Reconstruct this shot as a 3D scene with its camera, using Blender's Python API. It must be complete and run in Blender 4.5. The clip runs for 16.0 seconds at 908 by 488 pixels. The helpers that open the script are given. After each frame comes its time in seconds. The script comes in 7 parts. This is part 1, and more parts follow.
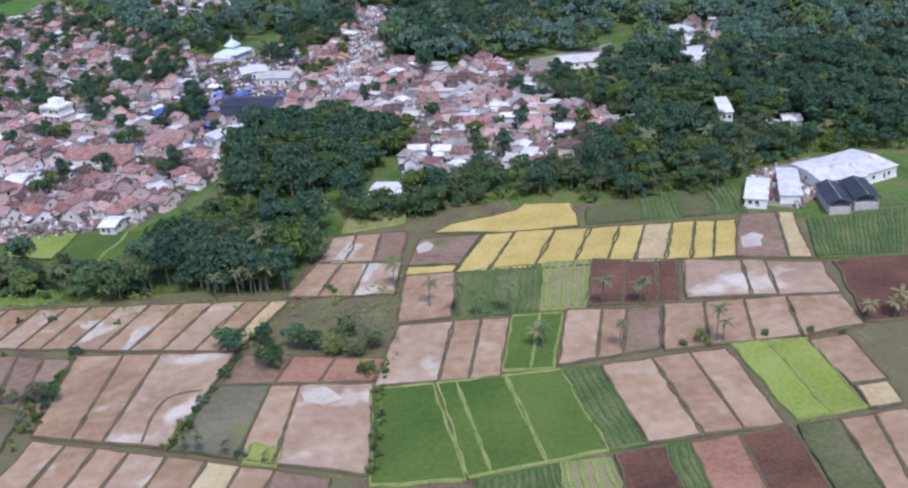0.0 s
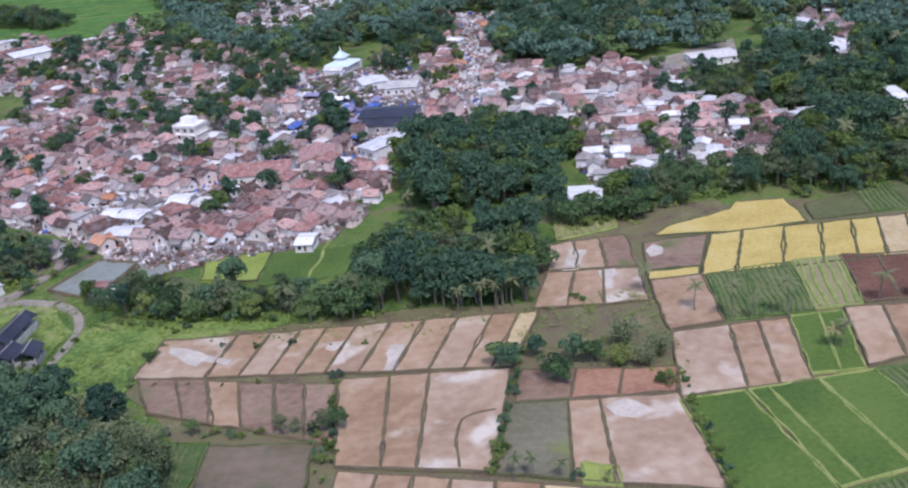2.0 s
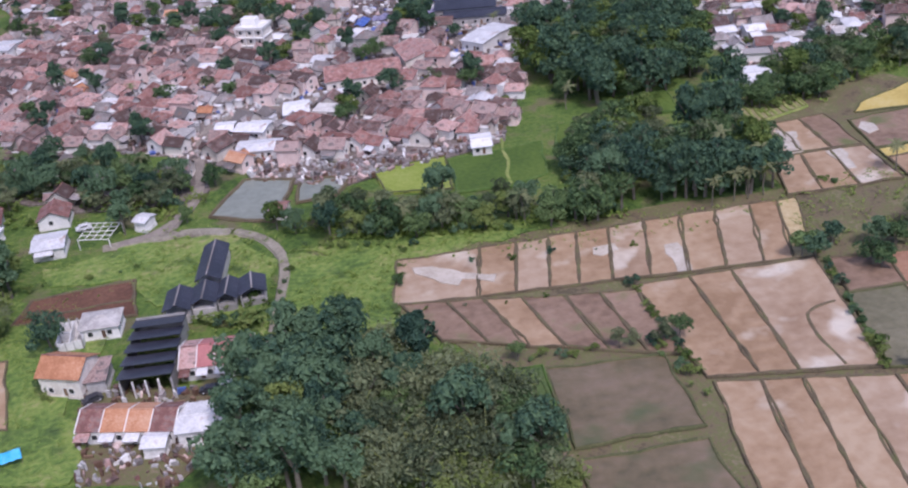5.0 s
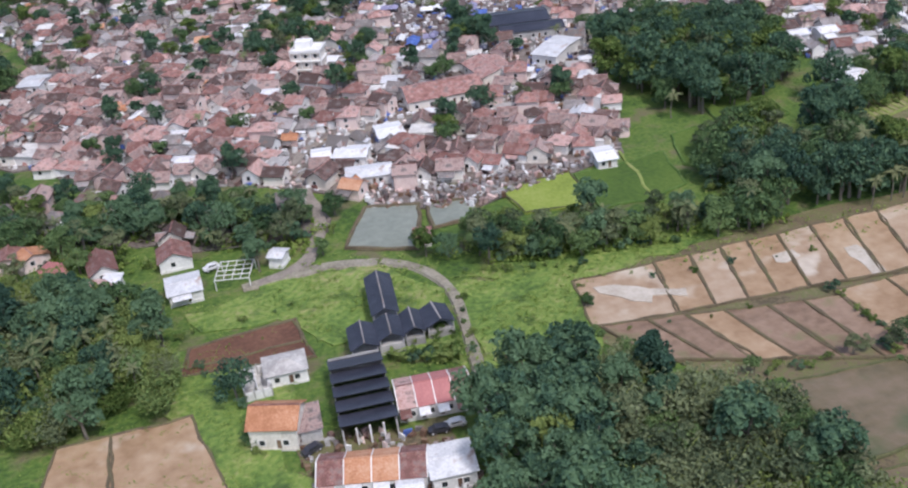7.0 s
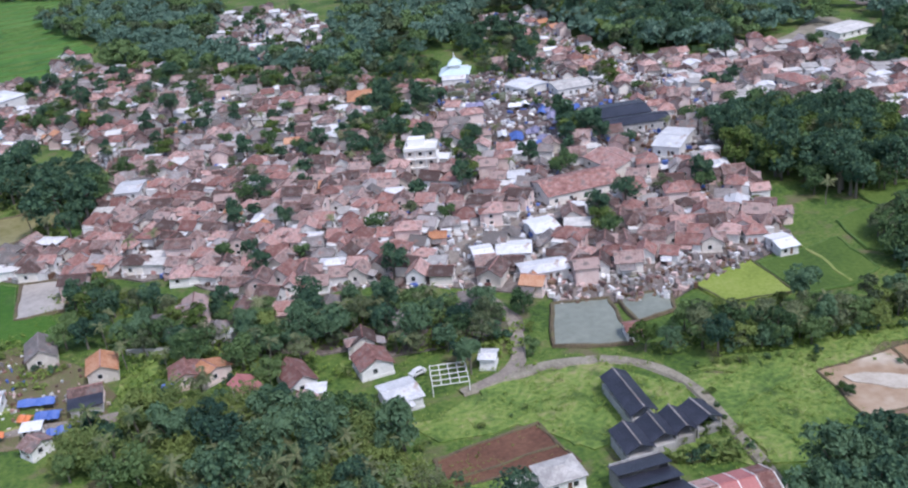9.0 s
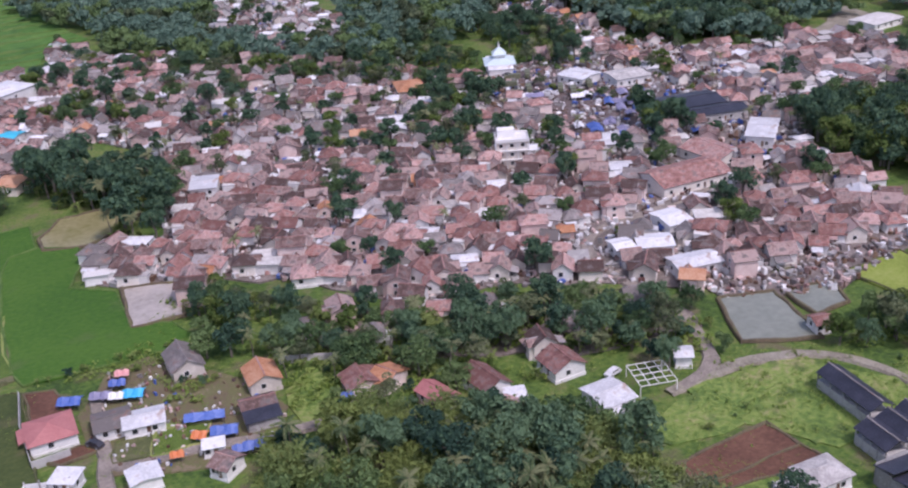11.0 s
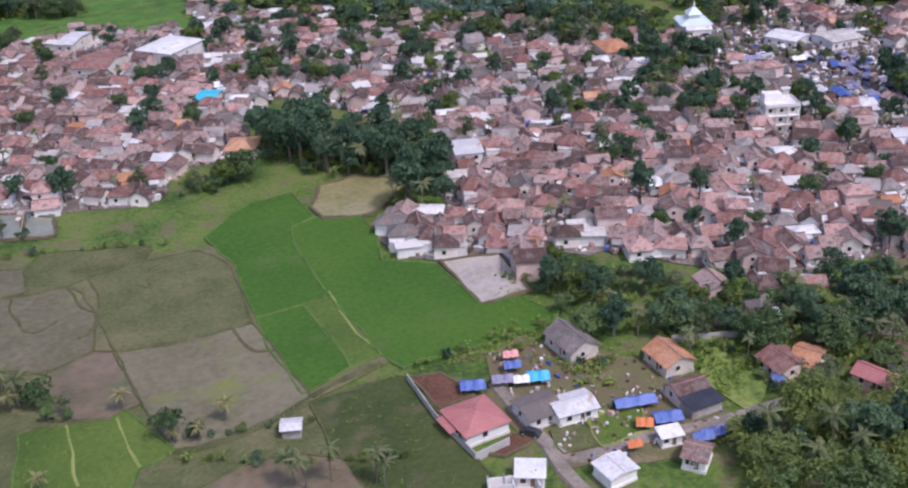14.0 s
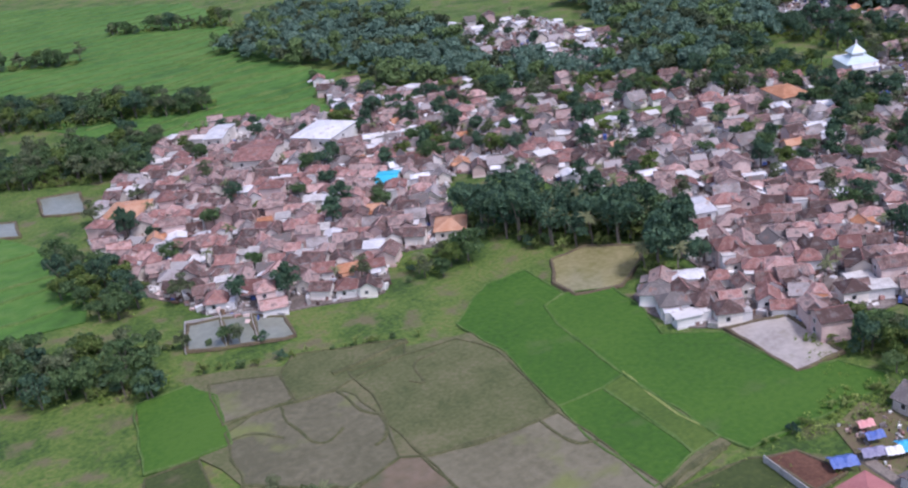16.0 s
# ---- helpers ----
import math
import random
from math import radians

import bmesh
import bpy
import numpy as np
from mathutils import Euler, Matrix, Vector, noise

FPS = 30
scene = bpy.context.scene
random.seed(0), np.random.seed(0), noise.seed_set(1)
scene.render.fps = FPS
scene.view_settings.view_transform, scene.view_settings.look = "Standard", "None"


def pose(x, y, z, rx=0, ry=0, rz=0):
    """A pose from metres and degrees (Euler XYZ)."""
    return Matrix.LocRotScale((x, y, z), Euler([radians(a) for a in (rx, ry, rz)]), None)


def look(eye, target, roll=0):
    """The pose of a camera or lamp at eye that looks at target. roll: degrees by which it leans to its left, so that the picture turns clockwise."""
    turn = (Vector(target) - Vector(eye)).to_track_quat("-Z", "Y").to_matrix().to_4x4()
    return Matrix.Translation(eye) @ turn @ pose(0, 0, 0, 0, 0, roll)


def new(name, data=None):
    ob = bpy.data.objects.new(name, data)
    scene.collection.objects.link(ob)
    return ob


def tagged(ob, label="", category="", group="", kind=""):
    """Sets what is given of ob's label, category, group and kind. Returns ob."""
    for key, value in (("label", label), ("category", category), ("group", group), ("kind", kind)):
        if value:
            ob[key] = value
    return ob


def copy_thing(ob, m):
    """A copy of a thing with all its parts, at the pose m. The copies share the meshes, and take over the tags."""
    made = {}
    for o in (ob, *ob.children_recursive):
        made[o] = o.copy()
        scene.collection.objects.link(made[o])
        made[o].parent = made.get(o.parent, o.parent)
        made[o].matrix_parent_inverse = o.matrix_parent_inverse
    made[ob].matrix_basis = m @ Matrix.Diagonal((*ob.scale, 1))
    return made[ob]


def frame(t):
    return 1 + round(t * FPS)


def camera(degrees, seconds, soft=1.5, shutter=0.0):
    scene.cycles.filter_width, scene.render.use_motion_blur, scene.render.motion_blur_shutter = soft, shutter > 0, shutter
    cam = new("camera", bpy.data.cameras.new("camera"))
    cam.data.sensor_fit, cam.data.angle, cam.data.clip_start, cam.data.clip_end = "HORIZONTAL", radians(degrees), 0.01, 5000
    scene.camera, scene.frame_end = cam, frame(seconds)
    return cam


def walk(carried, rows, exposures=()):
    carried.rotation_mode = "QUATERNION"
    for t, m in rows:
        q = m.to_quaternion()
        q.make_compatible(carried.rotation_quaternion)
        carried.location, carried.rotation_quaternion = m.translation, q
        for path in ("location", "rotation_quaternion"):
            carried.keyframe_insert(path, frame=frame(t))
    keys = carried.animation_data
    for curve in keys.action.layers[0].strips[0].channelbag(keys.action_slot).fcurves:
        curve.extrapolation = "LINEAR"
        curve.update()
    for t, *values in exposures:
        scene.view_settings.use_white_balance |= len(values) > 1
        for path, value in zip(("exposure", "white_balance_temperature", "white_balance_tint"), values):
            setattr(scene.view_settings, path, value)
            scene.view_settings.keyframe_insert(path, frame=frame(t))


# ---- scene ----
import collections

# One helicopter pass over a village, its paddies and its groves.
cam = camera(46.4, 16.0, 2.2)
PATH = [
    (0, (-5.818, -9.281, 131.081), (-5.794, -7.458, 130.259), -4.4),
    (0.5, (-23.931, -6.263, 130.865), (-23.912, -4.423, 130.082), -6.2),
    (1, (-42.245, -1.559, 130.692), (-42.201, 0.286, 129.919), -6.0),
    (1.5, (-60.108, 2.615, 130.383), (-60.057, 4.445, 129.576), -5.9),
    (2, (-77.708, 6.485, 130.398), (-77.643, 8.315, 129.594), -6.4),
    (2.5, (-95.065, 11.02, 130.581), (-94.995, 12.846, 129.769), -6.7),
    (3, (-112.4, 16.638, 130.751), (-112.274, 18.46, 129.935), -6.6),
    (3.5, (-129.518, 22.605, 130.505), (-129.33, 24.416, 129.676), -6.5),
    (4, (-146.503, 29.286, 130.217), (-146.251, 31.063, 129.334), -6.4),
    (4.5, (-163.279, 36.361, 130.028), (-162.999, 38.1, 129.081), -7.2),
    (5, (-179.384, 43.937, 129.869), (-179.037, 45.636, 128.873), -6.3),
    (5.2, (-185.609, 46.905, 129.879), (-185.25, 48.607, 128.893), -6.7),
    (7.3, (-248.509, 77.524, 131.642), (-247.947, 79.171, 130.656), -6.7),
    (7.4, (-251.551, 79.098, 131.663), (-250.985, 80.745, 130.68), -6.9),
    (7.5, (-254.65, 80.783, 131.672), (-254.067, 82.441, 130.717), -6.9),
    (8, (-270.424, 89.781, 131.718), (-269.788, 91.477, 130.87), -7.1),
    (8.5, (-286.181, 99.71, 131.773), (-285.512, 101.413, 130.964), -6.7),
    (9, (-301.51, 110.1, 131.895), (-300.779, 111.768, 131.068), -6.0),
    (9.1, (-304.514, 112.213, 131.903), (-303.762, 113.868, 131.071), -5.3),
    (9.2, (-307.423, 114.371, 131.908), (-306.663, 116.027, 131.082), -6.5),
    (11.3, (-365.443, 160.981, 132.426), (-364.526, 162.531, 131.556), -3.8),
    (11.5, (-371.019, 165.499, 132.464), (-370.114, 167.046, 131.578), -4.2),
    (12, (-385.004, 176.826, 132.763), (-384.082, 178.371, 131.89), -5.1),
    (12.5, (-398.086, 188.555, 133.039), (-397.151, 190.076, 132.139), -4.8),
    (13, (-411.009, 200.443, 133.155), (-410.05, 201.977, 132.302), -5.1),
    (13.5, (-423.409, 212.331, 133.289), (-422.454, 213.883, 132.465), -5.5),
    (14, (-435.293, 223.991, 133.434), (-434.326, 225.477, 132.507), -2.6),
    (14.5, (-447.736, 235.637, 133.622), (-446.755, 237.102, 132.677), -3.7),
    (15, (-460.28, 247.859, 133.937), (-459.269, 249.271, 132.945), -3.2),
    (15.5, (-472.896, 260.436, 134.104), (-471.818, 261.88, 133.237), -3.6),
    (16, (-480.757, 275.277, 133.659), (-479.771, 276.815, 132.845), -7.6),
]
walk(cam, [(t, look(eye, target, roll)) for t, eye, target, roll in PATH], [(0.0, 0.58, 5700, 18), (1.5, 0.59, 5800, 19), (3.0, 0.58, 5850, 23), (4.5, 0.50, 6050, 26), (5.2, 0.49, 6050, 25), (7.5, 0.63, 6300, 12), (9.0, 0.62, 5950, 14), (11.5, 0.45, 6250, 29), (12.5, 0.48, 6200, 28), (13.5, 0.51, 6150, 27), (14.5, 0.48, 6350, 24), (16.0, 0.56, 6000, 24)])

# ---- light: a bright, thinly clouded noon ----
world = bpy.data.worlds.new("sky")
scene.world = world
world.use_nodes = True
sky = world.node_tree.nodes.new("ShaderNodeTexSky")
sky.sky_type, sky.sun_disc = "NISHITA", False
sky.sun_elevation, sky.sun_rotation = radians(58), radians(200)
sky.air_density, sky.dust_density = 1.0, 2.0
background = world.node_tree.nodes["Background"]
background.inputs["Strength"].default_value = 0.114
world.node_tree.links.new(sky.outputs["Color"], background.inputs["Color"])
sun = new("sun", bpy.data.lights.new("sun", "SUN"))
sun.data.energy, sun.data.angle, sun.data.color = 1.9, radians(9), (1.0, 0.955, 0.92)
sun.matrix_world = look((0, 0, 300), (-34 * 3, 94 * 3, 300 - 160 * 3))


# ---- materials ----
def material(name, stops, size, rough=0.9, bump=0.3, fine=6.0, vary=0.0, metal=0.0, spots=None, stretch=(1, 1, 1), local=False, island=1.0):
    """A surface mixed from two to four colours by noise at two scales; vary: how far each object's own tone wanders."""
    m = bpy.data.materials.new(name)
    m.use_nodes = True
    tree = m.node_tree
    n, l = tree.nodes, tree.links
    shader = n["Principled BSDF"]
    shader.inputs["Roughness"].default_value = rough
    shader.inputs["Metallic"].default_value = metal
    if local:
        where = n.new("ShaderNodeTexCoord").outputs["Object"]
    else:
        where = n.new("ShaderNodeNewGeometry").outputs["Position"]
    mapping = n.new("ShaderNodeMapping")
    mapping.inputs["Scale"].default_value = stretch
    l.new(where, mapping.inputs["Vector"])
    big = n.new("ShaderNodeTexNoise")
    big.inputs["Scale"].default_value = 1.0 / size
    big.inputs["Detail"].default_value = 5
    small = n.new("ShaderNodeTexNoise")
    small.inputs["Scale"].default_value = fine / size
    small.inputs["Detail"].default_value = 4
    l.new(mapping.outputs["Vector"], big.inputs["Vector"])
    l.new(mapping.outputs["Vector"], small.inputs["Vector"])
    both = n.new("ShaderNodeMath")
    both.operation = "MULTIPLY_ADD"
    both.inputs[1].default_value = 0.45
    l.new(small.outputs["Fac"], both.inputs[0])
    half = n.new("ShaderNodeMath")
    half.operation = "MULTIPLY"
    half.inputs[1].default_value = 0.55
    l.new(big.outputs["Fac"], half.inputs[0])
    l.new(half.outputs[0], both.inputs[2])
    factor = both.outputs[0]
    if vary:
        info = n.new("ShaderNodeObjectInfo")
        own = n.new("ShaderNodeNewGeometry")
        blend = n.new("ShaderNodeMath")
        blend.operation = "MULTIPLY_ADD"
        blend.inputs[1].default_value = island
        l.new(own.outputs["Random Per Island"], blend.inputs[0])
        l.new(info.outputs["Random"], blend.inputs[2])
        turn = n.new("ShaderNodeMath")
        turn.operation = "FRACT"
        l.new(blend.outputs[0], turn.inputs[0])
        shift = n.new("ShaderNodeMath")
        shift.operation = "MULTIPLY_ADD"
        shift.inputs[1].default_value = vary
        l.new(turn.outputs[0] if island == 1.0 else blend.outputs[0], shift.inputs[0])
        l.new(factor, shift.inputs[2])
        less = n.new("ShaderNodeMath")
        less.operation = "SUBTRACT"
        less.inputs[1].default_value = vary / 2
        l.new(shift.outputs[0], less.inputs[0])
        factor = less.outputs[0]
    ramp = n.new("ShaderNodeValToRGB")
    while len(ramp.color_ramp.elements) < len(stops):
        ramp.color_ramp.elements.new(0.5)
    for k, (at, colour) in enumerate(stops):
        ramp.color_ramp.elements[k].position = at
        ramp.color_ramp.elements[k].color = (*colour, 1)
    l.new(factor, ramp.inputs["Fac"])
    colour = ramp.outputs["Color"]
    if spots:
        dots = n.new("ShaderNodeTexNoise")
        dots.inputs["Scale"].default_value = 1.0 / spots[0]
        dots.inputs["Detail"].default_value = 3
        l.new(mapping.outputs["Vector"], dots.inputs["Vector"])
        cut = n.new("ShaderNodeMapRange")
        cut.inputs["From Min"].default_value, cut.inputs["From Max"].default_value = spots[1] - 0.04, spots[1] + 0.1
        l.new(dots.outputs["Fac"], cut.inputs["Value"])
        mix = n.new("ShaderNodeMix")
        mix.data_type = "RGBA"
        mix.inputs["B"].default_value = (*spots[2], 1)
        l.new(cut.outputs["Result"], mix.inputs["Factor"])
        l.new(colour, mix.inputs["A"])
        colour = mix.outputs["Result"]
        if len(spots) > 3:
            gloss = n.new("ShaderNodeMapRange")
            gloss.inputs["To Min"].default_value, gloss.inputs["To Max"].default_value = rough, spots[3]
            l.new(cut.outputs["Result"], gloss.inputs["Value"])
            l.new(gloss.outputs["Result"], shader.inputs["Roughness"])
    l.new(colour, shader.inputs["Base Color"])
    if bump:
        relief = n.new("ShaderNodeBump")
        relief.inputs["Strength"].default_value = bump
        relief.inputs["Distance"].default_value = size / fine
        l.new(small.outputs["Fac"], relief.inputs["Height"])
        l.new(relief.outputs["Normal"], shader.inputs["Normal"])
    return m


def even(*colours):
    """Colour stops spread over the middle of the noise."""
    count = len(colours)
    return [(0.36 + 0.28 * k / max(1, count - 1), c) for k, c in enumerate(colours)]


GRASS = material("rough_grass", even((0.03, 0.068, 0.010), (0.06, 0.118, 0.016), (0.105, 0.165, 0.028), (0.155, 0.165, 0.052)), 16, fine=14, bump=0.6, spots=(8.0, 0.57, (0.135, 0.125, 0.062)))
MEADOW = material("bright_meadow", even((0.058, 0.110, 0.020), (0.112, 0.188, 0.034), (0.188, 0.256, 0.056), (0.280, 0.272, 0.115)), 15, fine=11, bump=0.6, spots=(7.0, 0.6, (0.055, 0.10, 0.022)))
PADDY = material("far_paddy", even((0.034, 0.10, 0.012), (0.06, 0.16, 0.02), (0.10, 0.195, 0.035)), 45, fine=8)
YARD = material("trodden_yard", even((0.085, 0.07, 0.06), (0.16, 0.132, 0.118), (0.27, 0.232, 0.215)), 6, fine=7)
ASPHALT = material("worn_asphalt", even((0.15, 0.14, 0.14), (0.26, 0.24, 0.23)), 5, fine=8)
EARTH = material("bund_earth", even((0.085, 0.07, 0.04), (0.15, 0.115, 0.07), (0.12, 0.13, 0.045), (0.21, 0.16, 0.11)), 7, fine=9)
DIRT = material("dirt_track", even((0.17, 0.15, 0.115), (0.25, 0.225, 0.175), (0.33, 0.30, 0.245)), 4, fine=8)
FIELD = {
    # the paler spots of soil and wet carry reflected sky in their colour
    "soil": material("ploughed_soil", even((0.265, 0.166, 0.092), (0.355, 0.238, 0.145), (0.43, 0.315, 0.21)), 20, 0.6, bump=0.15, fine=7, vary=0.14, spots=(9.0, 0.64, (0.46, 0.37, 0.28), 0.35)),
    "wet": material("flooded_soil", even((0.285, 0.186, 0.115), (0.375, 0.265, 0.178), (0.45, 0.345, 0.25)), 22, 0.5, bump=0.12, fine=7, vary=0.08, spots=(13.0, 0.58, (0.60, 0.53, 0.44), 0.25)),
    "mud": material("dark_mud", even((0.16, 0.10, 0.065), (0.235, 0.155, 0.105), (0.30, 0.205, 0.145)), 18, 0.6, bump=0.2, fine=8, vary=0.1, spots=(9.0, 0.62, (0.13, 0.14, 0.05))),
    "murky": material("murky_wet_field", even((0.10, 0.085, 0.045), (0.155, 0.12, 0.07), (0.20, 0.15, 0.10)), 18, 0.4, bump=0.15, fine=7, vary=0.08, spots=(12.0, 0.58, (0.10, 0.11, 0.05), 0.3)),
    "red": material("red_soil", even((0.21, 0.10, 0.06), (0.30, 0.16, 0.10), (0.36, 0.21, 0.135)), 14, 0.85, fine=10, vary=0.1),
    "dark": material("dark_tilled_soil", even((0.068, 0.030, 0.018), (0.118, 0.053, 0.033), (0.165, 0.082, 0.050)), 12, 0.9, fine=12, vary=0.1),
    "grey": material("grey_stubble", even((0.100, 0.096, 0.054), (0.140, 0.130, 0.079), (0.186, 0.170, 0.112)), 17, 0.8, fine=9, vary=0.1, spots=(14.0, 0.6, (0.16, 0.18, 0.06))),
    "straw": material("straw_stubble", even((0.33, 0.25, 0.13), (0.44, 0.34, 0.18), (0.50, 0.41, 0.25)), 14, 0.9, fine=10, vary=0.1),
    "gold": material("ripe_rice", even((0.38, 0.29, 0.08), (0.48, 0.37, 0.11), (0.52, 0.43, 0.18)), 12, 0.9, fine=12, vary=0.12),
    "rice": material("young_rice", even((0.044, 0.088, 0.010), (0.068, 0.122, 0.014), (0.098, 0.152, 0.024)), 24, 0.85, fine=20, vary=0.14),
    "deep": material("lush_rice", even((0.020, 0.074, 0.003), (0.034, 0.108, 0.004), (0.055, 0.134, 0.009)), 34, 0.85, fine=24, vary=0.16, spots=(16.0, 0.66, (0.093, 0.128, 0.043))),
    "olive": material("olive_paddy", even((0.032, 0.052, 0.009), (0.050, 0.074, 0.014), (0.075, 0.094, 0.024)), 18, 0.85, fine=16, vary=0.1, spots=(11.0, 0.6, (0.11, 0.10, 0.05))),
    "lime": material("pale_rice", even((0.16, 0.21, 0.03), (0.22, 0.28, 0.045), (0.27, 0.31, 0.08)), 16, 0.85, fine=16, vary=0.12),
    "crop": material("mixed_crop", even((0.05, 0.092, 0.024), (0.09, 0.132, 0.036), (0.15, 0.165, 0.065)), 9, 0.9, fine=9, vary=0.12),
    "rows": material("bed_soil", even((0.20, 0.18, 0.09), (0.27, 0.25, 0.12)), 9, 0.9, fine=9),
    "fallow": material("fallow_weeds", even((0.062, 0.08, 0.024), (0.10, 0.112, 0.042), (0.15, 0.14, 0.072)), 10, 0.9, fine=9, vary=0.12),
}
BUND = material("earth_bund", even((0.075, 0.06, 0.035), (0.13, 0.10, 0.062), (0.12, 0.125, 0.045)), 4, fine=8)
BUND_RICE = material("rice_bund", even((0.045, 0.10, 0.016), (0.075, 0.145, 0.026), (0.12, 0.175, 0.05)), 9, fine=8)
BUND_OLIVE = material("olive_bund", even((0.05, 0.062, 0.022), (0.085, 0.09, 0.036), (0.13, 0.125, 0.06)), 5, fine=8)
BUND_GREEN = material("grassy_bund", even((0.13, 0.19, 0.04), (0.22, 0.27, 0.07), (0.30, 0.29, 0.12)), 5, fine=8)
MUD_LANE = material("muddy_lane", even((0.16, 0.14, 0.12), (0.24, 0.205, 0.175), (0.31, 0.27, 0.235)), 5, fine=8)
MUD_SQUARE = material("muddy_square", even((0.07, 0.05, 0.045), (0.115, 0.085, 0.078), (0.17, 0.135, 0.125)), 7, 0.7, fine=8)
WATER = material("pond_water", even((0.19, 0.205, 0.165), (0.26, 0.275, 0.225)), 12, 0.12, 0.05)
MUDDY = material("muddy_water", even((0.30, 0.265, 0.235), (0.40, 0.36, 0.325), (0.47, 0.43, 0.39)), 9, 0.3, 0.05, spots=(5.0, 0.62, (0.30, 0.27, 0.22)))
# the pale base holds the sky reflected on the water
PUDDLE_SKY = material("sky_painted_puddle", even((0.42, 0.36, 0.29), (0.58, 0.52, 0.44)), 5, 0.25, 0.03)
SHALLOW = material("shallow_water", even((0.20, 0.19, 0.08), (0.31, 0.28, 0.15)), 10, 0.15, 0.05)
ROOFS = {
    "red": material("red_clay_tiles", even((0.16, 0.074, 0.064), (0.315, 0.158, 0.136), (0.49, 0.325, 0.298)), 1.8, 0.85, 0.5, 6, 0.35, spots=(1.6, 0.56, (0.21, 0.15, 0.14)), local=True),
    "brown": material("weathered_clay_tiles", even((0.075, 0.045, 0.040), (0.18, 0.110, 0.098), (0.36, 0.262, 0.242)), 1.8, 0.9, 0.5, 6, 0.45, spots=(1.6, 0.56, (0.14, 0.12, 0.115)), local=True),
    "orange": material("new_orange_tiles", even((0.34, 0.145, 0.07), (0.46, 0.22, 0.12), (0.54, 0.32, 0.21)), 3.0, 0.8, 0.4, 7, 0.2, local=True),
    "grey": material("old_cement_tiles", even((0.14, 0.125, 0.12), (0.23, 0.205, 0.20), (0.36, 0.33, 0.33)), 3.0, 0.85, 0.4, 7, 0.4, spots=(2.0, 0.62, (0.24, 0.13, 0.10)), local=True),
    "zinc": material("zinc_sheet", even((0.50, 0.50, 0.52), (0.66, 0.66, 0.68), (0.76, 0.76, 0.77)), 4.0, 0.5, 0.2, 8, 0.25, spots=(2.6, 0.64, (0.40, 0.31, 0.27)), local=True),
    "black": material("black_sheet", even((0.022, 0.023, 0.034), (0.034, 0.036, 0.052), (0.052, 0.054, 0.075)), 4.0, 0.45, 0.2, 8, 0.1, local=True),
    "teal": material("pale_blue_sheet", even((0.50, 0.62, 0.65), (0.62, 0.72, 0.74)), 4.0, 0.5, 0.2, 8, local=True),
    "cyan": material("bright_cyan_sheet", even((0.03, 0.42, 0.60), (0.06, 0.52, 0.70)), 4.0, 0.5, 0.2, 8, local=True),
    "slab": material("concrete_slab", even((0.34, 0.32, 0.31), (0.50, 0.48, 0.46), (0.64, 0.62, 0.60)), 2.2, 0.9, 0.2, 6, 0.4, local=True),
    "pink": material("faded_red_sheet", even((0.36, 0.13, 0.13), (0.46, 0.19, 0.18)), 4.0, 0.7, 0.2, 8, local=True),
}
WALLS = {
    "cream": material("cream_render", even((0.54, 0.49, 0.44), (0.69, 0.64, 0.58), (0.78, 0.74, 0.69)), 2.5, 0.9, 0.2, 6, 0.35, local=True),
    "white": material("white_render", even((0.58, 0.57, 0.56), (0.72, 0.71, 0.70), (0.80, 0.79, 0.78)), 2.5, 0.85, 0.2, 6, 0.2, local=True),
    "pinkish": material("pink_render", even((0.56, 0.41, 0.38), (0.67, 0.52, 0.48), (0.73, 0.61, 0.57)), 2.5, 0.9, 0.2, 6, 0.3, local=True),
    "concrete": material("bare_concrete", even((0.26, 0.25, 0.24), (0.38, 0.37, 0.36), (0.48, 0.47, 0.46)), 2.5, 0.9, 0.3, 6, 0.25, local=True),
}
GLASS = material("dark_window", even((0.02, 0.025, 0.03), (0.05, 0.055, 0.06)), 1.5, 0.15, 0.0, local=True)
WOOD = material("painted_door", even((0.11, 0.06, 0.04), (0.22, 0.14, 0.09)), 1.0, 0.7, 0.1, vary=0.4, local=True)
BARK = material("bark", even((0.10, 0.085, 0.07), (0.20, 0.18, 0.15)), 0.8, 0.95, 0.4, local=True)


def foliage(name, *colours, vary=0.5):
    m = material(name, even(*colours), 2.6, 0.75, 0.0, 5, vary, local=True, island=0.4)
    shader = m.node_tree.nodes["Principled BSDF"]
    shader.inputs["Specular IOR Level"].default_value = 0.25
    tree = m.node_tree
    thin = tree.nodes.new("ShaderNodeBsdfTranslucent")
    mix = tree.nodes.new("ShaderNodeMixShader")
    mix.inputs["Fac"].default_value = 0.28
    ramp = next(n for n in tree.nodes if n.bl_idname == "ShaderNodeValToRGB")
    tree.links.new(ramp.outputs["Color"], thin.inputs["Color"])
    tree.links.new(shader.outputs["BSDF"], mix.inputs[1])
    tree.links.new(thin.outputs["BSDF"], mix.inputs[2])
    tree.links.new(mix.outputs["Shader"], tree.nodes["Material Output"].inputs["Surface"])
    return m


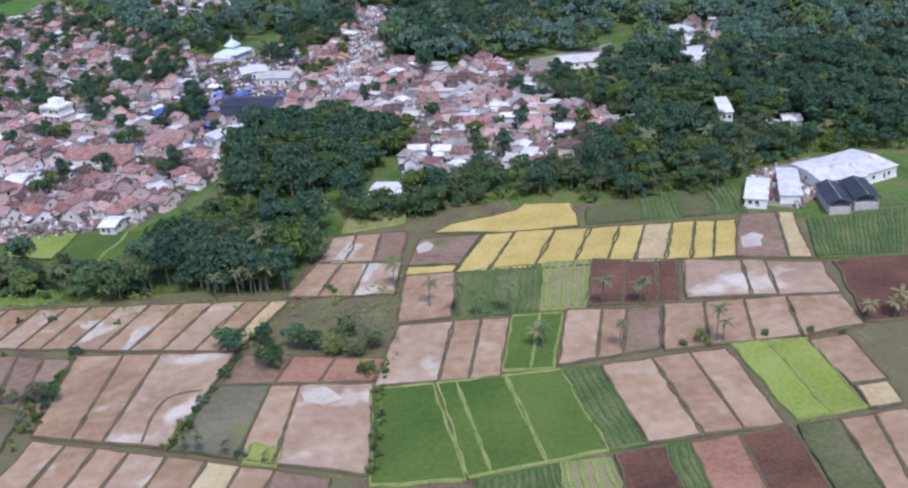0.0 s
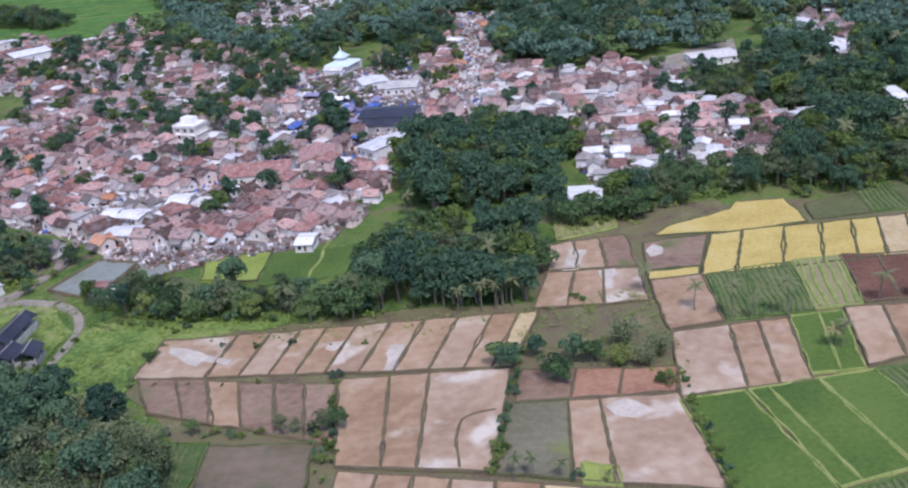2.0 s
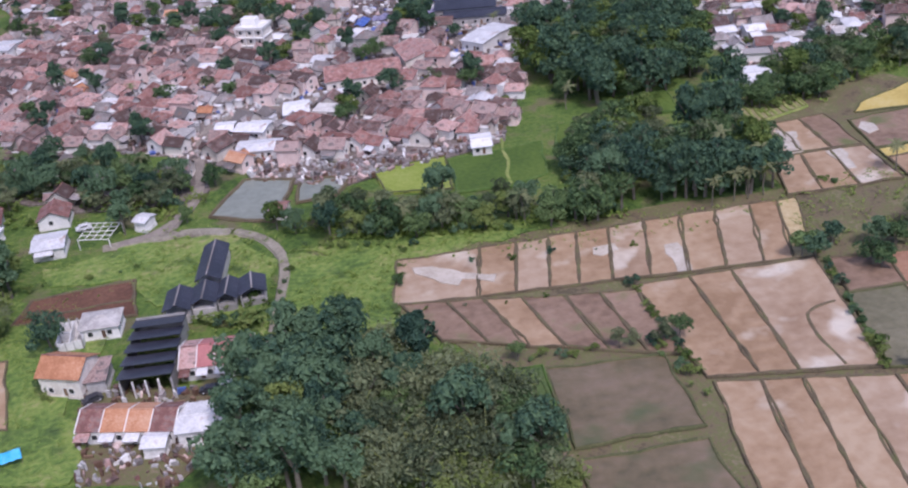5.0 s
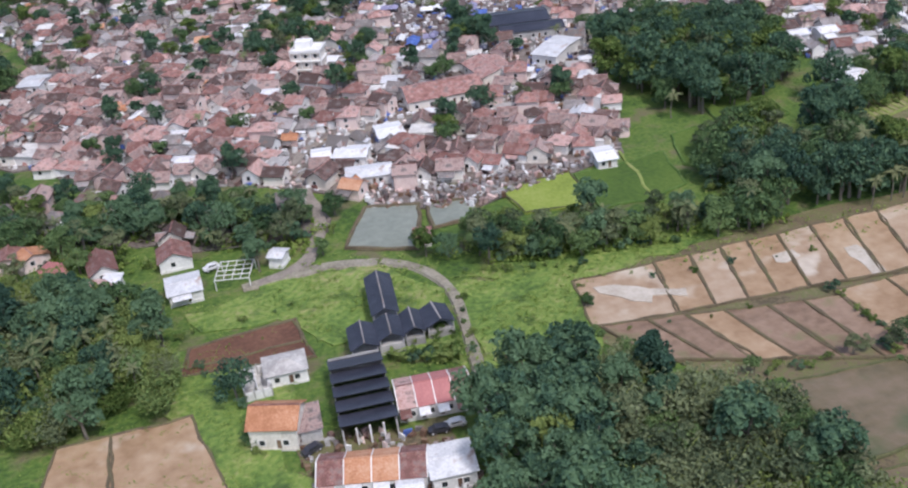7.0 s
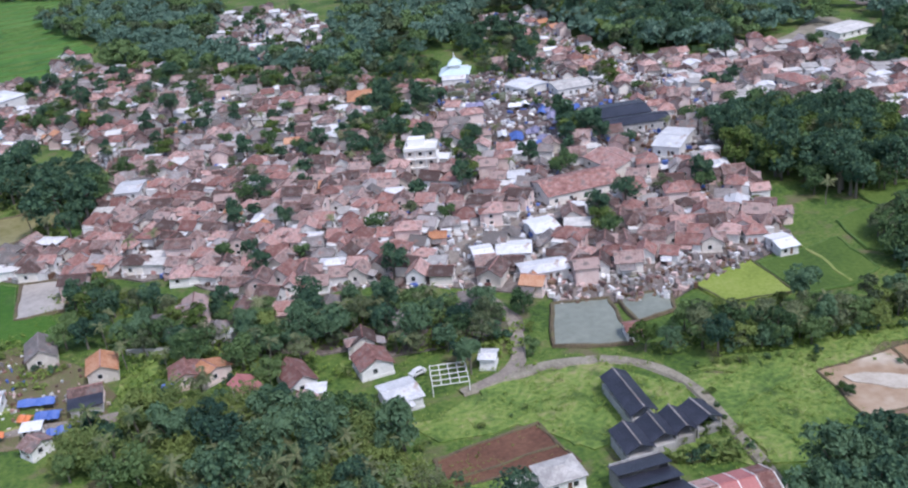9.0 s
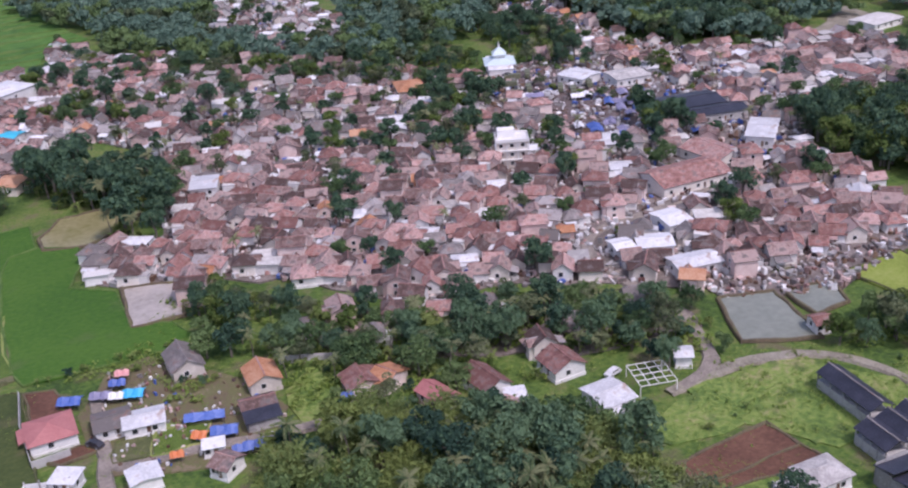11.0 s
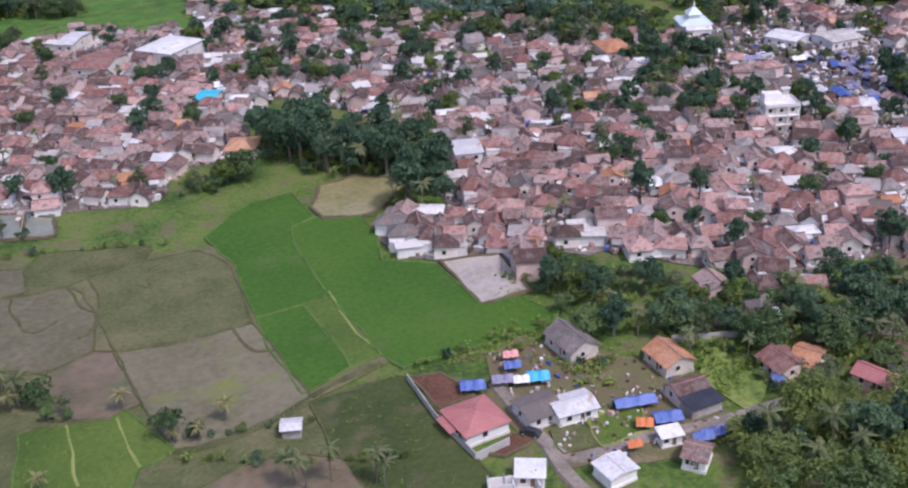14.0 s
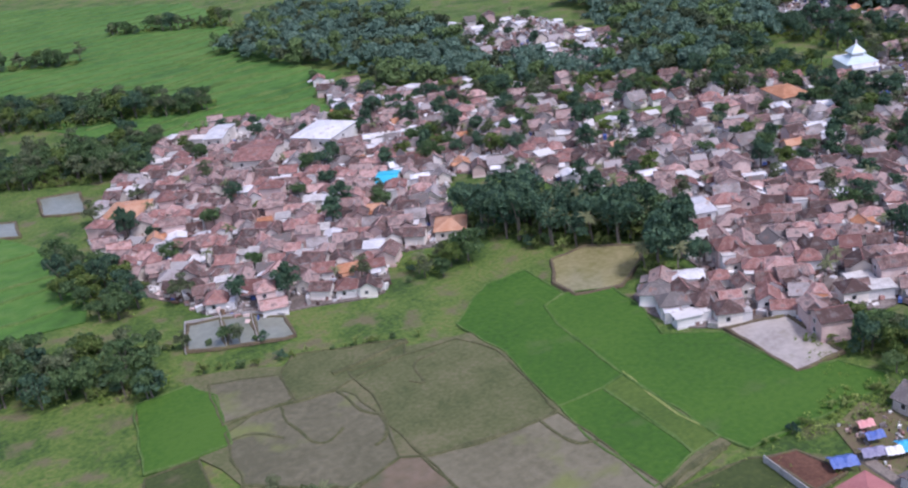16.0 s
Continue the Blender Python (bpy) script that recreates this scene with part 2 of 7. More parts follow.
LEAF = foliage("broad_leaves", (0.040, 0.082, 0.037), (0.082, 0.148, 0.060), (0.150, 0.228, 0.088))
LEAF_DARK = foliage("dark_leaves", (0.032, 0.074, 0.052), (0.064, 0.128, 0.078), (0.115, 0.195, 0.106))
LEAF_BRIGHT = foliage("bright_leaves", (0.052, 0.094, 0.022), (0.105, 0.165, 0.040), (0.19, 0.245, 0.072))
LEAF_GREY = foliage("feathery_leaves", (0.060, 0.086, 0.046), (0.115, 0.150, 0.078), (0.19, 0.225, 0.118))
LEAF_WEED = foliage("weed_leaves", (0.107, 0.180, 0.031), (0.180, 0.266, 0.051), (0.273, 0.338, 0.101))
LEAF_LUSH = foliage("lush_cane_leaves", (0.046, 0.086, 0.027), (0.088, 0.148, 0.042), (0.165, 0.225, 0.075))
# haze over the far trees is mixed into these pale bluish leaf colours
LEAF_HAZED = foliage("far_leaves", (0.115, 0.20, 0.150), (0.18, 0.272, 0.20), (0.245, 0.325, 0.235))
LEAF_PALM = foliage("palm_fronds", (0.049, 0.081, 0.034), (0.098, 0.140, 0.059), (0.189, 0.210, 0.105))
LEAF_DRY = foliage("yellowing_fronds", (0.10, 0.115, 0.045), (0.18, 0.185, 0.075), (0.29, 0.27, 0.13))


# ---- helpers ----
def mesh_of(name, verts, faces, *mats, picks=None):
    me = bpy.data.meshes.new(name)
    me.from_pydata([tuple(v) for v in verts], [], faces)
    for m in mats:
        me.materials.append(m)
    if picks is not None:
        me.polygons.foreach_set("material_index", picks)
    return me


def part(name, mesh, parent, label="", at=None):
    ob = new(name, mesh)
    ob.parent = parent
    if at is not None:
        ob.matrix_basis = at
    if label:
        ob["label"] = label
    return ob


def inside(x, y, poly):
    hit = False
    for (x0, y0), (x1, y1) in zip(poly, poly[1:] + poly[:1]):
        if (y0 > y) != (y1 > y) and x < (x1 - x0) * (y - y0) / (y1 - y0) + x0:
            hit = not hit
    return hit


def box(verts, faces, x0, x1, y0, y1, z0, z1):
    k = len(verts)
    verts += [(x0, y0, z0), (x1, y0, z0), (x1, y1, z0), (x0, y1, z0), (x0, y0, z1), (x1, y0, z1), (x1, y1, z1), (x0, y1, z1)]
    faces += [(k, k + 3, k + 2, k + 1), (k + 4, k + 5, k + 6, k + 7), (k, k + 1, k + 5, k + 4), (k + 1, k + 2, k + 6, k + 5), (k + 2, k + 3, k + 7, k + 6), (k + 3, k, k + 4, k + 7)]


def lerp(a, b, f):
    return (a[0] + (b[0] - a[0]) * f, a[1] + (b[1] - a[1]) * f)


LAYER = [0]
TAKEN = []  # round plots already built on: x, y, radius


def sheet(name, poly, z, m, label, category, step=6.0, wobble=0.8):
    """A ground patch with a slightly wandering outline and a skirt below."""
    rng = random.Random(hash_of(poly))
    LAYER[0] += 1
    z += 0.004 * (LAYER[0] % 24)
    ring = []
    for a, b in zip(poly, poly[1:] + poly[:1]):
        count = max(1, int(math.dist(a, b) / step))
        for k in range(count):
            p = lerp(a, b, k / count)
            s = wobble if k else wobble * 0.3
            ring.append((p[0] + rng.uniform(-s, s), p[1] + rng.uniform(-s, s)))
    n = len(ring)
    verts = [(x, y, z) for x, y in ring] + [(x, y, z - 0.6) for x, y in ring]
    faces = [tuple(range(n)) if area_of(ring) > 0 else tuple(reversed(range(n)))]
    for k in range(n):
        j = (k + 1) % n
        faces.append((k, k + n, j + n, j) if area_of(ring) > 0 else (j, j + n, k + n, k))
    return tagged(new(name, mesh_of(name, verts, faces, m)), label, category, "", "structure")


def area_of(ring):
    return sum(a[0] * b[1] - b[0] * a[1] for a, b in zip(ring, ring[1:] + ring[:1])) / 2


def hash_of(poly):
    return int(abs(sum(x * 3.1 + y * 7.7 for x, y in poly)) * 10)


# ---- the ground: one sheet to the horizon ----
def build_ground():
    n, half = 120, 4200.0
    axis = [math.copysign(abs(k / (n / 2)) ** 2.2, k) * half for k in range(-n // 2, n // 2 + 1)]
    verts = []
    for y in axis:
        for x in axis:
            px, py = x - 150, y + 400
            far = max(0.0, math.hypot(px + 150, py - 400) - 1100)
            verts.append((px, py, 0.3 * noise.noise((px / 60, py / 60, 0)) - 0.35 + far * 0.02 * (0.5 + noise.noise((px / 700, py / 700, 3)))))
    w = n + 1
    faces = [(j * w + k, j * w + k + 1, (j + 1) * w + k + 1, (j + 1) * w + k) for j in range(n) for k in range(n)]
    me = mesh_of("ground", verts, faces, GRASS)
    me.polygons.foreach_set("use_smooth", [True] * len(me.polygons))
    tagged(new("ground", me), "rough green grassland with weeds and bare earth", "ground", "", "structure")


build_ground()

# ---- fields ----
FIELD_LABEL = {
    "soil": "ploughed pinkish-brown field of damp soil",
    "wet": "flooded pale brown field, reflected sky painted on its puddles",
    "mud": "dark brown muddy field between low bunds",
    "murky": "murky olive-brown flooded field",
    "red": "reddish-brown tilled field of bare soil",
    "dark": "dark red-brown freshly tilled field",
    "grey": "grey-brown harvested paddy with thin regrowth",
    "straw": "pale straw-coloured stubble field",
    "gold": "golden yellow field of ripe rice",
    "rice": "bright green paddy of young rice",
    "deep": "lush dark green paddy of growing rice",
    "olive": "dark olive-green grassy paddy",
    "lime": "pale yellow-green paddy of rice",
    "crop": "green field of mixed low crops",
    "rows": "vegetable beds in straight pale green rows",
    "fallow": "fallow field overgrown with olive weeds",
}
GREEN = ("rice", "olive", "lime", "crop", "rows", "gold", "deep")


def ridge(path, width, height, z=0.0, seed=0):
    """A rounded earth bank along a path, uneven in width, height and line."""
    rng = random.Random(seed)
    points = []
    for a, b in zip(path, path[1:]):
        count = max(1, int(math.dist(a, b) / 2.5))
        points += [lerp(a, b, k / count) for k in range(count)]
    points.append(path[-1])
    verts, faces = [], []
    for k, p in enumerate(points):
        q, r = points[max(0, k - 1)], points[min(len(points) - 1, k + 1)]
        d = Vector((r[0] - q[0], r[1] - q[1])).normalized()
        sway = noise.noise((p[0] / 7, p[1] / 7, 5)) * 0.9
        x, y = p[0] - d.y * sway, p[1] + d.x * sway
        half, top = width / 2 * rng.uniform(0.7, 1.35), height * rng.uniform(0.7, 1.3)
        for side, level in ((-1, -0.3), (-0.55, top * 0.8), (0.1, top), (0.6, top * 0.75), (1, -0.3)):
            verts.append((x - d.y * side * half, y + d.x * side * half, z + level))
    for k in range(len(points) - 1):
        for s in range(4):
            a = k * 5 + s
            faces.append((a, a + 5, a + 6, a + 1))
    return verts, faces


def strip(kinds, tl, tr, br, bl, cuts=()):
    """A row of parcels between two long edges, each a slab of its own, with a bund all round it."""
    marks = [0.0, *cuts, 1.0]
    for k, kind in enumerate(kinds):
        rng = random.Random(int(abs(tl[0] * 31 + tl[1] * 17 + k * 101)))
        a, b = lerp(tl, tr, marks[k]), lerp(tl, tr, marks[k + 1])
        d, c = lerp(bl, br, marks[k]), lerp(bl, br, marks[k + 1])
        level = rng.uniform(0.10, 0.28)
        nu = max(2, int(math.dist(a, b) / 4))
        nv = max(2, int(math.dist(a, d) / 4))
        verts = []
        for j in range(nv + 1):
            for i in range(nu + 1):
                p = lerp(lerp(a, b, i / nu), lerp(d, c, i / nu), j / nv)
                verts.append((*p, level + 0.05 * noise.noise((p[0] / 3, p[1] / 3, k))))
        faces = [(j * (nu + 1) + i, (j + 1) * (nu + 1) + i, (j + 1) * (nu + 1) + i + 1, j * (nu + 1) + i + 1) for j in range(nv) for i in range(nu)]
        if area_of([a, b, c, d]) > 0:
            faces = [tuple(reversed(q)) for q in faces]
        field = tagged(new("field", mesh_of("field", verts, faces, FIELD[kind])), FIELD_LABEL[kind], "field", "fields between the village and the groves", "structure")
        green = kind in GREEN
        mound = BUND_OLIVE if kind in ("grey", "fallow", "murky", "gold") else BUND_RICE if kind in ("deep", "crop") else BUND_GREEN if green else BUND
        verts, faces = ridge([a, b, c, d, a], 0.55 if kind in ("deep", "crop", "grey", "fallow") else 0.8, 0.28, level, k)
        part("bund", mesh_of("bund", verts, faces, mound), field, "low earth bund with weeds")
        if kind in ("rows", "crop"):
            beds(field, a, b, c, d, level, kind)


def beds(field, a, b, c, d, level, kind):
    """Planted beds, each a low leafy ridge along the parcel."""
    step = 2.2 if kind == "rows" else 1.5
    count = max(3, int(math.dist(a, b) / step))
    m = BUND_GREEN if kind == "rows" else FIELD["crop"]
    for k in range(count):
        f = (k + 0.5) / count
        p, q = lerp(lerp(a, b, f), lerp(d, c, f), 0.03), lerp(lerp(a, b, f), lerp(d, c, f), 0.97)
        verts, faces = ridge([p, q], step * (0.62 if kind == "rows" else 0.8), 0.35, level, k)
        part("bed", mesh_of("bed", verts, faces, m), field)


def meadow(poly):
    sheet("meadow", poly, 0.0, MEADOW, "bright yellow-green grass meadow", "meadow", 5, 2.0)
    weeds(poly, 2.2, 0.24)


def paddy(poly):
    sheet("far_paddy", poly, 0.0, PADDY, "far green terraced rice paddies", "paddy", 20, 4.0)
    xs, ys = [p[0] for p in poly], [p[1] for p in poly]
    rng = random.Random(hash_of(poly))
    verts, faces = [], []
    y = min(ys)
    while y < max(ys):
        run = []
        x = min(xs)
        while x < max(xs):
            p = (x, y + 9 * noise.noise((x / 50, y / 50, 1)))
            if inside(p[0], p[1], poly):
                run.append(p)
            elif len(run) > 2:
                v, f = ridge(run, 2.0, 0.6, 0.1, 1)
                k = len(verts)
                verts += v
                faces += [tuple(i + k for i in q) for q in f]
                run = []
            else:
                run = []
            x += 6
        if len(run) > 2:
            v, f = ridge(run, 2.0, 0.6, 0.1, 1)
            k = len(verts)
            verts += v
            faces += [tuple(i + k for i in q) for q in f]
        y += rng.uniform(10, 22)
    if verts:
        tagged(new("terrace_bunds", mesh_of("terrace_bunds", verts, faces, BUND_RICE)), "winding grassy bunds between terraced paddies", "bunds", "", "stuff")


PONDS = []


def pond(poly, kind="clear"):
    PONDS.append(poly)
    m = SHALLOW if kind == "shallow" else MUDDY if kind == "muddy" else WATER
    sheet("pond", poly, 0.1, m, "murky grey fish pond" if kind == "clear" else "flooded plot of pale pinkish mud" if kind == "muddy" else "shallow olive-brown flooded paddy", "pond", 6, 0.4)
    verts, faces = ridge([*poly, poly[0]], 1.2, 0.5, 0.1, 3)
    tagged(new("pond_bank", mesh_of("pond_bank", verts, faces, BUND)), "grassy earth bank round a pond", "bank", "", "structure")


def road(path, width, m, label):
    verts, faces = [], []
    points = []
    for _ in range(2):
        path = [path[0]] + [lerp(a, b, f) for a, b in zip(path, path[1:]) for f in (0.25, 0.75)] + [path[-1]]
    for a, b in zip(path, path[1:]):
        count = max(1, int(math.dist(a, b) / 5))
        points += [lerp(a, b, k / count) for k in range(count)]
    points.append(path[-1])
    TAKEN.extend((x, y, width / 2 + 0.4) for x, y in points)
    LAYER[0] += 1
    top = 0.3 + 0.006 * (LAYER[0] % 20)
    for k, p in enumerate(points):
        q, r = points[max(0, k - 1)], points[min(len(points) - 1, k + 1)]
        d = Vector((r[0] - q[0], r[1] - q[1])).normalized()
        half = width / 2 * (1 + 0.3 * noise.noise((p[0] / 8, p[1] / 8, 2)))
        for side in (-1, 1):
            verts += [(p[0] - d.y * side * half, p[1] + d.x * side * half, top), (p[0] - d.y * side * (half + 0.4), p[1] + d.x * side * (half + 0.4), -0.3)]
    for k in range(len(points) - 1):
        a = k * 4
        faces += [(a, a + 2, a + 6, a + 4)[::-1], (a + 1, a, a + 4, a + 5)[::-1], (a + 2, a + 3, a + 7, a + 6)[::-1]]
    tagged(new("road", mesh_of("road", verts, faces, m)), label, "road", "", "structure")


# ---- houses ----
def roof_mesh(kind, w, d, rise, over, m, cap):
    """A tiled roof with thickness: gable or hip over the walls, from its eaves at 0."""
    x, y = w / 2 + over, d / 2 + over
    verts, faces, picks = [], [], []
    t = 0.16
    inset = 0.0 if kind == "gable" else min(x, y) * 0.95
    if kind in ("gable", "hip"):
        for lift in (0, -t):
            verts += [(-x, -y, lift), (x, -y, lift), (x, y, lift), (-x, y, lift), (-x + inset, 0, rise + lift), (x - inset, 0, rise + lift)]
        for k, up in ((0, True), (6, False)):
            some = [(k, k + 1, k + 5, k + 4), (k + 2, k + 3, k + 4, k + 5)]
            if inset:
                some += [(k + 1, k + 2, k + 5), (k + 3, k, k + 4)]
            faces += some if up else [tuple(reversed(f)) for f in some]
        rim = [(0, 1), (1, 2), (2, 3), (3, 0)] if inset else [(0, 1), (1, 5), (5, 2), (2, 3), (3, 4), (4, 0)]
        faces += [(b, a, a + 6, b + 6) for a, b in rim]
        picks = [0] * len(faces)
        k = len(faces)
        box(verts, faces, -x + inset, x - inset, -0.16, 0.16, rise - 0.04, rise + 0.12)
        picks += [1] * (len(faces) - k)
    else:
        for lift in (0, -t):
            verts += [(-x, -y, lift), (x, -y, lift), (x, y, lift + rise), (-x, y, lift + rise)]
        faces += [(0, 1, 2, 3), (7, 6, 5, 4), (1, 0, 4, 5), (2, 1, 5, 6), (3, 2, 6, 7), (0, 3, 7, 4)]
        picks = [0] * 6
    return mesh_of("roof", verts, faces, m, cap, picks=picks)


def wall_mesh(w, d, h, rise, kind, m):
    """House walls with gable ends and a low plinth."""
    verts, faces = [], []
    box(verts, faces, -w / 2 - 0.15, w / 2 + 0.15, -d / 2 - 0.15, d / 2 + 0.15, -0.6, 0.35)
    k = len(verts)
    x, y = w / 2, d / 2
    top = rise * 0.86
    verts += [(-x, -y, 0.35), (x, -y, 0.35), (x, y, 0.35), (-x, y, 0.35), (-x, -y, h), (x, -y, h), (x, y, h), (-x, y, h), (-x, 0, h + top), (x, 0, h + top)]
    faces += [(k, k + 1, k + 5, k + 4), (k + 2, k + 3, k + 7, k + 6)]
    if kind == "gable":
        faces += [(k + 1, k + 2, k + 6, k + 9, k + 5), (k + 3, k, k + 4, k + 8, k + 7)]
    else:
        faces += [(k + 1, k + 2, k + 6, k + 5), (k + 3, k, k + 4, k + 7), (k + 4, k + 5, k + 6, k + 7)]
    return mesh_of("house", verts, faces, m)


def pane_mesh(name, w, h, m, frame_m):
    verts, faces = [], []
    box(verts, faces, -w / 2, w / 2, -0.03, 0.05, 0, h)
    k = len(faces)
    for x in (-w / 2, w / 2):
        box(verts, faces, x - 0.06, x + 0.06, -0.07, 0.05, -0.06, h + 0.06)
    box(verts, faces, -w / 2, w / 2, -0.07, 0.05, h, h + 0.08)
    box(verts, faces, -w / 2 - 0.1, w / 2 + 0.1, -0.12, 0.05, -0.1, 0)
    return mesh_of(name, verts, faces, m, frame_m, picks=[0] * k + [1] * (len(faces) - k))


def frame_mesh(w, h, m):
    verts, faces = [], []
    for x in (-w / 2, w / 2):
        box(verts, faces, x - 0.06, x + 0.06, -0.07, 0.05, -0.06, h + 0.06)
    box(verts, faces, -w / 2 + 0.06, w / 2 - 0.06, -0.07, 0.05, h, h + 0.08)
    box(verts, faces, -w / 2 - 0.1, w / 2 + 0.1, -0.12, 0.05, -0.14, -0.06)
    return mesh_of("window", verts, faces, m)


def glass_mesh(w, h):
    verts, faces = [], []
    box(verts, faces, -w / 2, w / 2, -0.03, 0.04, 0, h)
    return mesh_of("pane", verts, faces, GLASS)


FRAME, PANE = frame_mesh(1.2, 1.2, WALLS["white"]), glass_mesh(1.2, 1.2)
WINDOW = pane_mesh("window", 1.2, 1.2, GLASS, WALLS["white"])
DOOR = pane_mesh("door", 1.0, 2.0, WOOD, WALLS["white"])
NAMES = {
    "red": "red clay-tile", "brown": "weathered brown tile", "orange": "bright orange tile", "grey": "grey cement-tile", "zinc": "pale zinc-sheet",
    "black": "black sheet-metal", "teal": "pale blue sheet", "cyan": "bright cyan sheet", "pink": "faded red sheet", "slab": "pale concrete slab",
}


def window(at, ob, fine):
    """A window in a wall; a fine one has its pane apart from its frame."""
    if fine:
        part("pane", PANE, part("window", FRAME, ob, "", at))
    else:
        part("window", WINDOW, ob, "", at)


def house(kind, w, d, h, rise, roof, wall, over=0.6, windows=2, porch=True, name="house", label="", storeys=1, fine=False):
    """A house: its walls with a roof, a door, windows and a lean-to porch as parts."""
    ob = new(name, wall_mesh(w, d, h, rise, kind, WALLS[wall]))
    tagged(ob, label or f"{'two-storey' if storeys > 1 else 'small'} {wall} house with a {NAMES[roof]} {kind} roof", "house", "village houses")
    part("roof", roof_mesh(kind, w, d, rise, over, ROOFS[roof], ROOFS["red"] if roof in ("red", "orange", "brown") else ROOFS[roof]), ob, f"{NAMES[roof]} roof", pose(0, 0, h))
    if windows:
        part("door", DOOR, ob, "", pose(w * 0.1, -d / 2, 0.35))
        for s in range(storeys):
            for k in range(windows):
                x = -w / 2 + w * (k + 0.5) / windows
                if s == 0 and abs(x - w * 0.1) < 1.2:
                    x -= 1.3
                window(pose(x, -d / 2, 1.05 + 2.4 * s), ob, fine)
            window(pose(-w / 2, 0.5, 1.05 + 2.4 * s, 0, 0, -90), ob, fine)
            window(pose(w / 2, -0.6, 1.05 + 2.4 * s, 0, 0, 90), ob, fine)
    if porch:
        part("porch_roof", roof_mesh("shed", w * 0.55, 1.8, 0.5, 0.2, ROOFS[roof], ROOFS[roof]), ob, "", pose(-w * 0.12, -d / 2 - 0.9, h - 0.75))
    return ob


PROTOS = {"near": [], "far": []}


def build_protos():
    rng = random.Random(11)
    roofs = ["brown", "red", "brown", "grey", "brown", "red", "orange", "grey", "brown", "zinc", "red", "brown", "grey", "zinc", "brown", "red", "slab", "slab"]
    for k, roof in enumerate(roofs):
        w, d = rng.uniform(5.6, 8.2), rng.uniform(4.8, 6.4)
        kind = "shed" if roof == "slab" else "hip" if k % 3 == 1 else "gable"
        tall = k in (2, 10)
        h = 5.4 if tall else rng.uniform(2.7, 3.4)
        rise = 0.25 if roof == "slab" else rng.uniform(1.7, 2.5) if roof != "zinc" else 1.0
        wall = ("cream", "white", "pinkish", "white")[k % 4]
        for where, windows in (("near", 2), ("far", 0)):
            ob = house(kind, w, d, h, rise, roof, wall, 0.5, windows, windows > 0 or k % 2 == 0, storeys=2 if tall else 1)
            PROTOS[where].append((ob, w, d, roof))
            if k % 2 == 0 and roof != "slab":
                part("wing_roof", roof_mesh("gable", d * 0.7, w * 0.42, rise * 0.7, 0.4, ROOFS[roof], ROOFS["grey"]), ob, "", pose(w * 0.22, -d * 0.36, h - 0.25, 0, 0, 90))
                part("wing", wall_mesh(d * 0.68, w * 0.4, h - 0.25, rise * 0.65, "gable", WALLS[wall]), ob, "", pose(w * 0.22, -d * 0.36, 0, 0, 0, 90))
            if k % 3 == 1:
                deep = d * 0.42
                part("annexe", wall_mesh(w * 0.5, deep, h - 0.7, 0.0, "hip", WALLS["white"]), ob, "", pose(-w * 0.2, -d / 2 - deep / 2, 0))
                part("annexe_roof", roof_mesh("shed", w * 0.5, deep, 0.2, 0.12, ROOFS["zinc" if k % 2 else "slab"], ROOFS["grey"]), ob, "", pose(-w * 0.2, -d / 2 - deep / 2, h - 0.62))
            if k % 3 == 0:
                part("lean_to", roof_mesh("shed", w * 0.6, 2.6, 0.7, 0.1, ROOFS["zinc" if k % 2 else "grey"], ROOFS["grey"]), ob, "", pose(w * 0.1, d / 2 + 1.4, h - 1.0, 0, 0, 180))


build_protos()
SQUARES = []
PLOTS = []
CLEAR = []


def free(x, y, r):
    return all((x - a) ** 2 + (y - b) ** 2 > (r + c) ** 2 for a, b, c in TAKEN)


def village(poly, turn, gap, where, weights, label, empty=0.08, keep=0.0):
    """Houses in uneven rows over a quarter, thinned where trees, lanes and landmark buildings stand."""
    sheet("village_ground", poly, -0.05, YARD, label, "yard", 8, 2.5)
    CLEAR.append(poly)
    rng = random.Random(hash_of(poly))
    c, s = math.cos(radians(turn)), math.sin(radians(turn))
    cx, cy = sum(p[0] for p in poly) / len(poly), sum(p[1] for p in poly) / len(poly)
    picks = [k for k, p in enumerate(PROTOS["near"]) for _ in range(weights.get(p[3], 0))]
    spare = []
    for j in range(-40, 41):
        for i in range(-40, 41):
            u = i * gap * 1.12 + (gap * 0.5 if j % 2 else 0) + rng.uniform(-1.2, 1.2)
            v = j * gap * 0.94 + rng.uniform(-0.9, 0.9)
            x, y = cx + u * c - v * s, cy + u * s + v * c
            if any(inside(x, y, p) for p in SQUARES):
                continue
            if not inside(x, y, poly) or not free(x, y, 3.2) or any(inside(x, y + s, p) for p in PONDS for s in (0, -4)):
                continue
            if rng.random() < empty:
                spare.append((x, y))
                continue
            k = rng.choice(picks)
            size = rng.uniform(0.8, 1.06)
            spin = turn + rng.choice((0, 0, 90, 90, 180, 180, 270)) + rng.uniform(-14, 14)
            m = pose(x, y, 0.05, 0, 0, spin) @ Matrix.Diagonal((size * rng.uniform(0.85, 1.1), size, size * rng.uniform(0.9, 1.1), 1))
            if keep:
                TAKEN.append((x, y, keep))
            PLOTS.append((0.515 * x + 0.857 * y, k, m))
    return spare


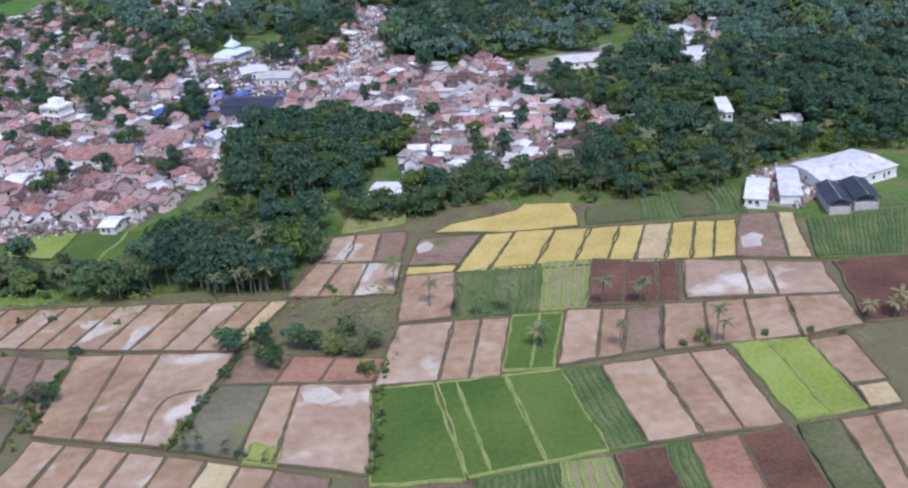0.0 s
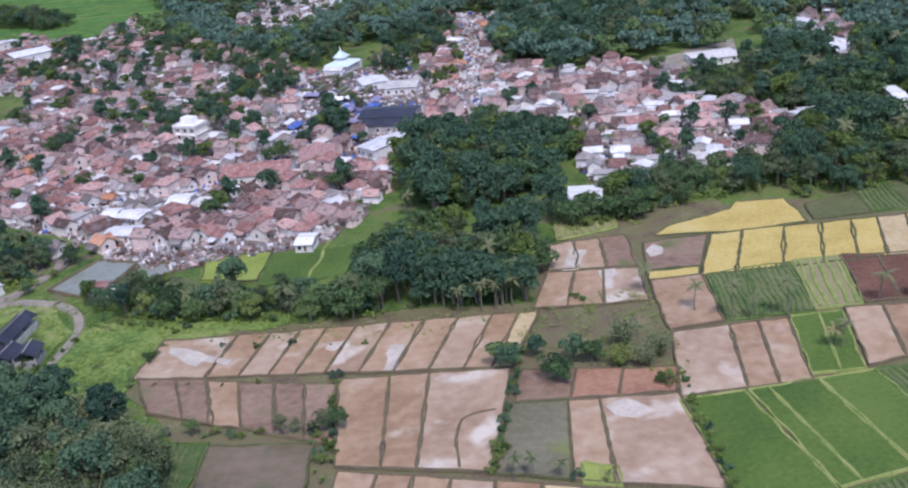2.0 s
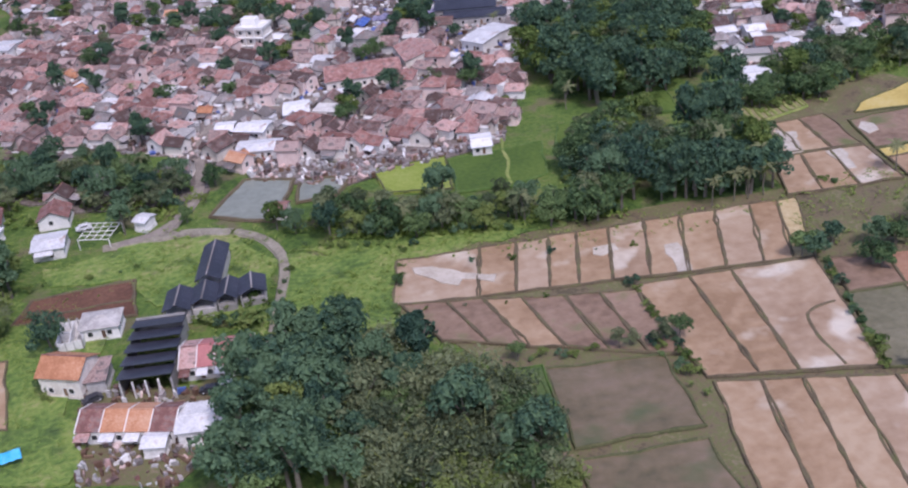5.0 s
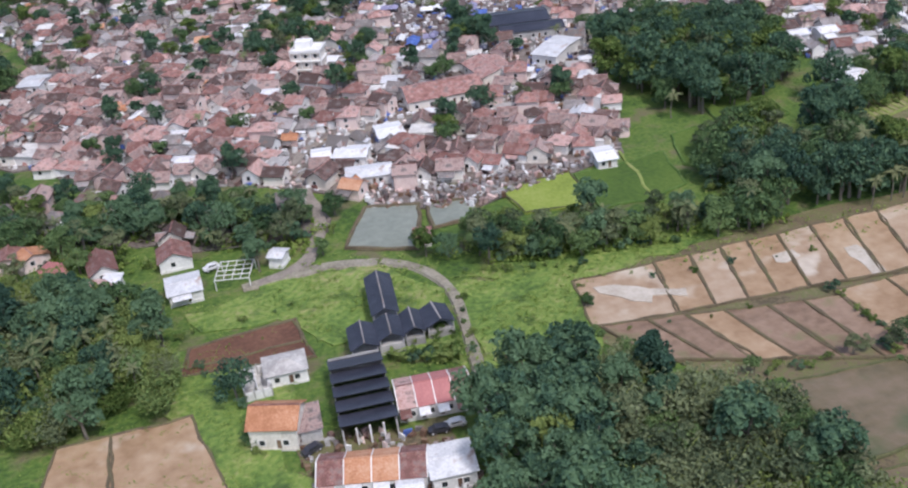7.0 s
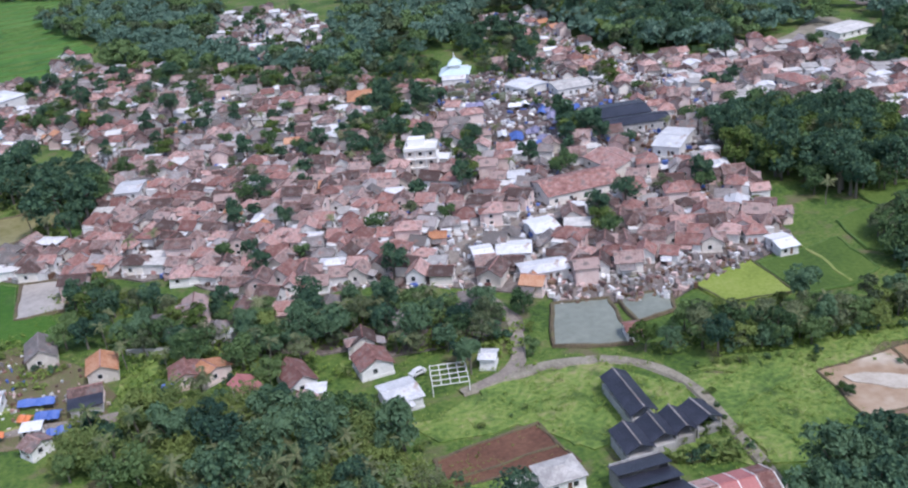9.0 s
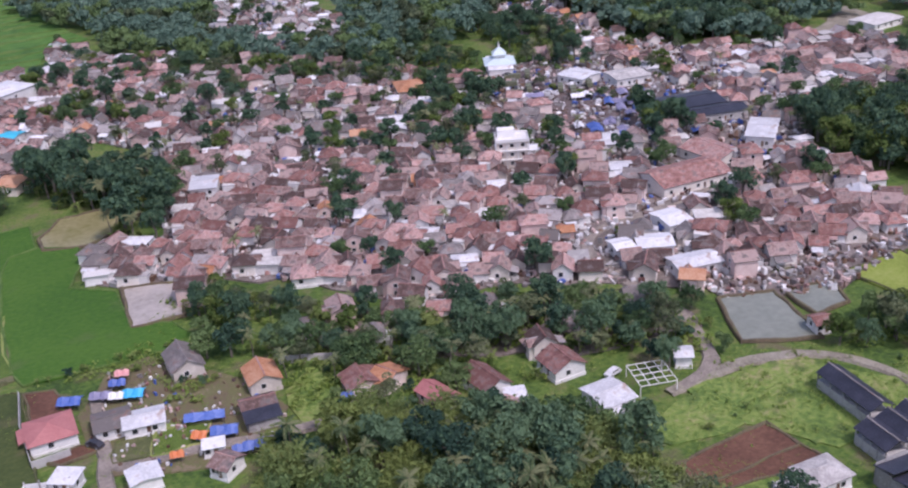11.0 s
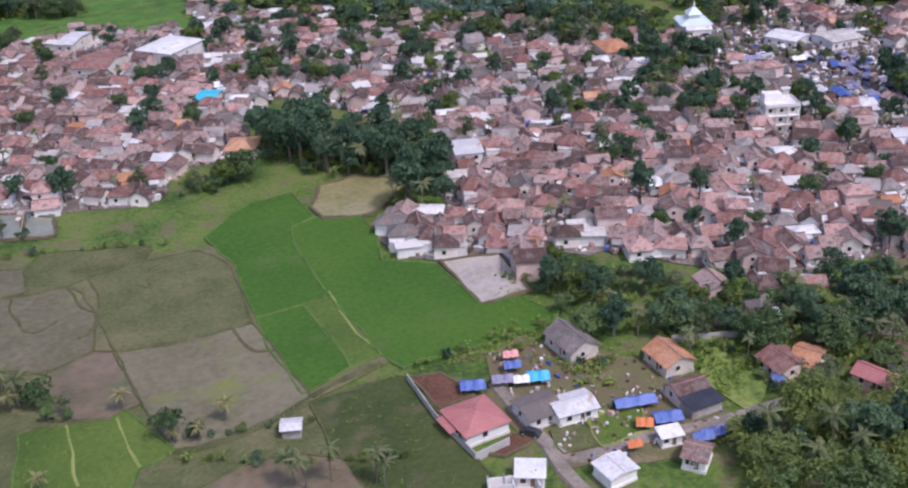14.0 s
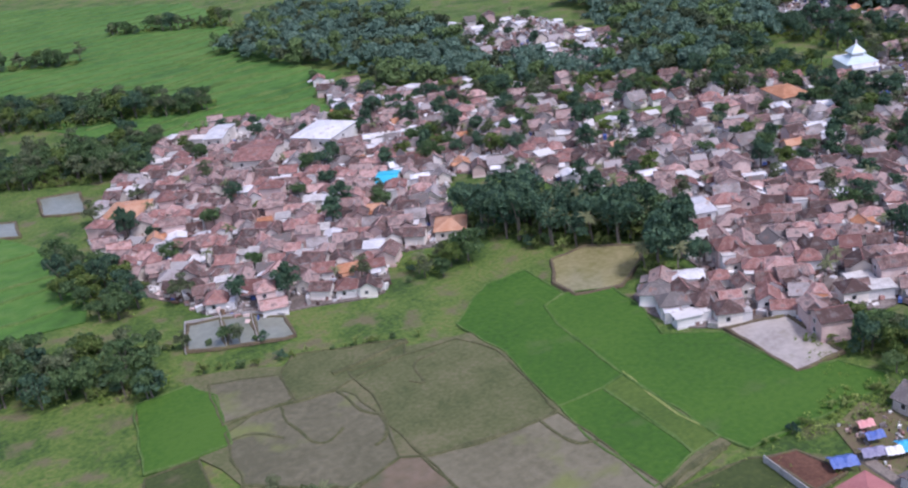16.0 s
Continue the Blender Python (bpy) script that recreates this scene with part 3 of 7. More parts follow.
def joined(name, items, label, category):
    """Many far things as one mesh: each a stock thing with its parts, at its pose."""
    ps, fs, picks, mats, base = [], [], [], [], 0
    cache = {}
    for root, m in items:
        if root.name not in cache:
            some = []
            for o in (root, *root.children_recursive):
                if o.type != "MESH":
                    continue
                at = Matrix() if o is root else o.matrix_basis
                some.append((o.data, at))
            cache[root.name] = some
        for me, at in cache[root.name]:
            t = np.array(m @ at)
            co = np.empty(len(me.vertices) * 3)
            me.vertices.foreach_get("co", co)
            co = co.reshape(-1, 3) @ t[:3, :3].T + t[:3, 3]
            ps.append(co)
            for mat in me.materials:
                if mat not in mats:
                    mats.append(mat)
            slots = [mats.index(mat) for mat in me.materials]
            for p in me.polygons:
                fs.append(tuple(v + base for v in p.vertices))
                picks.append(slots[p.material_index])
            base += len(co)
    ob = new(name, mesh_of(name, np.concatenate(ps).tolist(), fs, *mats, picks=picks))
    return tagged(ob, label, category, "", "stuff")


def build_houses(most):
    """The front rows of every quarter stand as houses of their own; those further back are one mass."""
    PLOTS.sort(key=lambda p: p[0])
    for _, k, m in PLOTS[:most]:
        copy_thing(PROTOS["near"][k][0], m)
    joined("far_houses", [(PROTOS["far"][k][0], m) for _, k, m in PLOTS[most:]], "dense mass of small tiled houses in the far village", "houses")


def bank(path, width=1.4, height=0.7, pale=False):
    """A winding weedy terrace bank."""
    for _ in range(2):
        path = [path[0]] + [lerp(a, b, f) for a, b in zip(path, path[1:]) for f in (0.25, 0.75)] + [path[-1]]
    verts, faces = ridge(path, width, height * 0.7, 0.05, 3)
    tagged(new("terrace_bank", mesh_of("terrace_bank", verts, faces, BUND if pale == "earth" else BUND_GREEN if pale else BUND_OLIVE)), "low brown earth bund winding through a field" if pale == "earth" else "pale grassy bund winding through a paddy" if pale else "winding dark weedy bank between terraces", "bank", "", "structure")


def stubble(poly):
    sheet("stubble_field", poly, 0.0, FIELD["fallow"], "harvested olive-brown paddy terraces with thin regrowth", "field", 6, 1.0)


WEEDS = []


def weeds(poly, each, tall=0.5):
    """Tufts of grass and weeds over an area: gathered here, grown as one."""
    rng = np.random.default_rng(hash_of(poly) + 3)
    xs, ys = [p[0] for p in poly], [p[1] for p in poly]
    for _ in range(int((max(xs) - min(xs)) * (max(ys) - min(ys)) / each)):
        x, y = rng.uniform(min(xs), max(xs)), rng.uniform(min(ys), max(ys))
        if noise.noise((x / 9, y / 9, 8)) > -0.15 and inside(x, y, poly):
            WEEDS.append((x, y, tall * rng.uniform(0.5, 1.6)))


def lush(poly, kind="deep"):
    """An irregular paddy with a low bund round it."""
    sheet("field", poly, 0.12, FIELD[kind], FIELD_LABEL[kind], "field", 6, 0.5)
    verts, faces = ridge([*poly, poly[0]], 0.7, 0.25, 0.15, 3)
    tagged(new("field_bund", mesh_of("field_bund", verts, faces, BUND_RICE if kind in ("deep", "rice", "crop") else BUND_OLIVE)), "low grassy bund round a paddy", "bund", "", "structure")


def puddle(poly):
    """Standing water over mud; reflected sky is put into its pale colour."""
    sheet("puddle", poly, 0.34, PUDDLE_SKY, "puddle on a ploughed field, coloured pale with reflected sky", "puddle", 2.5, 0.9)


def earth(poly):
    sheet("field_ground", poly, -0.22, EARTH, "bare brown earth with weeds between fields", "ground", 10, 2.0)


def grow(poly, each, tall):
    weeds(poly, each, tall)


# ---- plants ----
def leaf_cards(centres, normals, sizes, rng):
    """Folded leaf clumps as numpy arrays: four triangles' worth of small bent leaves at each place."""
    n = len(centres)
    side = rng.normal(size=(n, 3))
    u = np.cross(normals, side)
    u /= np.linalg.norm(u, axis=1, keepdims=True) + 1e-9
    v = np.cross(normals, u)
    s = sizes[:, None]
    lift = normals * s * 0.35
    p = np.stack([centres - u * s - lift * 0.6, centres - v * s * 0.6 + lift * 0.5, centres + u * s - lift * 0.6, centres + v * s * 0.6 + lift * 0.5], 1)
    p += rng.normal(size=p.shape) * s[:, None] * 0.16
    return p.reshape(-1, 3), np.arange(n * 4).reshape(-1, 4)


def crown_arrays(seed, height, radius, base, count, leaf, lobes=11, flat=0.75):
    """Leaf clumps on the skin of many overlapping lobes, with gaps between them."""
    rng = np.random.default_rng(seed)
    centres, normals, sizes = [], [], []
    for k in range(lobes):
        a, r = rng.uniform(0, 6.283), radius * math.sqrt(rng.uniform(0, 0.62))
        z = base + (height - base) * rng.uniform(0.18, 0.85) * (1 - 0.35 * r / radius)
        lobe = radius * rng.uniform(0.28, 0.5)
        d = rng.normal(size=(count // lobes, 3))
        d /= np.linalg.norm(d, axis=1, keepdims=True)
        d[:, 2] = np.where(d[:, 2] < -0.35, -d[:, 2], d[:, 2])
        p = np.array([r * math.cos(a), r * math.sin(a), z]) + d * np.array([lobe, lobe, lobe * flat]) * rng.uniform(0.72, 1.08, (len(d), 1))
        centres.append(p)
        normals.append(d + rng.normal(size=d.shape) * 0.35)
        sizes.append(rng.uniform(0.6, 1.3, len(d)) * leaf)
    return leaf_cards(np.concatenate(centres), np.concatenate(normals), np.concatenate(sizes), rng)


def limb(verts, faces, a, b, r0, r1, sides=6):
    k = len(verts)
    a, b = Vector(a), Vector(b)
    d = (b - a).normalized()
    u = d.cross(Vector((0.3, 0.9, 0.1))).normalized()
    v = d.cross(u)
    for p, r in ((a, r0), (b, r1)):
        for s in range(sides):
            t = 6.2832 * s / sides
            verts.append(tuple(p + u * math.cos(t) * r + v * math.sin(t) * r))
    for s in range(sides):
        q = (s + 1) % sides
        faces.append((k + s, k + q, k + sides + q, k + sides + s))


def trunk_mesh(seed, height, radius, base):
    rng = random.Random(seed)
    verts, faces = [], []
    fork = base + (height - base) * 0.2
    limb(verts, faces, (0, 0, -0.5), (rng.uniform(-0.3, 0.3), rng.uniform(-0.3, 0.3), fork), height * 0.032, height * 0.02)
    for k in range(5):
        a = k * 1.2566 + rng.uniform(-0.4, 0.4)
        r = radius * rng.uniform(0.4, 0.7)
        limb(verts, faces, (0, 0, fork * rng.uniform(0.75, 1.0)), (r * math.cos(a), r * math.sin(a), base + (height - base) * rng.uniform(0.45, 0.75)), height * 0.014, height * 0.005, 5)
    return mesh_of("trunk", verts, faces, BARK)


def array_mesh(name, p, f, m):
    me = bpy.data.meshes.new(name)
    me.from_pydata(p.tolist(), [], f.tolist())
    me.materials.append(m)
    return me


TREES = {}


def tree_proto(key, seed, height, radius, base, count, leaf, m, label, lobes=11, flat=0.75, name="tree"):
    root = tagged(new(name), label, "tree" if name == "tree" else name.replace("_", " "), "trees round the village")
    part("trunk", trunk_mesh(seed, height, radius, base), root)
    p, f = crown_arrays(seed, height, radius, base, count, leaf, lobes, flat)
    part("crown", array_mesh("crown", p, f, m), root)
    TREES.setdefault(key, []).append(root)


def palm_proto(seed, height, m, label):
    rng = random.Random(seed)
    root = tagged(new("coconut_palm"), label, "palm", "palms round the fields")
    verts, faces = [], []
    bend = rng.uniform(-1.2, 1.2)
    steps = [(bend * (k / 5) ** 2, 0.3 * math.sin(k), height * k / 5 - (0.5 if k == 0 else 0)) for k in range(6)]
    for k, (a, b) in enumerate(zip(steps, steps[1:])):
        limb(verts, faces, a, b, 0.24 - 0.02 * k, 0.22 - 0.02 * k, 6)
    part("trunk", mesh_of("trunk", verts, faces, BARK), root)
    frond_v, frond_f = [], []
    long = 3.6
    for k in range(9):
        t0, t1 = k / 9, (k + 1) / 9
        for side in (-1, 1):
            i = len(frond_v)
            x0, x1 = long * t0, long * t1
            z0, z1 = 1.1 * t0 - 2.3 * t0 * t0, 1.1 * t1 - 2.3 * t1 * t1
            wide = 0.62 * math.sin(3.1416 * (0.12 + 0.83 * t1))
            frond_v += [(x0, 0, z0), (x1 - 0.1, 0, z1), (x1 + 0.32, side * wide, z1 - 0.32), (x0 + 0.22, side * wide * 0.9, z0 - 0.3)]
            frond_f.append((i, i + 1, i + 2, i + 3) if side > 0 else (i + 3, i + 2, i + 1, i))
    frond = mesh_of("frond", frond_v, frond_f, m)
    for k in range(13):
        part("frond", frond, root, "", pose(*steps[-1][:2], height - 0.1, 0, -rng.uniform(-32, 38), k * 27.7 + rng.uniform(-9, 9)) @ Matrix.Scale(rng.uniform(0.8, 1.1), 4))
    TREES.setdefault("dry_palm" if m is LEAF_DRY else "palm", []).append(root)


def banana_proto(seed):
    rng = random.Random(seed)
    root = tagged(new("banana_plant"), "banana clump with broad torn green leaves", "banana plant", "banana plants round the village")
    verts, faces = [], []
    for k in range(3):
        limb(verts, faces, (rng.uniform(-0.8, 0.8), rng.uniform(-0.8, 0.8), -0.3), (rng.uniform(-0.9, 0.9), rng.uniform(-0.9, 0.9), 2.4), 0.16, 0.1)
    part("stem", mesh_of("stem", verts, faces, LEAF_BRIGHT), root)
    v, f = [], []
    for k in range(6):
        t0, t1 = k / 6, (k + 1) / 6
        for side in (-1, 1):
            i = len(v)
            w0, w1 = 0.42 * math.sin(3.14 * (0.1 + 0.85 * t0)), 0.42 * math.sin(3.14 * (0.1 + 0.85 * t1))
            z0, z1 = 1.4 * t0 - 1.7 * t0 * t0, 1.4 * t1 - 1.7 * t1 * t1
            v += [(2.4 * t0, 0, z0), (2.4 * t1, 0, z1), (2.4 * t1, side * w1, z1 + 0.08), (2.4 * t0, side * w0, z0 + 0.08)]
            f.append((i, i + 1, i + 2, i + 3) if side > 0 else (i + 3, i + 2, i + 1, i))
    leaf = mesh_of("leaf", v, f, LEAF_BRIGHT)
    for k in range(11):
        part("leaf", leaf, root, "", pose(rng.uniform(-0.7, 0.7), rng.uniform(-0.7, 0.7), 2.2, 0, -rng.uniform(0, 40), k * 33 + rng.uniform(-12, 12)) @ Matrix.Scale(rng.uniform(0.7, 1.15), 4))
    TREES.setdefault("banana", []).append(root)


def bamboo_proto(seed, height, spread, m, tone, key="bamboo"):
    """A clump of arching canes with feathery leaves."""
    rng = np.random.default_rng(seed)
    root = tagged(new("bamboo_clump"), f"tall clump of feathery {tone} bamboo", "bamboo", "bamboo clumps")
    verts, faces, centres, normals = [], [], [], []
    for k in range(22):
        a, r = rng.uniform(0, 6.283), spread * 0.3 * math.sqrt(rng.uniform(0, 1))
        out, h = spread * rng.uniform(0.45, 1.0), height * rng.uniform(0.65, 1.0)
        foot = np.array([r * math.cos(a), r * math.sin(a), -0.3])
        line = [foot + np.array([math.cos(a) * out * (t**2.4), math.sin(a) * out * (t**2.4), h * (t - 0.22 * t**3)]) for t in (0, 0.35, 0.65, 0.85, 1.0)]
        for p, q in zip(line, line[1:]):
            limb(verts, faces, p, q, 0.07, 0.05, 4)
        for t in rng.uniform(0.25, 1.0, 60):
            p = foot + np.array([math.cos(a) * out * (t**2.4), math.sin(a) * out * (t**2.4), h * (t - 0.22 * t**3)])
            centres.append(p + rng.normal(size=3) * np.array([0.75, 0.75, 0.55]) * (0.4 + t))
            normals.append(rng.normal(size=3) + np.array([0, 0, 0.9]))
    part("stalk", mesh_of("stalk", verts, faces, BUND_GREEN), root)
    n = np.array(normals)
    n /= np.linalg.norm(n, axis=1, keepdims=True)
    p, f = leaf_cards(np.array(centres), n, rng.uniform(0.28, 0.62, len(n)), rng)
    part("foliage", array_mesh("foliage", p, f, m), root)
    TREES.setdefault(key, []).append(root)


for k in range(5):
    tree_proto("broad", 20 + k, 9.5 + k * 1.1, 4.2 + 0.5 * k, 2.6, 1000, 0.52, (LEAF_DARK, LEAF, LEAF_BRIGHT, LEAF, LEAF_DARK)[k], "broad-leaved tree with a dense green crown", 12 + k)
for k in range(3):
    tree_proto("tall", 40 + k, 14 + k * 1.5, 4.4 + 0.5 * k, 4.0, 1150, 0.55, LEAF_DARK, "tall tree with a dark blue-green crown", 15, 1.0)
for k in range(3):
    tree_proto("airy", 50 + k, 10 + k, 4.8, 3.6, 800, 0.42, LEAF_GREY if k else LEAF, "slender tree with an airy grey-green crown", 14, 0.6)
for k in range(4):
    tree_proto("bush", 60 + k, 3.2 + 0.6 * k, 2.2 + 0.25 * k, 0.2, 330, 0.36, (LEAF, LEAF_BRIGHT, LEAF_DARK, LEAF_BRIGHT)[k], "low leafy green shrub", 8, 0.8, "shrub")
for k in range(2):
    palm_proto(70 + k, 8.5 + 2 * k, LEAF_PALM, "coconut palm with a thin trunk and drooping fronds")
palm_proto(75, 6.5, LEAF_DRY, "palm with pale yellowing fronds")
banana_proto(80)
bamboo_proto(90, 11, 5.0, LEAF_GREY, "grey-green")
bamboo_proto(91, 9, 4.2, LEAF_BRIGHT, "yellow-green")
bamboo_proto(93, 12, 5.6, LEAF_LUSH, "yellow-green", "lush_bamboo")
bamboo_proto(94, 9, 4.4, LEAF_BRIGHT, "yellow-green", "lush_bamboo")
bamboo_proto(92, 12, 4.6, LEAF_GREY, "dull green")


GROWN = []


def plant(key, x, y, rng, scale=1.0):
    ob = rng.choice(TREES[key])
    s = scale * rng.uniform(0.78, 1.2)
    m = pose(x, y, 0, 0, 0, rng.uniform(0, 360)) @ Matrix.Diagonal((s, s, s * rng.uniform(0.85, 1.12), 1))
    GROWN.append((0.515 * x + 0.857 * y, ob, m))


CLEARING = []


def scatter(poly, gap, mix, scale=1.0):
    """Plants over an area at about gap metres, kinds drawn from mix."""
    rng = random.Random(hash_of(poly) + 5)
    keys = [k for k, n in mix.items() for _ in range(n)]
    xs, ys = [p[0] for p in poly], [p[1] for p in poly]
    y = min(ys)
    while y <= max(ys):
        x = min(xs) + rng.uniform(0, gap)
        while x <= max(xs):
            px, py = x + rng.uniform(-0.42, 0.42) * gap, y + rng.uniform(-0.42, 0.42) * gap
            if inside(px, py, poly) and free(px, py, 1.5) and not any(inside(px, py, p) for p in (PONDS + CLEAR if CLEARING else PONDS)):
                plant(rng.choice(keys), px, py, rng, scale)
            x += gap
        y += gap * 0.9


def plant_grove(poly):
    scatter(poly, 6.0, {"tall": 3, "broad": 5, "airy": 2, "palm": 1})


def plant_mixed(poly):
    scatter(poly, 5.0, {"broad": 4, "airy": 3, "bush": 7, "banana": 3, "palm": 1, "tall": 1}, 0.72)
    weeds(poly, 3.0, 0.9)


def plant_copse(poly):
    """A grove that keeps out of the yards."""
    CLEARING.append(True)
    scatter(poly, 6.0, {"tall": 3, "broad": 6, "airy": 2, "palm": 1})
    CLEARING.pop()


def plant_jungle(poly):
    """A dark grove of tall trees and palms, closed down to the ground."""
    scatter(poly, 5.2, {"tall": 6, "palm": 4, "bamboo": 1, "broad": 2}, 1.0)
    scatter(poly, 5.0, {"bush": 3, "banana": 2}, 1.1)


def plant_thicket(poly):
    """Tall dark trees standing close."""
    scatter(poly, 5.4, {"tall": 7, "broad": 1}, 0.95)


def plant_canes(poly):
    """Feathery grey-green bamboo with a few slender trees."""
    scatter(poly, 4.6, {"bamboo": 6, "airy": 3, "tall": 1}, 0.95)


def plant_belt(poly):
    """Garden trees, palms and bananas standing thick between a village and its lane."""
    scatter(poly, 5.6, {"tall": 2, "broad": 4, "bush": 3, "palm": 3, "banana": 4, "airy": 1}, 0.62)


def plant_banana(poly):
    scatter(poly, 2.6, {"banana": 5, "bush": 1}, 0.75)


def plant_hedge(poly):
    scatter(poly, 4.8, {"bush": 4, "airy": 2, "broad": 2, "banana": 1}, 0.9)
    weeds(poly, 3.0, 0.8)


def plant_bamboo(poly):
    scatter(poly, 5.2, {"lush_bamboo": 5, "bamboo": 2, "tall": 2, "broad": 2, "palm": 2}, 0.82)


FAR = []


def plant_far(poly):
    """Far woods, joined into one mass of crowns."""
    rng = np.random.default_rng(hash_of(poly))
    xs, ys = [p[0] for p in poly], [p[1] for p in poly]
    y = min(ys)
    while y <= max(ys):
        x = min(xs)
        while x <= max(xs):
            px, py = x + rng.uniform(-3.5, 3.5), y + rng.uniform(-3.5, 3.5)
            if inside(px, py, poly) and not any(inside(px, py, p) for p in CLEAR) and not any((px - a) ** 2 + (py - b) ** 2 < 30 for a, b in FAR):
                FAR.append((px, py))
            x += 8.2
        y += 7.6


def build_far():
    stock = [crown_arrays(200 + k, 11 + k, 5.6 + 0.3 * k, 2.0, 300, 0.95, 9, 0.8) for k in range(5)]
    rng = np.random.default_rng(9)
    # three crowns in five take the leaves paled for haze
    for which, (m, label) in enumerate(((LEAF_HAZED, "far dark green wood of broad-leaved trees"), (LEAF, "far green wood of broad-leaved trees"), (LEAF_GREY, "far pale green wood of broad-leaved trees"))):
        ps, fs, base = [], [], 0
        for k, (x, y) in enumerate(FAR):
            if (0, 1, 0, 0, 2)[k * 7 % 5] != which:
                continue
            p, f = stock[rng.integers(5)]
            a, s = rng.uniform(0, 6.28), rng.uniform(0.75, 1.25)
            c, d = math.cos(a) * s, math.sin(a) * s
            q = np.stack([p[:, 0] * c - p[:, 1] * d + x, p[:, 0] * d + p[:, 1] * c + y, p[:, 2] * s], 1)
            ps.append(q)
            fs.append(f + base)
            base += len(q)
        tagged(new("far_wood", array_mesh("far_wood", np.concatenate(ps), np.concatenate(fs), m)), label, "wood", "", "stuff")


def build_plants(most):
    """The plants along the near side stand one by one; those further back are joined by kind."""
    GROWN.sort(key=lambda p: p[0])
    count = collections.Counter()
    rest = collections.defaultdict(list)
    for _, ob, m in GROWN:
        kind = ob.name.split(".")[0]
        count[kind] += 1
        if count[kind] <= most.get(kind, 60):
            copy_thing(ob, m)
        else:
            rest[kind].append((ob, m))
    for kind, items in rest.items():
        ps, fs, mats, picks, base = [], [], [], [], 0
        for root, m in items:
            for o in root.children:
                me = o.data
                t = np.array(m @ o.matrix_basis)
                co = np.empty(len(me.vertices) * 3)
                me.vertices.foreach_get("co", co)
                ps.append(co.reshape(-1, 3) @ t[:3, :3].T + t[:3, 3])
                loops = np.empty(len(me.loops), dtype=np.int32)
                me.loops.foreach_get("vertex_index", loops)
                fs.append(loops.reshape(-1, 4) + base)
                if me.materials[0] not in mats:
                    mats.append(me.materials[0])
                picks.append(np.full(len(me.polygons), mats.index(me.materials[0])))
                base += len(me.vertices)
        me = mesh_of("far_" + kind, np.concatenate(ps).tolist(), np.concatenate(fs).tolist(), *mats, picks=np.concatenate(picks))
        tagged(new("far_growth", me), "far " + {"tree": "broad-leaved trees with dark green crowns", "shrub": "low green shrubs and weeds"}.get(kind, kind.replace("_", " ") + " foliage standing close together"), "growth", "", "stuff")


def build_weeds():
    rng = np.random.default_rng(31)
    spots = np.array(WEEDS)
    each = 5
    at = np.repeat(spots, each, 0)
    n = len(at)
    tall = at[:, 2]
    centres = np.stack([at[:, 0] + rng.normal(size=n) * 0.35, at[:, 1] + rng.normal(size=n) * 0.35, 0.1 + tall * rng.uniform(0.3, 1.0, n)], 1)
    normals = rng.normal(size=(n, 3)) + np.array([0, 0, 2.2])
    normals /= np.linalg.norm(normals, axis=1, keepdims=True)
    p, f = leaf_cards(centres, normals, tall * rng.uniform(0.3, 0.6, n), rng)
    tagged(new("weeds", array_mesh("weeds", p, f, LEAF_WEED)), "tufts of bright grass and weeds", "weeds", "", "stuff")

# ---- landmark buildings ----
def place(ob, x, y, turn, keep=0.0, z=0.0):
    ob.matrix_basis = pose(x, y, z, 0, 0, turn)
    if keep:
        TAKEN.append((x, y, keep))
    return ob


def landmark(kind, x, y, turn, w, d, h, rise, roof, wall, label, windows=2, porch=False, storeys=1, over=0.5, keep=True):
    """One house of its own; w runs along its ridge."""
    ob = house(kind, w, d, h, rise, roof, wall, over, windows, porch, "house", label, storeys, True)
    return place(ob, x, y, turn, max(w, d) * 0.45 if keep else 0)


def long_shed(x, y, turn, w, d, h, rise, roof, label, posts=5):
    """A long open-sided shed: a pitched roof on posts over low walls."""
    root = tagged(new("shed"), label, "shed", "sheds")
    verts, faces = [], []
    box(verts, faces, -w / 2, w / 2, -d / 2, d / 2, -0.5, h * 0.55)
    part("wall", mesh_of("wall", verts, faces, WALLS["concrete"]), root)
    post = []
    pf = []
    box(post, pf, -0.12, 0.12, -0.12, 0.12, 0, h)
    me = mesh_of("post", post, pf, WALLS["concrete"])
    for k in range(posts):
        for side in (-1, 1):
            part("post", me, root, "", pose(-w / 2 + w * k / (posts - 1), side * (d / 2 - 0.1), 0))
    part("roof", roof_mesh("gable", w, d, rise, 0.4, ROOFS[roof], ROOFS["grey" if roof == "black" else roof]), root, "", pose(0, 0, h))
    return place(root, x, y, turn, max(w, d) * 0.45)


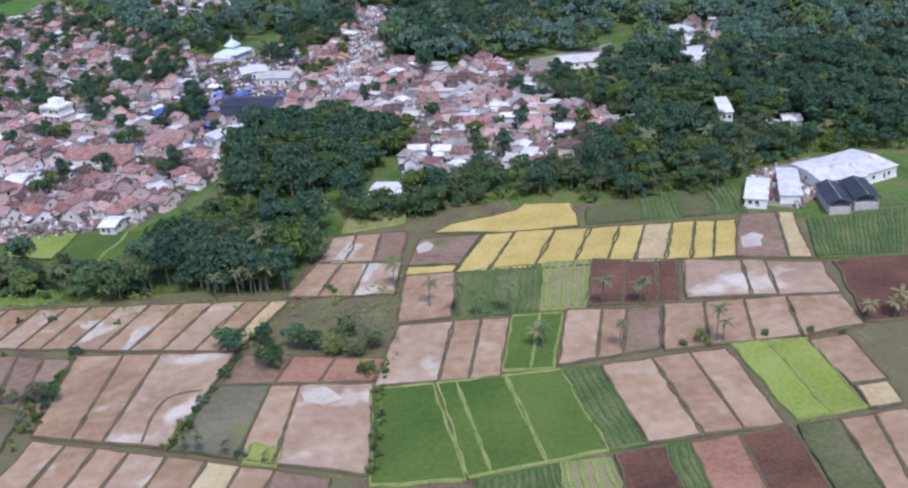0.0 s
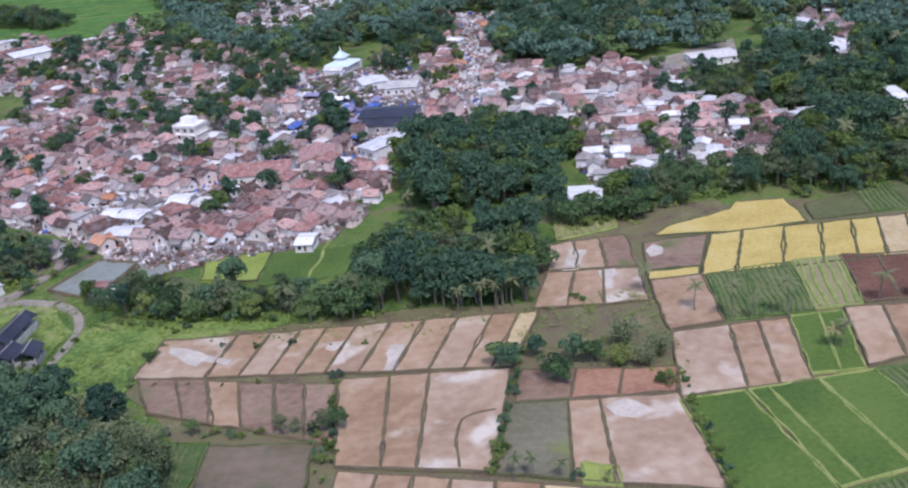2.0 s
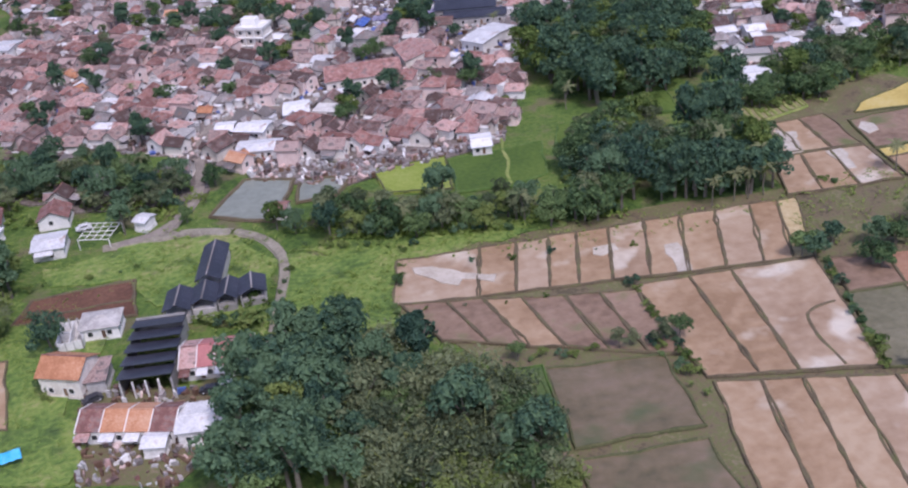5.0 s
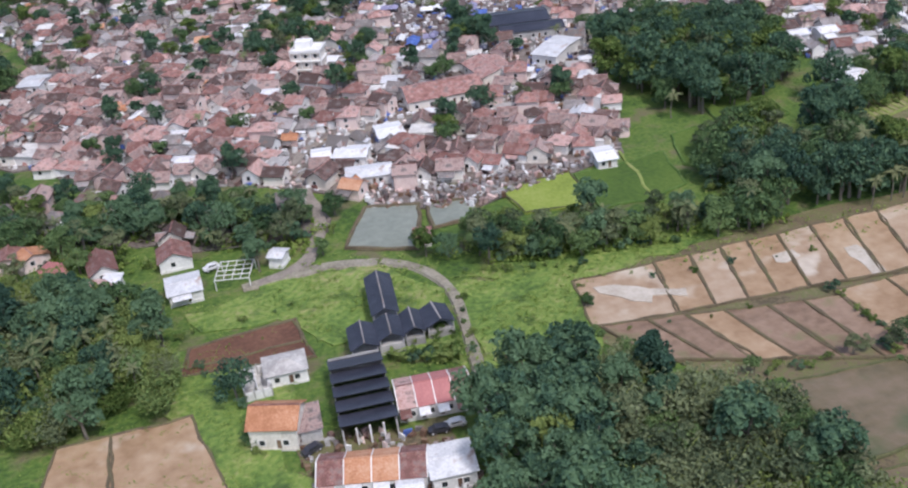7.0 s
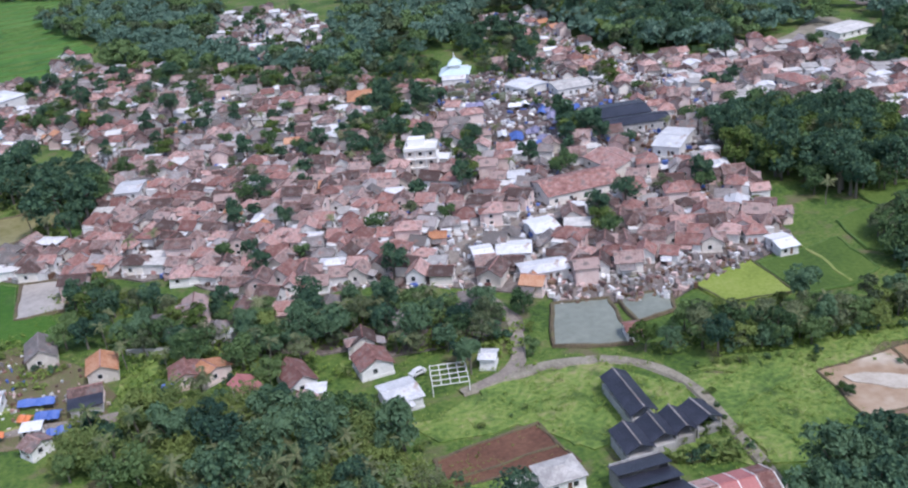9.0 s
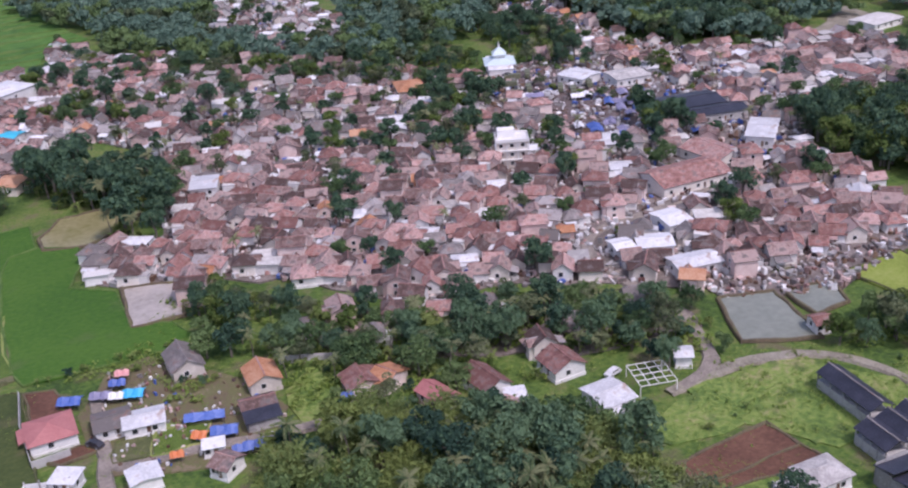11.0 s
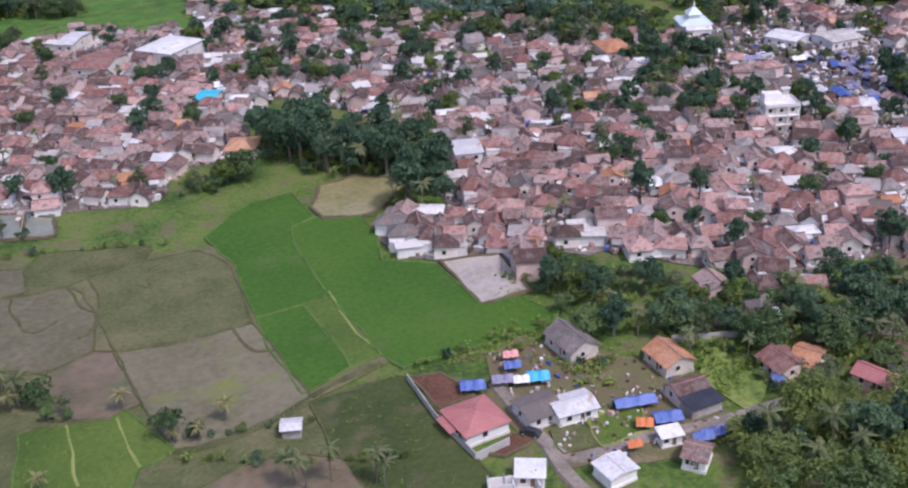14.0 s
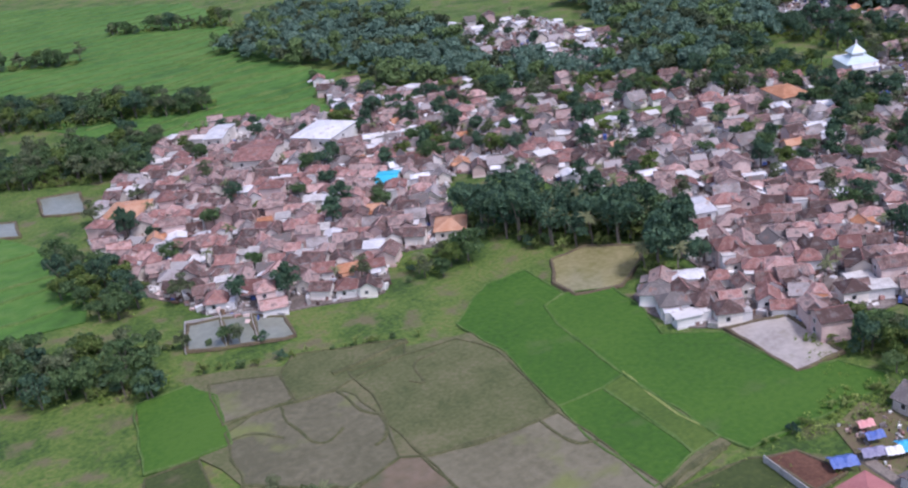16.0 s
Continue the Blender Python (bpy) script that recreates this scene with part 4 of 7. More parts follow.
def saw_tooth_shed(x, y, turn, w, d, steps, h):
    """A big black-roofed hall whose roof steps down in bays."""
    root = tagged(new("stepped_shed"), "large shed with a stepped black sheet roof", "shed", "sheds")
    for k in range(steps):
        deep = d / steps
        yy = -d / 2 + deep * (k + 0.5)
        part("roof", roof_mesh("shed", w, deep, 1.3, 0.25, ROOFS["black"], ROOFS["black"]), root, "", pose(0, yy, h, 0, 0, 180))
    verts, faces = [], []
    for xx in (-w / 2, w / 2 - 0.2):
        box(verts, faces, xx, xx + 0.2, -d / 2, d / 2, -0.5, h)
    box(verts, faces, -w / 2, w / 2, d / 2 - 0.2, d / 2, -0.5, h + 0.6)
    part("wall", mesh_of("wall", verts, faces, WALLS["concrete"]), root)
    for k in range(5):
        v, f = [], []
        xx = -w / 2 + (w - 0.35) * k / 4
        box(v, f, xx, xx + 0.35, -d / 2, -d / 2 + 0.35, -0.5, h)
        part("pillar", mesh_of("pillar", v, f, WALLS["white"]), root)
    return place(root, x, y, turn, max(w, d) * 0.5)


def row_house(x, y, turn, unit, d, h, roofs):
    """Terraced houses: one unit a bay, each with its roof, party wall, door, window and canopy."""
    root = tagged(new("row_house"), "terrace of small white houses with red tiled roofs", "terraced house", "terraced houses")
    count = len(roofs)
    w = unit * count
    verts, faces = [], []
    box(verts, faces, -w / 2, w / 2, -d / 2, d / 2, -0.5, h)
    part("wall", mesh_of("wall", verts, faces, WALLS["white"]), root)
    for k, roof in enumerate(roofs):
        xx = -w / 2 + unit * (k + 0.5)
        part("roof", roof_mesh("gable", unit - 0.5, d, 1.9 + 0.15 * (k % 2), 0.25, ROOFS[roof], ROOFS[roof]), root, "", pose(xx, 0, h))
        part("canopy", roof_mesh("shed", unit * 0.55, 2.2, 0.4, 0.1, ROOFS["zinc" if k % 3 else roof], ROOFS[roof]), root, "", pose(xx - unit * 0.15, -d / 2 - 1.1, h - 0.7))
        part("door", DOOR, root, "", pose(xx - unit * 0.2, -d / 2, 0.1))
        part("window", WINDOW, root, "", pose(xx + unit * 0.22, -d / 2, 1.0))
    for k in range(count + 1):
        v, f = [], []
        xx = -w / 2 + unit * k
        v += [(xx - 0.1, -d / 2 - 0.35, h), (xx + 0.1, -d / 2 - 0.35, h), (xx + 0.1, 0, h + 2.15), (xx - 0.1, 0, h + 2.15), (xx + 0.1, d / 2 + 0.35, h), (xx - 0.1, d / 2 + 0.35, h)]
        v += [(p, q, r - 0.5) for p, q, r in v]
        f += [(0, 1, 2, 3), (3, 2, 4, 5), (1, 7, 8, 2), (2, 8, 10, 4), (6, 0, 3, 9), (9, 3, 5, 11), (0, 6, 7, 1), (4, 10, 11, 5)]
        part("party_wall", mesh_of("party_wall", v, f, WALLS["white"]), root)
    return place(root, x, y, turn, max(w, d) * 0.5)


def flat_block(x, y, turn, w, d, storeys, label, wall="white", open_top=False):
    """A flat-roofed concrete building: slabs, piers, windows and a parapet."""
    root = tagged(new("concrete_building"), label, "building")
    for s in range(storeys):
        z = 3.2 * s
        verts, faces = [], []
        box(verts, faces, -w / 2 + 0.5, w / 2 - 0.5, -d / 2 + 0.9, d / 2 - 0.4, z - (0.5 if s == 0 else 0), z + 3.0)
        part("wall", mesh_of("wall", verts, faces, WALLS[wall]), root)
        verts, faces = [], []
        box(verts, faces, -w / 2, w / 2, -d / 2, d / 2, z + 2.95, z + 3.2)
        part("slab", mesh_of("slab", verts, faces, WALLS["white"]), root)
        bays = max(2, int(w / 3))
        for k in range(bays + 1):
            verts, faces = [], []
            xx = -w / 2 + (w - 0.4) * k / bays
            box(verts, faces, xx, xx + 0.4, -d / 2 + 0.05, -d / 2 + 0.45, z, z + 2.95)
            part("pier", mesh_of("pier", verts, faces, WALLS["white"]), root)
            if k < bays:
                part("window", WINDOW, root, "", pose(xx + w / bays / 2, -d / 2 + 0.9, z + 1.0))
                part("window", WINDOW, root, "", pose(-w / 2 + 0.5, -d / 2 + d * (k + 0.5) / bays, z + 1.0, 0, 0, -90))
    z = 3.2 * storeys
    verts, faces = [], []
    for a in ((-w / 2, w / 2, -d / 2, -d / 2 + 0.2), (-w / 2, w / 2, d / 2 - 0.2, d / 2), (-w / 2, -w / 2 + 0.2, -d / 2 + 0.2, d / 2 - 0.2), (w / 2 - 0.2, w / 2, -d / 2 + 0.2, d / 2 - 0.2)):
        box(verts, faces, *a, z, z + 0.8)
    part("parapet", mesh_of("parapet", verts, faces, WALLS["white"]), root)
    if not open_top:
        verts, faces = [], []
        box(verts, faces, -w / 2 + 1, w * 0.1, 0, d / 2 - 0.6, z, z + 2.6)
        part("stair_house", mesh_of("stair_house", verts, faces, WALLS["white"]), root)
    return place(root, x, y, turn, max(w, d) * 0.5)


def mosque(x, y, turn, w):
    root = tagged(new("mosque"), "white mosque with a two-tiered pale blue roof", "mosque")
    verts, faces = [], []
    box(verts, faces, -w / 2, w / 2, -w / 2, w / 2, -0.5, 4.2)
    part("wall", mesh_of("wall", verts, faces, WALLS["white"]), root)
    part("lower_roof", roof_mesh("hip", w, w, 2.8, 1.2, ROOFS["teal"], ROOFS["zinc"]), root, "", pose(0, 0, 4.2))
    verts, faces = [], []
    box(verts, faces, -w * 0.2, w * 0.2, -w * 0.2, w * 0.2, 4.5, 7.6)
    part("drum", mesh_of("drum", verts, faces, WALLS["white"]), root)
    part("upper_roof", roof_mesh("hip", w * 0.4, w * 0.4, 3.2, 0.9, ROOFS["teal"], ROOFS["zinc"]), root, "", pose(0, 0, 7.6))
    verts, faces = [], []
    limb(verts, faces, (0, 0, 10.5), (0, 0, 13.0), 0.5, 0.05, 8)
    part("finial", mesh_of("finial", verts, faces, ROOFS["zinc"]), root)
    for side in (-1, 1):
        part("side_wing_roof", roof_mesh("gable", w * 0.9, 4.0, 1.2, 0.3, ROOFS["zinc"], ROOFS["zinc"]), root, "", pose(0, side * (w / 2 + 2.5), 3.2))
        verts, faces = [], []
        box(verts, faces, -w * 0.45, w * 0.45, side * (w / 2 + 2.5) - 2, side * (w / 2 + 2.5) + 2, -0.5, 3.2)
        part("side_wing", mesh_of("side_wing", verts, faces, WALLS["white"]), root)
    for k in range(5):
        part("window", WINDOW, root, "", pose(-w / 2 + w * (k + 0.5) / 5, -w / 2, 1.3))
    return place(root, x, y, turn, w * 0.7)


TARP = {
    "blue": material("blue_tarpaulin", even((0.05, 0.10, 0.34), (0.10, 0.17, 0.46)), 2.0, 0.45, 0.3, 5, 0.2, local=True),
    "cyan": material("cyan_tarpaulin", even((0.02, 0.33, 0.62), (0.05, 0.45, 0.75)), 2.0, 0.45, 0.3, 5, 0.1, local=True),
    "orange": material("orange_tarpaulin", even((0.55, 0.14, 0.04), (0.65, 0.22, 0.08)), 2.0, 0.5, 0.3, 5, 0.1, local=True),
    "white": material("white_tarpaulin", even((0.62, 0.62, 0.64), (0.76, 0.76, 0.78)), 2.0, 0.5, 0.3, 5, 0.2, local=True),
    "violet": material("violet_blue_tarpaulin", even((0.16, 0.155, 0.25), (0.28, 0.265, 0.40)), 2.0, 0.5, 0.3, 5, 0.3, local=True),
    "pink": material("pink_tarpaulin", even((0.62, 0.26, 0.26), (0.72, 0.38, 0.36)), 2.0, 0.5, 0.3, 5, 0.1, local=True),
}
TENTS = {}


def tent_proto(colour):
    """A sagging tarpaulin over a ridge pole, on six poles."""
    root = tagged(new("tent"), f"{colour} tarpaulin shelter on poles", "tent", "emergency tents")
    nx, ny = 9, 7
    verts = []
    for j in range(ny):
        for i in range(nx):
            u, v = i / (nx - 1) * 2 - 1, j / (ny - 1) * 2 - 1
            sag = 0.22 * math.cos(i * math.pi / 2) * (1 - abs(v)) + 0.1 * noise.noise((i * 0.9, j * 0.9, 4))
            verts.append((u * 2.5, v * 2.0 + 0.12 * math.sin(i * 2.1), 2.6 - 1.1 * abs(v) - sag))
    faces = [(j * nx + i, j * nx + i + 1, (j + 1) * nx + i + 1, (j + 1) * nx + i) for j in range(ny - 1) for i in range(nx - 1)]
    part("canopy", mesh_of("canopy", verts, faces, TARP[colour]), root)
    v, f = [], []
    limb(v, f, (0, 0, -0.3), (0, 0, 1.7), 0.05, 0.05, 5)
    pole = mesh_of("pole", v, f, BARK)
    for x in (-2.3, 2.3):
        for y, s in ((-1.8, 0.8), (0, 1.3), (1.8, 0.8)):
            part("pole", pole, root, "", pose(x, y, 0) @ Matrix.Diagonal((1, 1, s, 1)))
    TENTS[colour] = root


for shade in TARP:
    tent_proto(shade)


def tent(colour, x, y, turn, length=1.0, wide=1.0):
    copy_thing(TENTS[colour], pose(x, y, 0.06, 0, 0, turn) @ Matrix.Diagonal((length, wide, 1, 1)))


PAINT = {
    "white": material("white_car_paint", even((0.62, 0.62, 0.63), (0.72, 0.72, 0.73)), 2.0, 0.3, 0.0, local=True),
    "dark": material("dark_car_paint", even((0.03, 0.03, 0.04), (0.06, 0.06, 0.07)), 2.0, 0.3, 0.0, local=True),
    "olive": material("olive_truck_paint", even((0.12, 0.13, 0.08), (0.17, 0.18, 0.11)), 2.0, 0.5, 0.0, local=True),
}
CARS = {}


def car_proto(colour, long=4.2, tall=1.5, truck=False):
    root = tagged(new("truck" if truck else "car"), f"{colour} parked {'truck with a covered bed' if truck else 'car beside the houses'}", "truck" if truck else "car", "parked vehicles")
    w = 0.85 if not truck else 1.1
    profile = [(-long / 2, 0.35), (-long / 2, 0.85), (-long * 0.32, 0.95), (-long * 0.18, tall), (long * 0.3, tall), (long * 0.46, 0.95), (long / 2, 0.85), (long / 2, 0.35)]
    if truck:
        profile = [(-long / 2, 0.6), (-long / 2, 2.2), (-long * 0.3, 2.3), (-long * 0.26, 1.4), (-long * 0.24, 2.6), (long / 2, 2.6), (long / 2, 0.6)]
    n = len(profile)
    verts = [(x, -w * (0.86 if z > 1.2 and not truck else 1), z) for x, z in profile] + [(x, w * (0.86 if z > 1.2 and not truck else 1), z) for x, z in profile]
    faces = [tuple(range(n)), tuple(reversed(range(n, 2 * n)))] + [(k, k + n, (k + 1) % n + n, (k + 1) % n) for k in range(n)]
    part("body", mesh_of("body", verts, faces, PAINT[colour]), root)
    for side in (-1, 1):
        v, f = [], []
        box(v, f, -long * 0.2, long * 0.3, side * w * 0.9 - 0.06, side * w * 0.9 + 0.06, 1.0, tall - 0.1)
        part("window", mesh_of("window", v, f, GLASS), root)
    v, f = [], []
    limb(v, f, (0, -0.1, 0), (0, 0.1, 0), 0.33, 0.33, 10)
    f += [tuple(range(10)), tuple(reversed(range(10, 20)))]
    tyre = mesh_of("wheel", v, f, ROOFS["black"])
    v, f = [], []
    limb(v, f, (0, -0.12, 0), (0, 0.12, 0), 0.2, 0.2, 8)
    f += [tuple(range(8)), tuple(reversed(range(8, 16)))]
    rim = mesh_of("rim", v, f, ROOFS["zinc"])
    for x in (-long * 0.31, long * 0.31):
        for y in (-w, w):
            part("rim", rim, part("wheel", tyre, root, "", pose(x, y, 0.33)))
    CARS["truck" if truck else colour] = root


car_proto("white")
car_proto("dark")
car_proto("olive", 7.0, 2.6, True)


def car(kind, x, y, turn):
    copy_thing(CARS[kind], pose(x, y, 0.3, 0, 0, turn))


def compound_wall(path, h=1.8):
    verts, faces = [], []
    for a, b in zip(path, path[1:]):
        d = Vector((b[0] - a[0], b[1] - a[1])).normalized() * 0.1
        k = len(verts)
        for x, y in (a, b):
            for s in (-1, 1):
                verts += [(x - d.y * s, y + d.x * s, -0.4), (x - d.y * s, y + d.x * s, h)]
        faces += [(k + 1, k + 3, k + 7, k + 5), (k, k + 1, k + 5, k + 4), (k + 2, k + 6, k + 7, k + 3), (k, k + 2, k + 3, k + 1), (k + 4, k + 5, k + 7, k + 6)]
    tagged(new("garden_wall", mesh_of("garden_wall", verts, faces, WALLS["concrete"])), "low pale rendered garden wall", "wall", "", "structure")


def shell_house(x, y, turn, w, d, h):
    """A half-built house: bare walls round open rooms, with a ring beam and piers."""
    root = tagged(new("unfinished_house"), "roofless shell of a white half-built house", "house")
    for x0, x1, y0, y1 in ((-w / 2, w / 2, -d / 2, -d / 2 + 0.2), (-w / 2, w / 2, d / 2 - 0.2, d / 2), (-w / 2, -w / 2 + 0.2, -d / 2 + 0.2, d / 2 - 0.2), (w / 2 - 0.2, w / 2, -d / 2 + 0.2, d / 2 - 0.2), (-0.1, 0.1, -d / 2 + 0.2, d / 2 - 0.2), (-w / 2 + 0.2, -0.1, -0.1, 0.1)):
        v, f = [], []
        box(v, f, x0, x1, y0, y1, -0.5, h * 0.8)
        part("wall", mesh_of("wall", v, f, WALLS["white"]), root)
    for k in range(4):
        for side in (-1, 1):
            v, f = [], []
            xx, yy = -w / 2 + (w - 0.3) * k / 3, side * (d / 2 - 0.1)
            box(v, f, xx, xx + 0.3, yy - 0.17, yy + 0.17, -0.5, h + 0.2 * (k % 2))
            part("pier", mesh_of("pier", v, f, WALLS["concrete"]), root)
    v, f = [], []
    box(v, f, -w / 2 + 0.2, w / 2 - 0.2, -d / 2 + 0.2, d / 2 - 0.2, -0.4, 0.12)
    part("floor", mesh_of("floor", v, f, ROOFS["slab"]), root)
    return place(root, x, y, turn, max(w, d) * 0.4)


def frame_shed(x, y, turn, w, d):
    """A bare greenhouse frame of pale posts and rails."""
    root = tagged(new("open_frame"), "bare pale frame of an unroofed greenhouse", "frame")
    for k in range(5):
        for axis in (0, 1):
            v, f = [], []
            t = -0.5 + k / 4
            if axis:
                box(v, f, -w / 2, w / 2, t * d - 0.08, t * d + 0.08, 2.5, 2.66)
            else:
                box(v, f, t * w - 0.08, t * w + 0.08, -d / 2, d / 2, 2.66, 2.8)
            part("rail", mesh_of("rail", v, f, WALLS["white"]), root)
    for k in range(4):
        v, f = [], []
        xx, yy = (-w / 2, w / 2)[k % 2], (-d / 2, d / 2)[k // 2]
        box(v, f, xx - 0.1, xx + 0.1, yy - 0.1, yy + 0.1, -0.4, 2.5)
        part("post", mesh_of("post", v, f, WALLS["white"]), root)
    return place(root, x, y, turn, max(w, d) * 0.4)


def hedge_line(a, b, gap, kinds, scale=0.7):
    rng = random.Random(int(abs(a[0] * 7 + a[1] * 13)))
    count = max(1, int(math.dist(a, b) / gap))
    for k in range(count + 1):
        p = lerp(a, b, k / count)
        if rng.random() < 0.8:
            plant(rng.choice(kinds), p[0] + rng.uniform(-0.8, 0.8), p[1] + rng.uniform(-0.8, 0.8), rng, scale * rng.uniform(0.6, 1.2))


SPOT = random.Random(404)


def spot(key, x, y, scale=1.0):
    plant(key, x, y, SPOT, scale)


RUBBLE = [WALLS["white"], WALLS["concrete"], WALLS["pinkish"], ROOFS["brown"], ROOFS["zinc"], ROOFS["red"], TARP["blue"], ROOFS["grey"], WOOD]


def rubble(poly, each, label, tall=1.6, weights=(5, 5, 4, 4, 4, 2, 1, 4, 2), size=1.0):
    """Broken walls, sheets, boards, sheds and heaps lying between the houses."""
    rng = np.random.default_rng(hash_of(poly))
    xs, ys = [p[0] for p in poly], [p[1] for p in poly]
    count = int(abs(area_of(poly)) / each)
    odds = np.array(weights) / sum(weights)
    verts, faces, picks = [], [], []
    for _ in range(count * 3):
        x, y = rng.uniform(min(xs), max(xs)), rng.uniform(min(ys), max(ys))
        if len(picks) >= count * 6 or not inside(x, y, poly):
            continue
        a, b, c = size * rng.uniform(0.4, 2.6), size * rng.uniform(0.15, 1.5), rng.uniform(0.1, 1.0) ** 2 * tall + 0.2
        m = pose(x, y, 0.1, rng.normal() * 8, rng.normal() * 8, rng.uniform(0, 360))
        v, f = [], []
        box(v, f, -a / 2, a / 2, -b / 2, b / 2, -0.2, c)
        k = len(verts)
        verts += [tuple(m @ Vector(p)) for p in v]
        faces += [tuple(i + k for i in q) for q in f]
        picks += [int(rng.choice(len(RUBBLE), p=odds))] * 6
    tagged(new("rubble", mesh_of("rubble", verts, faces, *RUBBLE, picks=picks)), label, "rubble", "", "stuff")


# ---- the plan: quarters of the village ----
MIX = {"brown": 6, "red": 5, "grey": 3, "orange": 2, "zinc": 2, "slab": 2}
PALE = {"brown": 5, "red": 2, "grey": 6, "zinc": 4, "orange": 1, "slab": 3}
SPARE = []


def village_main(poly):
    SPARE.extend(village(poly, -37, 7.0, "near", {"brown": 5, "red": 6, "grey": 2, "orange": 2, "zinc": 2, "slab": 2}, "packed pale earth and concrete between the houses", 0.14))


def village_grey(poly):
    SPARE.extend(village(poly, -28, 7.2, "far", PALE, "dusty grey yards between damaged houses", 0.3))


def village_west(poly):
    SPARE.extend(village(poly, -36, 6.9, "near", MIX, "narrow earthen yards between tightly packed houses", 0.17))


def village_east(poly):
    SPARE.extend(village(poly, -18, 7.3, "far", {"brown": 4, "red": 4, "grey": 3, "zinc": 3, "slab": 5}, "rubble-strewn ground among collapsed houses", 0.2))


def village_north(poly):
    SPARE.extend(village(poly, -10, 7.4, "far", {"orange": 3, "red": 3, "brown": 2, "zinc": 1}, "earthen yards along the far street", 0.05))


def village_market(poly):
    SQUARES.append(poly)
    sheet("village_ground", poly, 0.05, MUD_SQUARE, "trodden grey-brown town square with puddles", "square", 8, 1.0)


def village_wnorth(poly):
    SPARE.extend(village(poly, -34, 7.4, "far", PALE, "yards at the northern edge of the village", 0.28))


def village_fringe(poly):
    SPARE.extend(village(poly, -25, 11, "far", {"zinc": 5, "grey": 2, "brown": 2}, "clearing with scattered houses in the far wood", 0.4))


def village_slope(poly):
    SPARE.extend(village(poly, -20, 11, "far", {"zinc": 2, "grey": 3, "brown": 3, "orange": 1}, "pale cleared slope with scattered houses", 0.4))


def village_farm(poly):
    sheet("village_ground", poly, -0.05, DIRT, "pale beaten farmyard", "yard", 8, 1.0)


def village_hamlet(poly):
    SPARE.extend(village(poly, -30, 11, "near", {"brown": 4, "red": 5, "grey": 2, "zinc": 1, "orange": 1}, "trodden yards between trees and small houses", 0.5, 3.6))


def village_brink(poly):
    sheet("village_ground", poly, -0.05, YARD, "strewn ground along the village edge", "yard", 8, 1.0)


def village_edge(poly):
    SPARE.extend(village(poly, -36, 7.0, "near", MIX, "yards beside the paddies", 0.1))


def village_rows(poly):
    sheet("village_ground", poly, -0.1, EARTH, "brown earthen yard round the terraced houses", "yard", 8, 1.0)


def village_camp(poly):
    sheet("village_ground", poly, -0.1, EARTH, "muddy trodden ground round the shelters", "yard", 8, 1.5)


def village_infill(poly):
    SPARE.extend(village(poly, -30, 8.0, "far", {"brown": 3, "red": 4, "grey": 4, "zinc": 3, "slab": 3}, "grey-brown yards round the square", 0.5))


def village_outer(poly):
    SPARE.extend(village(poly, -25, 7.6, "far", PALE, "dusty yards at the village's far edge", 0.38))



# fields
earth([(-142.0, 264.4), (-49.3, 254.7), (-42.2, 288.5), (-0.1, 316.7), (86.1, 290.6), (105.5, 279.3), (142.7, 282.6), (84.6, 146.0), (-112.4, 173.1)])
earth([(-151.0, 270.6), (-47.4, 258.1), (-18.7, 243.8), (-87.6, 147.5), (-139.1, 166.9), (-138.6, 213.6), (-157.6, 245.1)])
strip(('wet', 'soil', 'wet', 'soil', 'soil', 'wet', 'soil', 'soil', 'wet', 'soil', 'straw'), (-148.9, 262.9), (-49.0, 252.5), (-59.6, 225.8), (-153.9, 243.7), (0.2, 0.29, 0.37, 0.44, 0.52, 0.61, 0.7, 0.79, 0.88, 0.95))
strip(('soil', 'soil', 'wet'), (-101.3, 230.6), (-59.6, 225.8), (-69.0, 185.8), (-101.4, 194.7), (0.3, 0.53))
strip(('mud', 'red', 'red'), (-57.1, 224.1), (-21.5, 216.4), (-25.0, 206.5), (-60.7, 210.3), (0.35, 0.65))
strip(('grey', 'soil', 'wet'), (-61.5, 209.9), (-24.7, 205.3), (-24.1, 169.6), (-68.0, 184.9), (0.34, 0.53))
strip(('soil', 'soil', 'soil', 'wet', 'soil', 'straw', 'soil', 'mud'), (-100.7, 193.1), (-31.8, 169.9), (-40.9, 129.6), (-109.8, 152.8), (0.12, 0.23, 0.34, 0.47, 0.6, 0.71, 0.82))
strip(('mud', 'mud', 'soil', 'mud', 'mud', 'mud'), (-152.5, 244.0), (-102.0, 228.6), (-101.7, 202.9), (-146.8, 226.6), (0.2, 0.36, 0.52, 0.7, 0.85))
strip(('murky',), (-129.5, 208.6), (-106.0, 204.4), (-108.3, 182.2), (-132.5, 184.3), ())
strip(('crop',), (-152.0, 214.5), (-130.3, 209.9), (-133.5, 184.7), (-155.5, 191.7), ())
strip(('murky',), (-132.8, 181.0), (-109.4, 178.3), (-109.6, 164.4), (-134.6, 167.9), ())
strip(('wet', 'soil', 'soil'), (-18.8, 233.0), (10.3, 232.4), (5.4, 203.8), (-24.0, 203.9), (0.5, 0.75))
strip(('rice', 'rice'), (11.2, 233.2), (24.0, 232.4), (18.2, 205.6), (6.1, 206.3), (0.55,))
